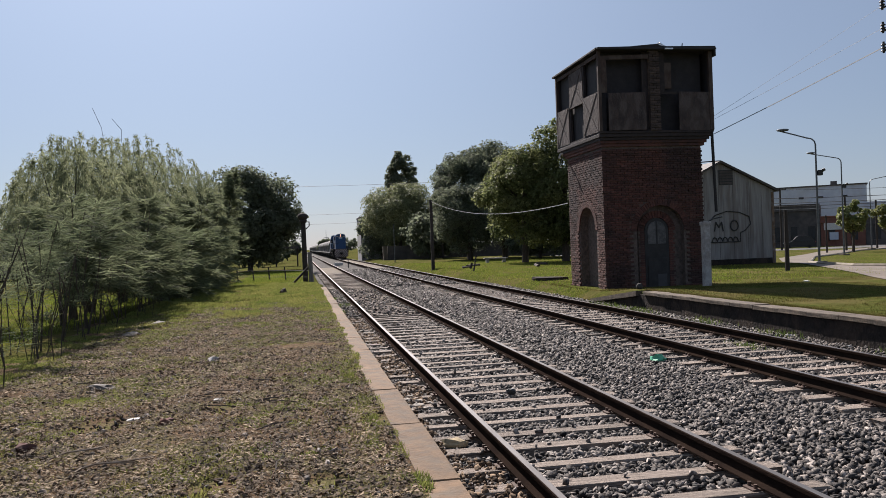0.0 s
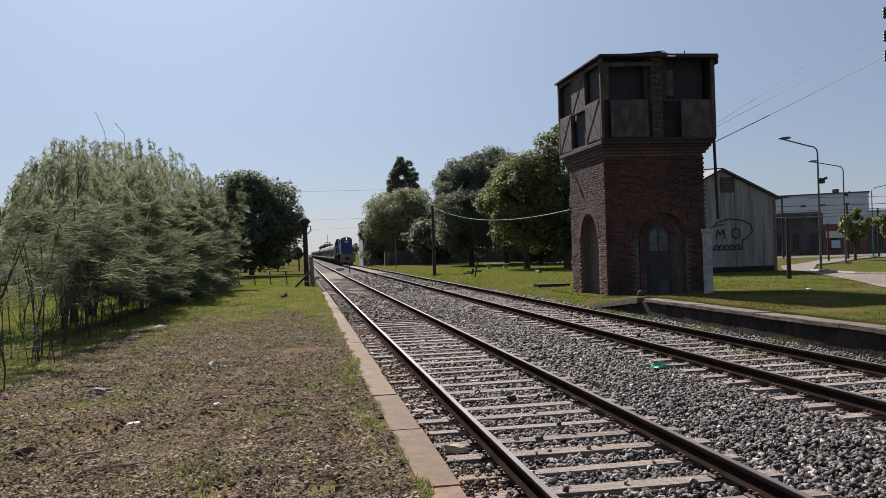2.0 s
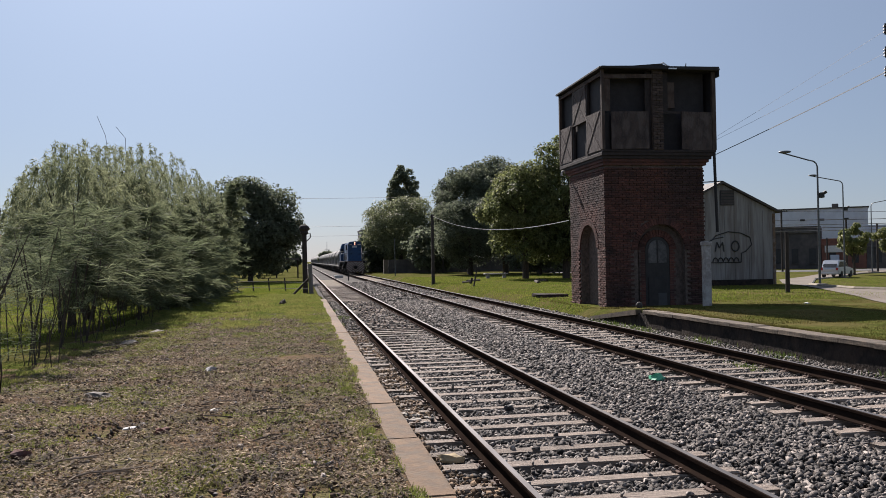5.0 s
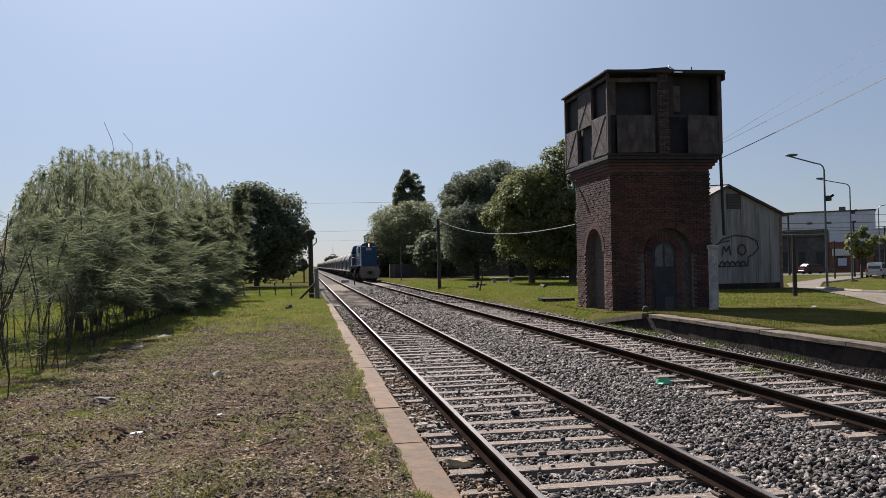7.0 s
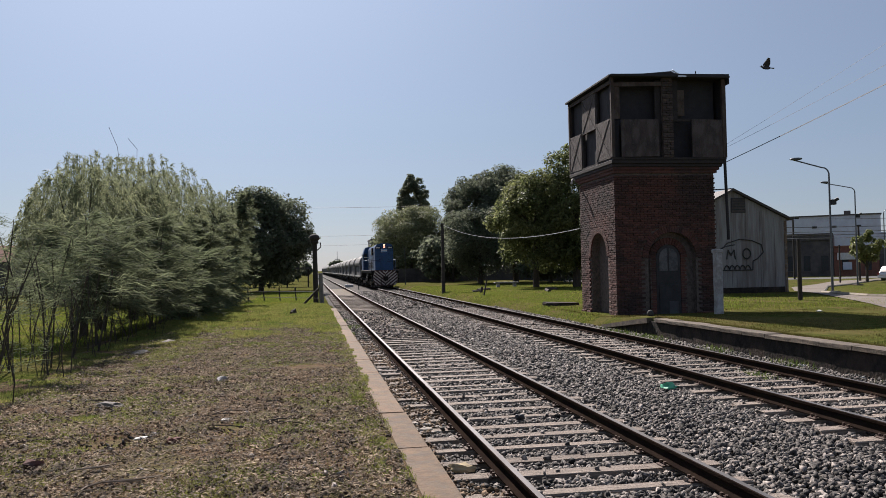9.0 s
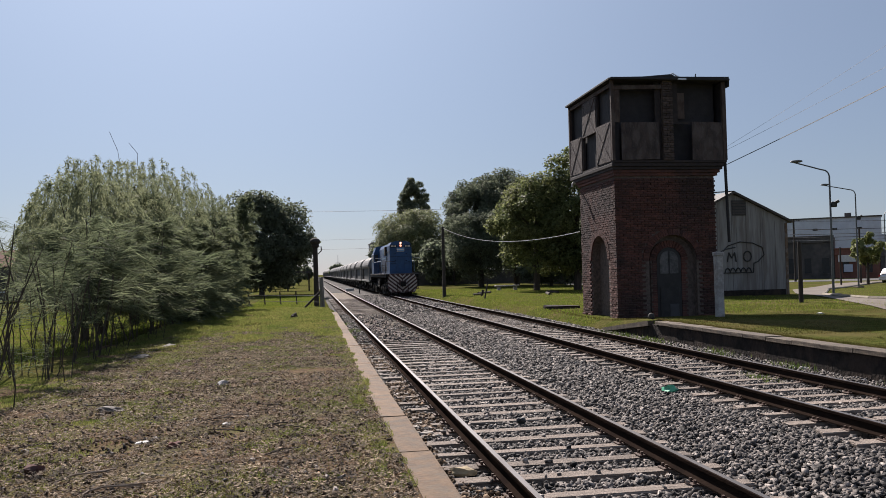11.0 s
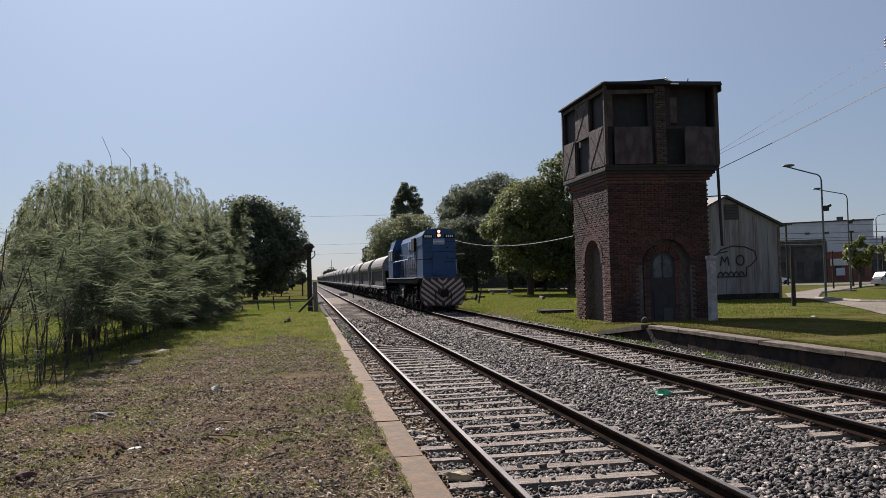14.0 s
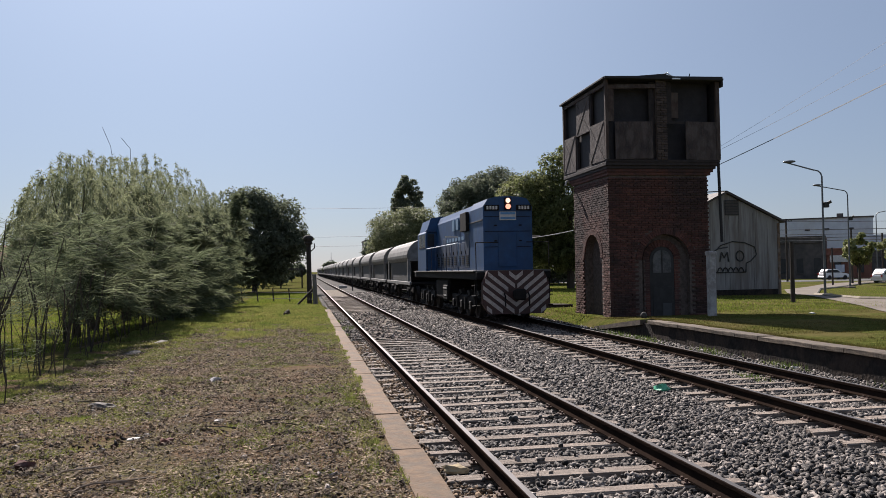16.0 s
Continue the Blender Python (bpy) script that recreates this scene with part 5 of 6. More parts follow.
def plant_all():
    r = random.Random(21)
    feather = "dark feathery green tree with thin bare lower stems in a row"
    y, k = 15.6, 0
    while y < 45:
        h = 2.7 + 0.04 * (y - 12) + 0.06 * max(0.0, y - 24) + r.uniform(-0.35, 0.35)
        make_feathery((-7.25 + r.uniform(-0.25, 0.25), y, float(ground_z(-6.9, y))), h, 2.5 + r.uniform(-0.2, 0.5), 100 + k, feather,
                      n_branch=int(13 + 95 * float(sstep(16.5, 22, y))), needles=62, length=0.31, width=0.0125 + 0.001 * (y - 12), bare=0.3 if y < 24 else 0.16 if y < 30 else 0.03, droop=0.25, up=0.25, stems=1 if y < 18 else 3)
        y += 1.25 + 0.03 * (y - 12)
        k += 1
    for k, (x, yy, h, w) in enumerate(((-8.7, 22.3, 3.6, 1.9), (-9.1, 24.8, 5.3, 3.7), (-9.5, 28.5, 6.2, 5.2), (-9.6, 34.0, 7.1, 6.2), (-9.3, 40.5, 7.6, 6.4), (-9.1, 47.5, 7.4, 6.0), (-9.2, 54, 6.3, 5.2))):
        make_willow((x, yy, float(ground_z(x, yy))), h, w, 300 + k)
    # taller spires standing out of the row
    for k, (x, yy, h, w) in enumerate(((-7.5, 44.5, 6.7, 2.6), (-7.4, 38.0, 5.7, 2.6), (-7.3, 30.5, 4.9, 2.4))):
        make_feathery((x, yy, float(ground_z(x, yy))), h, w, 230 + k, "tall dark feathery tree with a pointed top in a row", n_branch=130, needles=62, length=0.32, width=0.036, bare=0.03, droop=0.3, up=0.45, stems=1)
    for k, (x, yy, h) in enumerate(((-6.9, 11.6, 2.0), (-7.3, 12.9, 2.4), (-7.0, 14.1, 2.5), (-7.6, 15.0, 2.9), (-8.3, 13.6, 2.2))):
        make_feathery((x, yy, float(ground_z(x, yy))), h, 1.5, 200 + k, "young feathery tree with sparse wispy leaves", n_branch=15, needles=60, length=0.2, width=0.008, bare=0.2, droop=0.25, up=0.35, stems=3)
    # thin bare saplings under the row
    for k in range(84):
        yy = 10.9 + 33 * (k / 84) ** 1.2
        x = -6.75 - 0.4 * min(1.0, (yy - 10.9) / 6) + r.uniform(-0.7, 0.35) + r.uniform(-0.3, 0.3)
        t = empty("sapling", pose(x, yy, float(ground_z(x, yy)) - 0.03), "thin bare dark sapling stem under the bushes", "sapling", "saplings under the bushes")
        pts, p, lean_x = [(0, 0, 0)], Vector((0, 0, 0)), r.uniform(-0.09, 0.09)
        for i in range(4):
            p = p + Vector((lean_x + r.uniform(-0.09, 0.09), r.uniform(-0.12, 0.12), r.uniform(0.24, 0.46)))
            pts.append(tuple(p))
        bm, twigs = path_rod(B(), pts, 0.0085, 4), []
        for i in range(3):
            q = Vector(pts[1 + i])
            twigs.append(path_rod(B(), [q, q + Vector((r.uniform(-0.22, 0.22), r.uniform(-0.22, 0.22), r.uniform(0.25, 0.5)))], 0.005, 4))
        stem = part("stem", bm, bark_m, t)
        for tw in twigs:
            part("twig", tw, bark_m, stem)
    make_broadleaf((-7.4, 80, 0.0), 9.9, 10.0, leaf_dark, 1, "dense dark round-crowned tree beside the line", low=0.05, n=26000, leaf=0.37, clumps=140)
    make_broadleaf((-11.5, 84, 0.0), 9.0, 7.5, leaf_dark, 2, "dense dark tree behind the bushes", low=0.12, n=8000)
    make_broadleaf((10.9, 112, -0.3), 11.4, 11.0, leaf_olive, 3, "olive-green airy tree beside the second track", low=0.12, n=22000, leaf=0.3, clumps=110)
    make_broadleaf((10.2, 120, -0.2), 8.0, 7.0, leaf_olive, 4, "low olive-green tree by the fence", low=0.1, n=6000, leaf=0.24)
    make_broadleaf((15.9, 148, 0.0), 19.8, 7.4, leaf_dark, 5, "tall narrow dark tree rising over the others", low=0.35, n=12000, leaf=0.5, clumps=120, small=0.85)
    make_broadleaf((15.2, 86, 0.1), 12.4, 8.6, leaf_dark, 6, "large dark shade tree", low=0.08, n=26000, clumps=110)
    make_broadleaf((19.6, 88, 0.0), 13.0, 10.5, leaf_dark, 7, "large dark shade tree", low=0.1, n=26000, clumps=110)
    make_broadleaf((14.2, 81, 0.1), 8.4, 8.4, leaf_dark, 8, "shaded green tree under the taller crowns", low=0.08, n=14000, leaf=0.26, clumps=80)
    make_broadleaf((14.9, 63, 0.15), 9.9, 7.8, leaf_mid, 9, "bright-edged leafy green tree near the tower", low=0.06, n=20000, leaf=0.27, clumps=100)
    make_broadleaf((17.6, 61, 0.1), 11.6, 7.2, leaf_mid, 10, "tall leafy green tree behind the tower", low=0.06, n=20000, leaf=0.27, clumps=100)
    make_broadleaf((23.0, 68, -0.1), 10.5, 7.5, leaf_dark, 11, "dark leafy tree behind the tower", low=0.1, n=8000)
    make_broadleaf((56.8, 80.5, -0.66), 5.9, 4.2, street_leaf, 12, "small street tree with a rounded light-green crown", low=0.36, n=5000, leaf=0.3, clumps=26)
    make_broadleaf((66.0, 86.5, -0.73), 5.6, 4.2, street_leaf, 13, "small street tree with a rounded light-green crown", low=0.36, n=5000, leaf=0.3, clumps=26)
    make_broadleaf((75, 143, -0.75), 8.5, 7.0, leaf_dark, 14, "dark tree in front of the white building", low=0.2, n=5000, leaf=0.4)
    for k, (x, yy, h, w) in enumerate(((9, 118, 7, 9), (17, 112, 9, 11), (25, 105, 10, 11), (31, 96, 10, 10), (13, 98, 6, 8), (20, 76, 6, 7), (27, 84, 9, 9))):
        make_broadleaf((x, yy, 0), h, w, leaf_dark, 80 + k, "dark tree filling the shade behind the others", low=0.02, n=3600, leaf=0.55, clumps=60)
    for k, (x, yy, h, w) in enumerate(((-6.5, 118, 3.2, 5), (-10, 112, 4.5, 7), (-5.0, 150, 3.5, 6), (-16, 120, 6, 9), (5.6, 262, 4.6, 7), (-14, 240, 7, 12), (-26, 210, 8, 14), (-40, 180, 8, 14), (26, 150, 9, 12), (38, 165, 10, 13), (22, 230, 8, 14), (-55, 150, 7, 12), (14, 300, 6, 10))):
        make_broadleaf((x, yy, 0), h, w, leaf_dark, 40 + k, "distant dark tree on the horizon", low=0.05, n=1400, leaf=0.85, clumps=24)


plant_all()

# ---- street, lamps, buildings ----
concrete_m = mat("pale_concrete", (0.14, 0.112, 0.084), (0.1, 0.08, 0.062), rough=0.9, scale=2.5, bump=0.2, bscale=20, big=0.3, bigc=(0.22, 0.19, 0.16), bigscale=0.4)
asphalt_m = mat("grey_asphalt", (0.09, 0.088, 0.086), (0.06, 0.058, 0.057), rough=0.9, scale=4, bump=0.3, bscale=60)
curb_m = mat("curb_stone", (0.24, 0.21, 0.16), (0.15, 0.13, 0.1), rough=0.9, scale=4)
iron_m = mat("grey_lamp_iron", (0.12, 0.13, 0.14), (0.08, 0.085, 0.09), rough=0.5, metal=0.4, scale=6)
wood_m = mat("old_post_wood", (0.045, 0.037, 0.032), (0.026, 0.021, 0.019), rough=0.9, scale=5, bump=0.4, bscale=20, stretch=(3, 3, 0.4))
post_m = mat("pale_concrete_post", (0.42, 0.405, 0.395), (0.27, 0.255, 0.25), rough=0.9, scale=5, bump=0.35, bscale=22, big=0.5, bigc=(0.2, 0.18, 0.17), bigscale=2.5)


def strip(name, a, b, lift, material, label, category, thick=0.0):
    """Band on the ground between two edges of equally many points."""
    n = 8
    A, Bp = [], []
    for (e, out) in ((a, A), (b, Bp)):
        for p, q in zip(e, e[1:]):
            for k in range(n):
                out.append((p[0] + (q[0] - p[0]) * k / n, p[1] + (q[1] - p[1]) * k / n))
        out.append(e[-1])
    bm = B()
    rows = []
    for p, q in zip(A, Bp):
        row = []
        for k in range(5):
            x, y = p[0] + (q[0] - p[0]) * k / 4, p[1] + (q[1] - p[1]) * k / 4
            row.append(bm.verts.new((x, y, float(ground_z(x, y)) + lift)))
        rows.append(row)
    for r0, r1 in zip(rows, rows[1:]):
        for k in range(4):
            bm.faces.new((r0[k], r0[k + 1], r1[k + 1], r1[k]))
    bmesh.ops.recalc_face_normals(bm, faces=list(bm.faces))
    return tagged(link(name, bm, material), label, category, kind="structure")


INNER = [(13.5, 17), (14.8, 21.5), (16.2, 24.6), (17.8, 27.7), (19.3, 31), (21, 34.8), (23.4, 40.5), (27.5, 47.5), (37.5, 64), (58, 88), (80, 104)]
OUTER = [(30, 24), (26, 27), (23.6, 29.5), (22.2, 31.3), (21.6, 32.8), (22.3, 36.0), (25.4, 41.8), (29.6, 47.9), (41, 64.2), (61, 85), (83, 100)]
strip("path", INNER, OUTER, 0.03, concrete_m, "pale concrete road curving round a lawn", "road")
strip("road", [(16, 115), (60, 112), (140, 112)], [(16, 104), (60, 101), (140, 100)], 0.03, asphalt_m, "grey asphalt street before the houses", "road")
bm = B()
for p, q in zip(OUTER, OUTER[1:]):
    d = Vector((q[0] - p[0], q[1] - p[1]))
    for k in range(8):
        a, b2 = Vector(p) + d * k / 8, Vector(p) + d * (k + 1) / 8
        z = float(ground_z(a.x, a.y)) + 0.05
        rod(bm, (a.x, a.y, z), (b2.x, b2.y, float(ground_z(b2.x, b2.y)) + 0.05), 0.08, seg=4)
tagged(link("curb", bm, curb_m), "pale stone curb along the lawn", "curb", kind="structure")


def make_lamp(base, top_z, arm, label, box_z=None):
    t = empty("street_lamp", pose(*base), label, "street lamp", "street lamps")
    h = top_z - base[2]
    d = Vector((arm[0] - base[0], arm[1] - base[1], 0))
    u = d.normalized()
    part("pole", rod(B(), (0, 0, -0.1), (0, 0, h - 0.35), 0.085, 0.055, 10), iron_m, t)
    pts = [(0, 0, h - 0.36), (u.x * 0.06, u.y * 0.06, h - 0.15), (u.x * 0.22, u.y * 0.22, h + 0.02), (u.x * 0.5, u.y * 0.5, h + 0.1), (d.x, d.y, arm[2] - base[2])]
    part("arm", path_rod(B(), pts, 0.045), iron_m, t)
    bm = B()
    bmesh.ops.create_uvsphere(bm, u_segments=10, v_segments=6, radius=1, matrix=Matrix.LocRotScale((d.x - u.x * 0.25, d.y - u.y * 0.25, arm[2] - base[2] + 0.02), Euler((0, 0, math.atan2(u.y, u.x))), (0.42, 0.16, 0.1)))
    part("lamp_head", bm, iron_m, t, "grey cobra-head lantern", smooth=True)
    part("base_plate", box(B(), -0.35, 0.35, -0.35, 0.35, 0.0, 0.14, 0.02), concrete_m, t)
    if box_z:
        bm = box(B(), 0.05, 0.4, -0.15, 0.15, box_z, box_z + 0.35, 0.03)
        rod(bm, (0.2, 0, box_z + 0.2), (0.5, -0.2, box_z + 0.4), 0.1)
        part("floodlight", bm, black_m, t)
    return t


make_lamp((30.8, 48.7, -0.3), 7.85, (28.97, 49.91, 8.57), "tall grey street lamp with a long arm and floodlight", 5.75)
make_lamp((48.2, 70.2, -0.6), 8.6, (45.88, 71.83, 9.29), "tall grey street lamp with a long arm", 6.4)
make_lamp((67.7, 91.8, -0.73), 7.9, (70.6, 89.9, 8.5), "tall grey street lamp beyond the lawn")


def make_pole(base, h, r, material, label, name="wooden_pole", lean=(0, 0), arm=0.0):
    t = empty(name, pose(*base), label, "pole")
    part("shaft", rod(B(), (0, 0, -0.3), (lean[0], lean[1], h), r, r * 0.8, 10), material, t)
    if arm:
        part("crossarm", box(B(), -arm, arm, -0.05, 0.05, h - 0.35, h - 0.23), material, t)
        for s in (-1, 0.5, 1):
            part("insulator", rod(B(), (s * arm * 0.9, 0, h - 0.22), (s * arm * 0.9, 0, h - 0.08), 0.05), black_m, t)
    return t


make_pole((17.55, 31.6, 0.1), 2.65, 0.1, wood_m, "short dark wooden post in the grass")
make_pole((61.2, 87.7, -0.7), 6.5, 0.14, wood_m, "dark wooden service pole by the street")
make_pole((70.1, 93.9, -0.75), 6.2, 0.14, wood_m, "dark wooden service pole by the street")
make_pole((53.6, 80.5, -0.66), 4.1, 0.1, wood_m, "thin dark street post")
make_pole((62.5, 103, -0.7), 8.6, 0.15, wood_m, "dark power pole with a crossarm behind the shed", arm=0.9)
make_pole((6.62, 57.7, 0.15), 4.9, 0.13, wood_m, "weathered wooden pole beside the second track")
make_pole((7.35, 47.6, 0.2), 0.95, 0.05, wood_m, "leaning broken iron post in the grass", lean=(0.3, 0.2), name="broken_post")
make_pole((8.2, 52.5, 0.2), 0.4, 0.09, wood_m, "short broken stump post", lean=(0.15, 0), name="broken_post")
make_pole((6.9, 84, 0.1), 4.0, 0.05, iron_m, "thin iron post behind the trees", name="iron_post")
make_pole((2.1, 84, -0.2), 1.0, 0.06, black_m, "small dark marker post between the tracks", name="marker_post")


def make_big_pole():
    """Power pole just outside the view; only its insulators reach in."""
    t = empty("power_pole", pose(11.35, 17.0, 0.3), "dark power pole with stacked insulators beside the platform", "power pole")
    part("shaft", rod(B(), (0, 0, -0.3), (0, 0, 8.4), 0.15, 0.11, 12), wood_m, t)
    for z in (5.72, 6.18, 6.72):
        a = part("bracket", rod(B(), (0, 0, z - 0.02), (-0.5, 0, z - 0.02), 0.022), black_m, t)
        bm = rod(B(), (-0.5, 0, z - 0.1), (-0.5, 0, z + 0.16), 0.025)
        for k in range(3):
            rod(bm, (-0.5, 0, z - 0.06 + k * 0.07), (-0.5, 0, z - 0.03 + k * 0.07), 0.065, 0.045, 10)
        part("insulator", bm, black_m, a, "dark stacked insulator")
    return t


make_big_pole()


def make_wire(a, b, sag, r, material, label):
    a, b = Vector(a), Vector(b)
    pts = [a.lerp(b, u) - Vector((0, 0, sag * 4 * u * (1 - u))) for u in np.linspace(0, 1, 25)]
    bm = B()
    rings = []
    d = (b - a).normalized()
    u = d.orthogonal().normalized()
    w = d.cross(u)
    for p in pts:
        rings.append([bm.verts.new(p + (u * math.cos(k * 2.0944) + w * math.sin(k * 2.0944)) * r) for k in range(3)])
    for r0, r1 in zip(rings, rings[1:]):
        for k in range(3):
            bm.faces.new((r0[k], r0[(k + 1) % 3], r1[(k + 1) % 3], r1[k]))
    tagged(link("cable", bm, material), label, "cable", "overhead cables")


for x in (-30, 14):
    make_pole((x, 96, -0.1), 9.8, 0.14, wood_m, "dark pole carrying a wire over the line")
    make_pole((x, 120, -0.1), 7.5, 0.14, wood_m, "dark pole carrying a wire over the line")
    make_pole((x, 132, -0.1), 6.5, 0.14, wood_m, "dark pole carrying a wire over the line")
make_wire((10.9, 25.2, 5.15), (10.85, 17.0, 6.05), 0.02, 0.014, black_m, "thin dark cable from tower to power pole")
make_wire((11.0, 29.2, 5.3), (10.85, 17.0, 6.5), 0.05, 0.005, black_m, "very thin grey wire to the power pole")
make_wire((11.0, 29.2, 5.2), (10.85, 17.0, 7.02), 0.05, 0.004, black_m, "very thin grey wire to the power pole")
make_wire((6.65, 57.7, 4.95), (7.05, 28.8, 3.2), 0.62, 0.012, mat("pale_cable", (0.4, 0.4, 0.39), rough=0.5, scale=5), "pale sagging cable between pole and tower")
for z, y in ((7.2, 120), (6.2, 132), (9.5, 96)):
    make_wire((-30, y, z), (14, y, z - 0.2), 0.25, 0.02, black_m, "dark overhead wire crossing the line")
for k, z in enumerate((4.6, 5.0, 5.4, 6.0)):
    make_wire((40, 100 - k, z + 0.4), (110, 92 + k, z + 1.4), 0.7, 0.045, black_m if k % 2 else iron_m, "bundle of overhead street cables")
make_wire((62.5, 103, 7.6), (110, 96, 8.6), 0.6, 0.03, black_m, "dark overhead street cable")

white_wall_m = mat("white_render", (0.56, 0.6, 0.67), (0.47, 0.5, 0.57), rough=0.8, scale=0.8, big=0.25, bigc=(0.42, 0.41, 0.4), bigscale=0.15)
dark_facade_m = mat("grey_facade", (0.075, 0.068, 0.065), (0.05, 0.046, 0.045), rough=0.85, scale=1.5, big=0.3, bigc=(0.2, 0.17, 0.15), bigscale=0.3)
brick_facade_m = mat("red_facade", (0.22, 0.095, 0.065), (0.15, 0.065, 0.05), rough=0.9, scale=2)
pane_m = mat("dark_pane", (0.03, 0.034, 0.04), rough=0.22, scale=3, spec=0.3)
wood_gate_m = mat("orange_brick_gate", (0.3, 0.13, 0.075), (0.2, 0.085, 0.05), rough=0.85, scale=3)


def make_houses():
    # the street's houses stand square to a line of sight 36 degrees off the track
    def place(d, yaw=36.0):
        a = radians(yaw)
        return Matrix.Translation((EYE.x + d * math.sin(a), EYE.y + d * math.cos(a), -0.75)) @ Matrix.Rotation(-a, 4, "Z")
    widths = ((-30, -14, 6.4, dark_facade_m), (-14, -3.5, 6.7, dark_facade_m), (-3.5, 3.0, 4.6, brick_facade_m), (3.0, 9.5, 4.2, dark_facade_m), (9.5, 20, 5.4, dark_facade_m), (20, 40, 6.0, brick_facade_m))
    base = place(146)
    for k, (x0, x1, h, m) in enumerate(widths):
        t = empty("row_house", base, "dark single-storey street house with tall windows" if m is dark_facade_m else "red-brick single-storey street house", "house", "street houses")
        part("wall", box(B(), x0 + 0.03, x1 - 0.03, 0, 9, -0.4, h), m, t)
        part("cornice", box(B(), x0, x1, -0.25, -0.003, h - 0.9, h - 0.6, 0.03), m, t)
        part("parapet", box(B(), x0, x1, -0.12, 0.4, h, h + 0.25, 0.03), m, t)
        n = max(2, int((x1 - x0) / 2.6))
        for i in range(n):
            c = x0 + (i + 0.5) * (x1 - x0) / n
            w = part("window", box(B(), c - 0.5, c + 0.5, -0.05, -0.003, 0.9, 3.3), pane_m, t)
            part("window_frame", box(B(), c - 0.62, c + 0.62, -0.09, -0.004, 3.32, 3.5), m, w)
            part("sill", box(B(), c - 0.65, c + 0.65, -0.2, -0.004, 0.75, 0.88), m, w)
    t = empty("shop_sign", base, "pale sign boards fixed to a house wall", "sign")
    part("board", box(B(), -3.0, -0.4, -0.3, -0.21, 2.6, 3.7, 0.02), white_m, t)
    part("board", box(B(), -2.2, -0.9, -0.3, -0.21, 1.0, 2.2, 0.02), white_wall_m, t, "white notice board")
    t = empty("garage_gate", base, "orange-brown garage gate in a brick surround", "gate")
    part("leaf", box(B(), 10.2, 12.6, -0.4, -0.27, -0.1, 2.5, 0.02), wood_gate_m, t)
    part("lintel", box(B(), 9.9, 12.9, -0.45, -0.265, 2.55, 2.85, 0.02), white_m, t)
    base = place(178, 35.5)
    t = empty("white_building", base, "large plain white industrial building above the houses", "building")
    part("wall", box(B(), -12.8, 5.6, 0, 20, -1, 11.2), white_wall_m, t)
    part("coping", box(B(), -13.0, 5.8, -0.2, 20.2, 11.2, 11.45), dark_facade_m, t)
    for c in (-6, -2.5, 1.8):
        part("vent", box(B(), c - 0.45, c + 0.45, -0.06, -0.003, 8.9, 9.3), black_m, t)
    part("side_wing", box(B(), 5.62, 26, 1, 16, -1, 7.8), white_wall_m, t)
    part("roof_tank", box(B(), -0.7, 0.5, 3, 4.2, 11.2, 12.3, 0.05), dark_facade_m, t)
    # low house beyond the field
    t = empty("field_house", pose(-37.5, 92, -0.1), "low brown-roofed house beyond the green field", "house")
    part("wall", box(B(), -4, 4, 0, 6, 0, 3.6), dark_facade_m, t)
    part("roof", prism(B(), [(-0.3, 3.6), (6.3, 3.6), (3.0, 5.4)], "x", -4.3, 4.3), brick_facade_m, t, "brown tiled roof")
    for x in (-2.5, 0.2, 2.6):
        w = part("window", box(B(), x - 0.5, x + 0.5, -0.05, -0.003, 1.0, 2.3), pane_m, t)
        part("sill", box(B(), x - 0.6, x + 0.6, -0.12, -0.004, 0.88, 0.98), white_wall_m, w)
    # far end of the line
    t = empty("track_building", pose(6.4, 122, -0.1), "narrow grey building end behind the trees", "building")
    part("wall", box(B(), -0.1, 4.2, 0, 8, 0, 6.4), mat("grey_render", (0.3, 0.29, 0.29), (0.22, 0.21, 0.21), rough=0.9, scale=1.0), t)
    part("roof_edge", box(B(), -0.2, 4.3, -0.1, 8.1, 6.4, 6.55), dark_facade_m, t)
    t = empty("boundary_wall", pose(8.0, 101, -0.1), "low dark boundary wall behind the trees", "wall")
    part("wall", box(B(), 0, 30, 0, 0.3, 0, 2.0), dark_facade_m, t)
    part("pier", box(B(), -0.6, -0.05, -0.1, 0.4, 0, 2.0), concrete_m, t, "brownish gate pier")
    t = empty("trackside_shelter", pose(-4.4, 96, -0.1), "dark open-fronted roofed shelter beside the line", "shelter")
    part("roof", box(B(), -3.2, 1.6, -0.5, 3, 2.15, 2.4), dark_facade_m, t)
    for x in (-3.0, -1.0, 1.4):
        part("post", box(B(), x - 0.08, x + 0.08, -0.3, -0.1, 0, 2.15), wood_m, t)
    t = empty("far_mast", pose(6.8, 300, 0), "thin distant lattice mast", "mast")
    part("mast", rod(B(), (0, 0, 0), (0, 0, 8.8), 0.12, 0.06, 5), iron_m, t)
    part("top_bar", box(B(), -0.9, 0.9, -0.08, 0.08, 5.8, 6.0), iron_m, t)


make_houses()

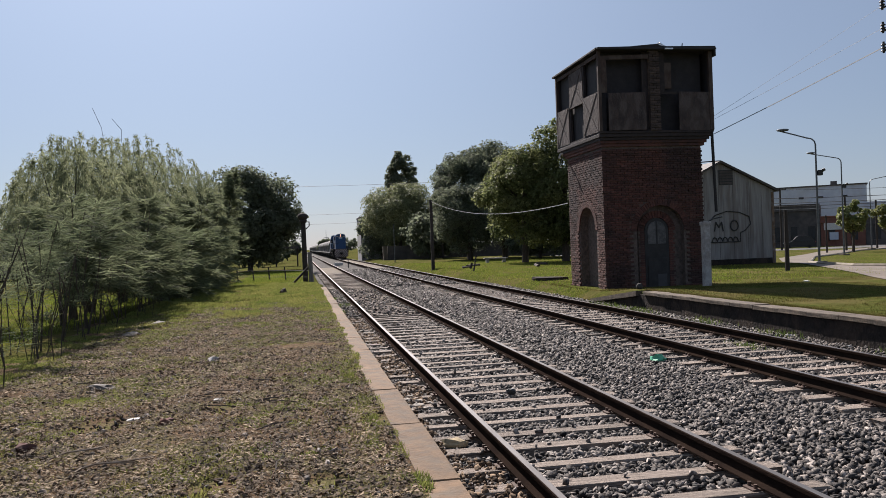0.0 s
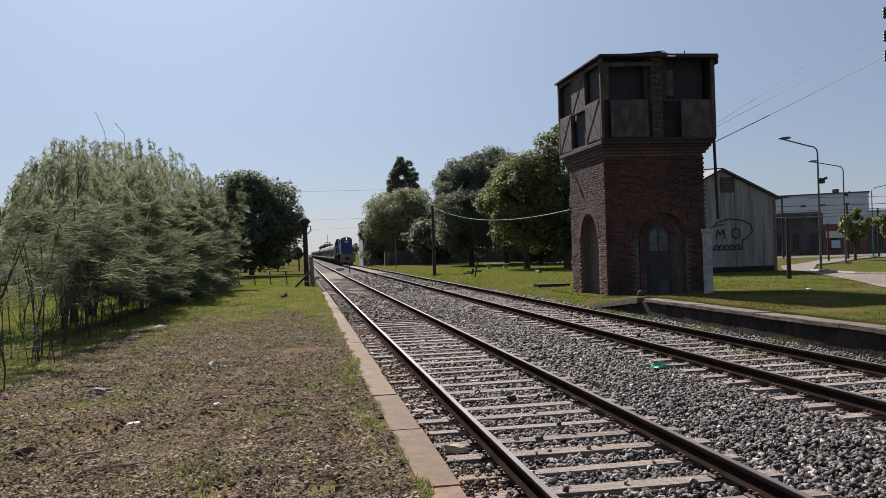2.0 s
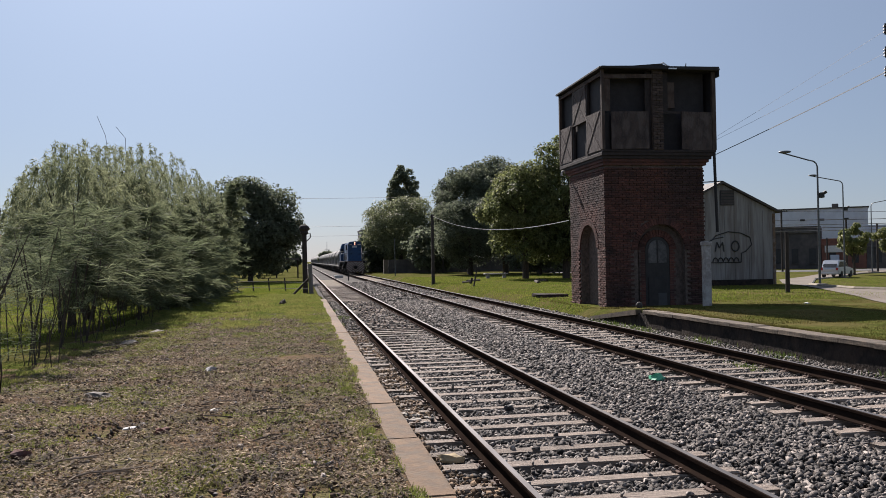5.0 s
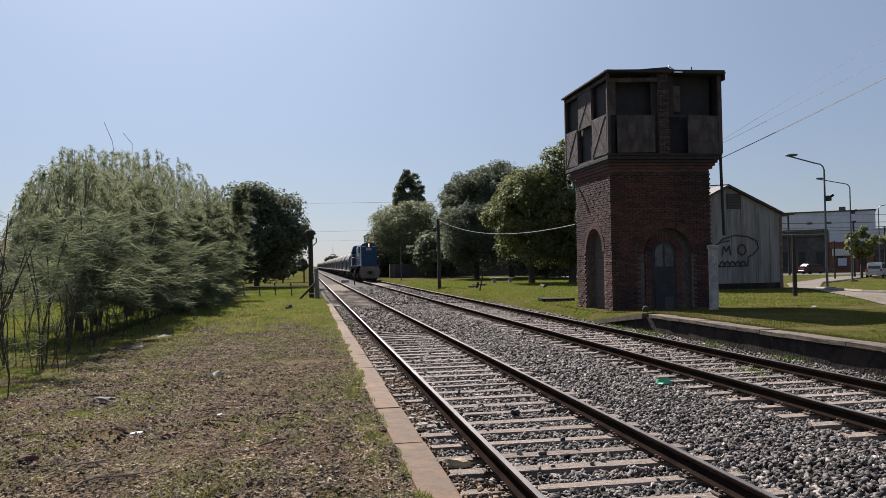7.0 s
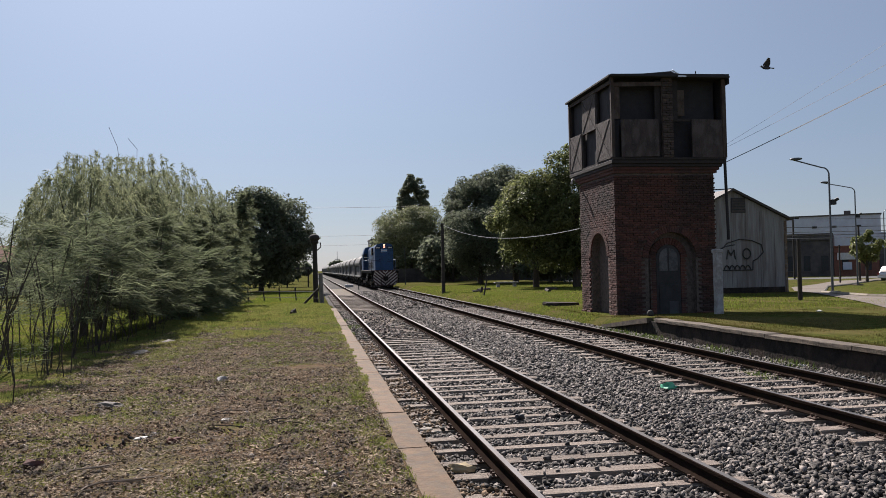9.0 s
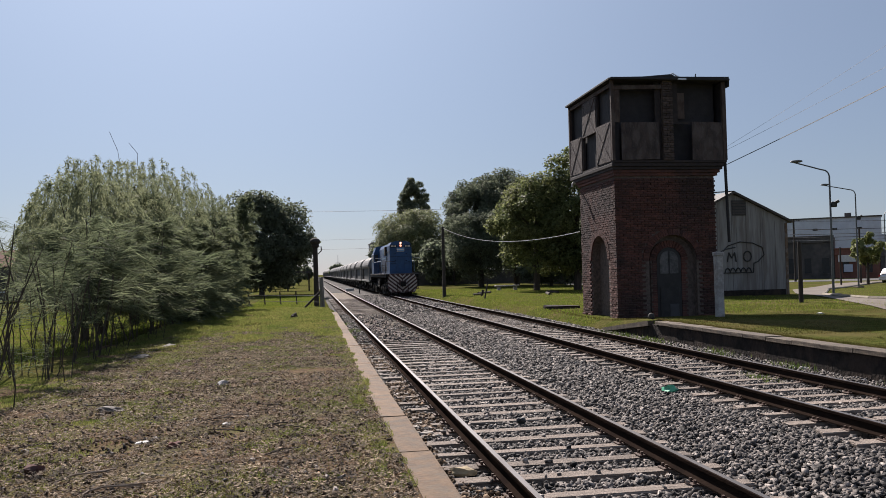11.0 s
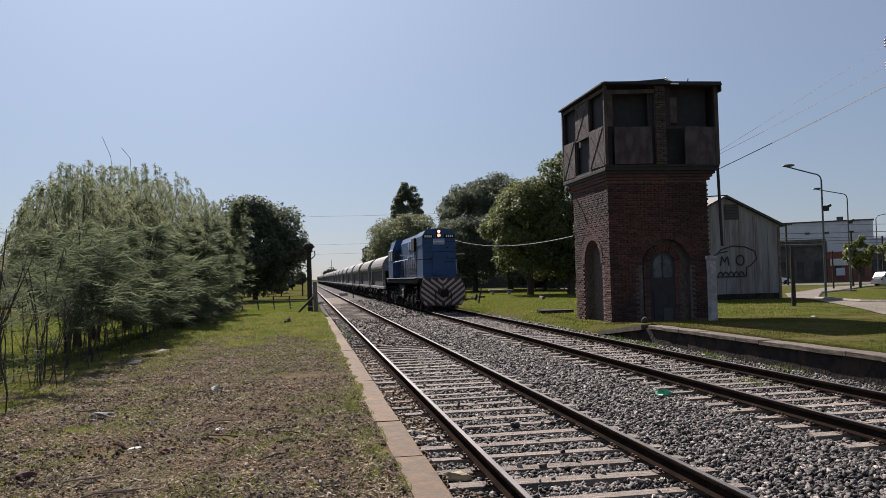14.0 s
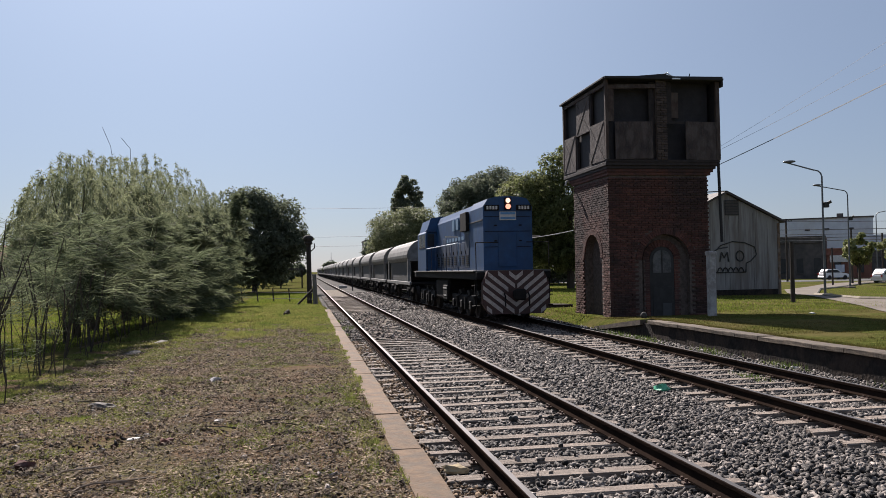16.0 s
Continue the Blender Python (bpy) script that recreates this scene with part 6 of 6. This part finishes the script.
# ---- trackside things ----
def make_trackside():
    z = float(ground_z(-2.3, 47))
    t = empty("water_crane", pose(-2.42, 47.3, z), "old dark iron column with a rounded head beside the line", "water crane")
    part("column", rod(B(), (0, 0, -0.1), (-0.03, 0, 3.6), 0.15, 0.13, 12), wood_m, t)
    bm = B()
    bmesh.ops.create_uvsphere(bm, u_segments=12, v_segments=8, radius=1, matrix=Matrix.LocRotScale((-0.03, 0, 3.72), None, (0.3, 0.3, 0.22)))
    rod(bm, (-0.03, 0, 3.4), (-0.03, 0, 3.55), 0.22, seg=12)
    part("head", bm, wood_m, t, smooth=True)
    part("bracket", path_rod(B(), [(0.1, 0, 3.0), (0.32, 0, 3.2), (0.3, 0, 3.45)], 0.03), wood_m, t)
    t = empty("fence_post", pose(-2.16, 44.6, z), "thick grey wooden post with a diagonal brace", "post")
    part("post", rod(B(), (0.03, 0, -0.1), (-0.02, 0, 1.7), 0.13, 0.11, 9), mat("grey_wood", (0.2, 0.185, 0.17), (0.13, 0.12, 0.11), rough=0.9, scale=5, stretch=(3, 3, 0.4)), t)
    part("brace", rod(B(), (-1.05, 0.1, -0.05), (-0.05, 0.05, 0.95), 0.06, seg=8), wood_m, t)
    f = empty("wire_fence", pose(0, 0, 0), "low wire fence on thin dark posts across the grass", "fence")
    for x, y in ((-3.6, 52), (-4.6, 52.5), (-5.6, 53), (-6.6, 53.5)):
        part("post", rod(B(), (x, y, z - 0.2), (x - 0.08, y, z + 0.85), 0.04, seg=6), wood_m, f)
    for h in (0.35, 0.7):
        part("wire", rod(B(), (-2.2, 45.0, z + h), (-9, 54.5, z + h), 0.012, seg=4), black_m, f)
    # posts in front of the tower
    t = empty("concrete_post", pose(9.25, 22.75, 0.27), "worn pale concrete post before the tower", "post")
    part("shaft", box(B(), -0.11, 0.11, -0.11, 0.11, -0.2, 1.9, 0.03), post_m, t)
    part("cap", box(B(), -0.13, 0.13, -0.13, 0.13, 1.86, 1.98, 0.02), post_m, t)
    part("old_bracket", path_rod(B(), [(0.0, -0.1, 1.95), (0.2, -0.1, 2.05), (0.5, -0.1, 2.1)], 0.02), black_m, t)
    t = empty("round_stone", pose(7.25, 23.1, 0.3), "small round dark stone on the platform end", "stone")
    bm = B()
    bmesh.ops.create_icosphere(bm, subdivisions=2, radius=1, matrix=Matrix.LocRotScale((0, 0, 0.08), None, (0.1, 0.09, 0.11)))
    part("stone", bm, mat("dark_boulder", (0.06, 0.055, 0.052), (0.03, 0.028, 0.027), rough=0.85, scale=14, bump=0.5, bscale=30), t, smooth=True)
    t = empty("concrete_slab", pose(7.55, 33.0, 0.12), "broken dark concrete slab lying in the grass", "slab")
    bm = box(B(), -0.65, 0.65, -0.5, 0.5, 0.0, 0.2, 0.04)
    for v in bm.verts:
        v.co += Vector((random.uniform(-1, 1), random.uniform(-1, 1), random.uniform(-0.6, 0.6))) * 0.07
    part("slab", bm, dark_wall_m, t)
    for k, (x, y, w) in enumerate(((8.3, 54, 0.3), (9.6, 58, 0.7), (12.6, 52, 1.0), (13.8, 55, 0.5))):
        t = empty("log", pose(x, y, 0.22, 0, 0, 40 * k), "dark fallen log in the grass", "log", "fallen logs")
        part("log", rod(B(), (-w, 0, 0), (w, 0, 0.05), 0.13, 0.1, 8), bark_m, t)
    t = empty("bench", pose(13.2, 66, 0.1), "pale concrete bench under the trees", "bench")
    part("seat", box(B(), -1.0, 1.0, -0.25, 0.25, 0.42, 0.52, 0.02), post_m, t)
    for x in (-0.7, 0.7):
        part("leg", box(B(), x - 0.12, x + 0.12, -0.2, 0.2, 0, 0.42, 0.02), post_m, t)
    t = empty("white_box", pose(1.75, 98, -0.2), "small white box between the tracks", "box")
    part("box", box(B(), -0.5, 0.5, -0.3, 0.3, 0, 0.35, 0.04), white_m, t)
    # ground clutter on the platform
    def lump(name, x, y, s, m, label, cat, zz=None):
        t = empty(name, pose(x, y, (float(ground_z(x, y)) if zz is None else zz) + 0.02, 0, 0, x * 77), label, cat)
        bm = B()
        bmesh.ops.create_icosphere(bm, subdivisions=2, radius=1, matrix=Matrix.Diagonal((*s, 1)))
        r = random.Random(int(x * 100))
        for v in bm.verts:
            v.co *= 1 + r.uniform(-0.35, 0.3)
        part("body", bm, m, t)
    lump("flat_stone", -5.15, 10.6, (0.19, 0.1, 0.04), mat("dull_stone", (0.16, 0.14, 0.125), (0.09, 0.08, 0.07), rough=0.9, scale=12, bump=0.5, bscale=40), "flat grey stone half sunk in the soil", "stone")
    lump("brick_bit", -3.99, 8.15, (0.08, 0.06, 0.04), brick_m, "broken dark brick on the soil", "brick")
    lump("brick_bit", -5.02, 7.4, (0.1, 0.07, 0.05), brick_m, "broken dark brick on the soil", "brick")
    lump("stump", -3.35, 31, (0.16, 0.14, 0.2), bark_m, "small black stump in the grass", "stump")
    lump("stone", -4.0, 12.6, (0.1, 0.07, 0.05), post_m, "pale stone on the soil", "stone")
    lump("stone", -6.1, 17.5, (0.3, 0.14, 0.05), MATS["dull_stone"], "dull flat stone under the bushes", "stone")
    lump("stone", -6.0, 20, (0.3, 0.14, 0.05), MATS["dull_stone"], "dull flat stone under the bushes", "stone")
    ash_m = mat("white_rubble", (0.46, 0.41, 0.35), (0.3, 0.26, 0.22), rough=0.9, scale=9)
    for x, y, sz in ((-1.3, 10.3, 0.07), (-1.22, 10.6, 0.05), (-1.38, 10.75, 0.045), (-1.18, 10.1, 0.04), (-1.4, 10.05, 0.035), (-1.28, 11.0, 0.04), (-1.1, 10.45, 0.03)):
        lump("stone", x, y, (sz, sz * 1.4, sz * 0.5), ash_m, "pale rubble beside the rail", "rubble", -0.19)
    lump("stone", -1.22, 8.15, (0.09, 0.13, 0.05), mat("yellow_rubble", (0.42, 0.33, 0.2), rough=0.9, scale=9), "yellowish stone beside the rail", "rubble", -0.17)
    lump("stone", 0.02, 10.6, (0.07, 0.05, 0.04), black_m, "dark stone on a sleeper", "stone", -0.15)
    lump("plastic_bag", 2.93, 12.4, (0.16, 0.12, 0.08), mat("green_plastic", (0.05, 0.32, 0.16), (0.1, 0.4, 0.25), rough=0.35, scale=12), "crumpled green plastic bag on the ballast", "litter", -0.13)
    for k, (x, y, s) in enumerate(((6.22, 13.9, 0.08), (6.18, 14.2, 0.05), (6.2, 12.2, 0.05), (6.15, 17.3, 0.06), (6.2, 18.6, 0.05))):
        lump("stone", x, y, (s, s * 0.8, s * 0.5), post_m, "pale broken stone at the foot of the platform wall", "rubble", -0.1)
    lump("paper_scrap", -4.32, 8.4, (0.085, 0.05, 0.012), mat("white_paper", (0.5, 0.49, 0.47), rough=0.7, scale=9), "torn white paper scrap on the soil", "litter")
    lump("paper_scrap", -3.62, 9.2, (0.07, 0.04, 0.012), MATS["white_paper"], "torn white paper scrap on the soil", "litter")
    lump("paper_scrap", 13.0, 23.5, (0.12, 0.08, 0.05), MATS["white_paper"], "white litter in the grass", "litter")
    dead_wood_m = mat("bleached_dead_wood", (0.26, 0.2, 0.15), (0.14, 0.1, 0.07), rough=0.9, scale=9)
    for x, y, turn, sz in ((-4.15, 6.55, 20, 1.0), (-4.5, 7.05, 35, 0.8), (-3.6, 9.6, 10, 0.6)):
        t = empty("fallen_branch", pose(x, y, float(ground_z(x, y)) + 0.03, 0, 0, turn), "bleached dry branch with side twigs on the soil", "branch", "fallen branches")
        part("limb", path_rod(B(), [(-0.3 * sz, 0, 0), (-0.1 * sz, 0.05 * sz, 0.02), (0.12 * sz, 0.02 * sz, 0.015), (0.34 * sz, 0.09 * sz, 0.0)], 0.008, 5), dead_wood_m, t)
        for a, q in (((-0.1, 0.05), (-0.02, 0.2)), ((0.0, 0.035), (0.16, -0.12)), ((0.12, 0.02), (0.22, 0.19)), ((-0.2, 0.02), (-0.26, -0.14))):
            part("twig", path_rod(B(), [(a[0] * sz, a[1] * sz, 0.015), (q[0] * sz, q[1] * sz, 0.03)], 0.005, 4), dead_wood_m, t)
    r = random.Random(77)
    for k in range(14):
        x, y, a = r.uniform(-5.6, -2.3), r.uniform(5.5, 12), r.uniform(0, 3.1)
        t = empty("twig", pose(x, y, float(ground_z(x, y)) + 0.025, 0, 0, math.degrees(a)), "thin dry twig on the soil", "twig", "fallen twigs")
        part("stick", path_rod(B(), [(-0.2, 0, 0), (0.0, 0.02, 0.012), (0.2, -0.02, 0)], 0.006, 4), bark_m, t)


make_trackside()

# ---- cars and bird ----
def make_car(label, paint, tall, length=4.3):
    """Front towards +x, wheels on z = 0."""
    t = empty("car", pose(0, 0, 0), label, "car", "cars on the street")
    L, w = length, 0.86
    hood_x, sc_x, roof_f, roof_r, rear = L / 2, L * 0.22, L * 0.04, -L * 0.36, -L / 2
    prof = [(rear, 0.3), (rear - 0.03, 0.75), (rear + 0.02, 0.95), (sc_x, 0.98), (hood_x - 0.12, 0.8), (hood_x, 0.55), (hood_x - 0.05, 0.28)]
    bm = prism(B(), prof, "y", -w, w)
    bmesh.ops.bevel(bm, geom=list(bm.edges), offset=0.05, segments=2, affect="EDGES")
    part("body", bm, paint, t)
    cab = [(rear + 0.06, 0.95), (roof_r, tall), (roof_f, tall), (sc_x - 0.02, 0.97)]
    bm = prism(B(), cab, "y", -w * 0.86, w * 0.86)
    bmesh.ops.bevel(bm, geom=list(bm.edges), offset=0.06, segments=2, affect="EDGES")
    part("cabin", bm, paint, t)
    dz = tall - 0.14
    for s in (-1, 1):
        y0 = s * w * 0.862
        bm = prism(B(), [(rear + 0.3, 1.02), (roof_r + 0.1, dz), (roof_f - 0.05, dz), (sc_x - 0.25, 1.02)], "y", min(y0, y0 + s * 0.012), max(y0, y0 + s * 0.012))
        part("side_window", bm, pane_m, t)
    bm = prism(B(), [(rear + 0.075, 1.05), (rear + 0.1, 1.05), (roof_r - 0.03, dz), (roof_r - 0.06, dz)], "y", -w * 0.72, w * 0.72)
    part("rear_window", bm, pane_m, t)
    bm = prism(B(), [(sc_x - 0.05, 1.02), (sc_x, 1.02), (roof_f + 0.04, dz), (roof_f + 0.01, dz)], "y", -w * 0.72, w * 0.72)
    part("windscreen", bm, pane_m, t)
    for s in (-1, 1):
        part("tail_light", box(B(), rear - 0.045, rear + 0.02, s * 0.7 - 0.1, s * 0.7 + 0.1, 0.7, 0.95), mat("tail_red", (0.4, 0.02, 0.02), rough=0.3, scale=5), t)
        part("headlight", box(B(), hood_x - 0.1, hood_x + 0.01, s * 0.66 - 0.14, s * 0.66 + 0.14, 0.58, 0.74), white_m, t)
        part("bumper", box(B(), (rear - 0.06) if s < 0 else hood_x - 0.05, (rear + 0.05) if s < 0 else hood_x + 0.05, -w * 0.95, w * 0.95, 0.3, 0.5, 0.03), paint, t)
        for x in (-L * 0.31, L * 0.31):
            bm = rod(B(), (0, -0.1, 0), (0, 0.1, 0), 0.32, seg=18)
            wh = part("wheel", bm, black_m, t, m=pose(x, s * (w - 0.08), 0.32))
            part("rim", rod(B(), (0, s * 0.1, 0), (0, s * 0.115, 0), 0.19, seg=12), steel_m, wh)
    return t


silver_m = mat("silver_car_paint", (0.55, 0.57, 0.6), (0.5, 0.52, 0.55), rough=0.3, metal=0.4, scale=3)
white_car_m = mat("white_car_paint", (0.78, 0.78, 0.77), (0.72, 0.72, 0.71), rough=0.3, scale=3)
silver_car = make_car("silver minivan driving round the lawn", silver_m, 1.65)
white_car = make_car("white sport utility car driving along the street", white_car_m, 1.55, 4.1)
red_car = make_car("dark red hatchback driving along the street", mat("dark_red_paint", (0.07, 0.02, 0.022), rough=0.3, scale=3), 1.45)
black_car = make_car("black van driving along the street", mat("black_car_paint", (0.02, 0.021, 0.024), rough=0.3, scale=3), 1.8, 4.6)

bird_m = mat("dark_feather", (0.035, 0.035, 0.04), (0.06, 0.06, 0.065), rough=0.7, scale=20)


def make_bird():
    t = empty("pigeon", pose(0, 0, 0), "dark pigeon flying with beating wings", "bird")
    bm = B()
    bmesh.ops.create_uvsphere(bm, u_segments=12, v_segments=8, radius=1, matrix=Matrix.Diagonal((0.14, 0.06, 0.06, 1)))
    bmesh.ops.create_uvsphere(bm, u_segments=8, v_segments=6, radius=0.038, matrix=Matrix.Translation((0.155, 0, 0.03)))
    rod(bm, (0.185, 0, 0.028), (0.215, 0, 0.022), 0.01, 0.002, 5)
    part("body", bm, bird_m, t, smooth=True)
    part("tail", prism(B(), [(-0.1, -0.025), (-0.25, -0.06), (-0.25, 0.06), (-0.1, 0.025)], "z", -0.006, 0.006), bird_m, t)
    ws = []
    for s in (-1, 1):
        out = [(0.09, 0), (0.1, s * 0.13), (0.03, s * 0.33), (-0.05, s * 0.3), (-0.09, s * 0.14), (-0.08, 0)]
        ws.append(part("wing", prism(B(), out, "z", -0.004, 0.004), bird_m, t, "spread dark wing", pose(0, s * 0.04, 0.03)))
    return t, ws


bird, wings = make_bird()
# ---- moves ----
TRAIN_Y = [(0.0, 144.9), (2.0, 130.3), (4.0, 115.6), (6.0, 101.1), (8.0, 86.6), (10.0, 72.1), (12.0, 57.4), (14.0, 42.4), (16.0, 27.2)]


def train_y(t):
    return float(np.interp(t, [a for a, _ in TRAIN_Y], [b for _, b in TRAIN_Y]))


def motions():
    walk(loco, [(t, pose(FC, y, FZ)) for t, y in TRAIN_Y])
    for k, w in enumerate(wagons):
        walk(w, [(t, pose(FC, y + 17.6 + k * PITCH, FZ)) for t, y in TRAIN_Y])
    steps = [i / 15 for i in range(241)]
    for ob, r, y in WHEELS:
        walk(ob, [(t, pose(0, y, r, math.degrees((TRAIN_Y[0][1] - train_y(t)) / r), 0, 0)) for t in steps])
    # cars: x, y and heading; the road falls away from the line
    def drive(car, rows):
        out = []
        for i, (t, x, y) in enumerate(rows):
            a, b = rows[max(0, i - 1)], rows[min(len(rows) - 1, i + 1)]
            if math.hypot(b[1] - a[1], b[2] - a[2]) > 0.3:
                head = math.degrees(math.atan2(b[2] - a[2], b[1] - a[1]))
            out.append((t, pose(x, y, float(ground_z(x, y)) + 0.05, 0, 0, head)))
        walk(car, out)
    drive(silver_car, [(0, 24, 66), (2, 28.5, 61.5), (2.5, 31.7, 60.0), (3, 35.5, 59.8), (3.5, 38.7, 63.9), (4, 42, 67.2), (5.2, 50, 73), (6.5, 56, 77.5), (7, 60, 82.3), (7.5, 62.9, 84.6), (8.5, 63.9, 84.8), (16, 64.0, 84.8)])
    drive(black_car, [(0, 71, 112.1), (0.5, 69.3, 113), (1, 66.5, 113.3), (4, 45, 115.5), (16, 42, 115.8)])
    drive(red_car, [(0, 36, 108), (3, 40, 108), (6, 62, 108), (6.5, 66.1, 108), (7, 69.7, 108), (7.5, 74.7, 108), (8, 79.2, 108), (9, 89, 108), (16, 150, 108)])
    drive(white_car, [(0, 44, 111), (6, 48, 111), (14, 65.4, 111), (14.5, 67.4, 111), (15, 69, 111), (15.5, 71.7, 111), (16, 75.1, 111)])
    # bird: from beyond the view to the tower's roof
    walk(bird, [(0, pose(40, 20, 9, 0, 0, 175)), (7.5, pose(24, 22, 7, 0, 0, 175)), (8.4, pose(15.9, 23.6, 6.75, 0, 0, 172)), (8.5, pose(15.1, 24.0, 7.25, 0, -8, 168)), (8.7, pose(13.8, 24.5, 7.85, 0, -10, 165)),
                (9.0, pose(12.36, 25.0, 8.28, 0, -8, 160)), (9.2, pose(11.45, 25.4, 8.45, 0, 0, 150)), (9.6, pose(10.3, 26.4, 8.3, 0, 0, 130)), (10.0, pose(9.9, 27.2, 8.14, 0, 0, 120)), (16, pose(9.9, 27.2, 8.14, 0, 0, 120))])
    for s, wing in zip((-1, 1), wings):
        rows, t, up = [], 0.0, 1
        while t < 10.0:
            rows.append((t, pose(0, s * 0.04, 0.03, s * (48 if up > 0 else -22), 0, 0)))
            t, up = t + 0.1, -up
        rows += [(10.0, pose(0, s * 0.04, 0.03, s * -60, 0, 0)), (16, pose(0, s * 0.04, 0.03, s * -60, 0, 0))]
        walk(wing, rows)


motions()
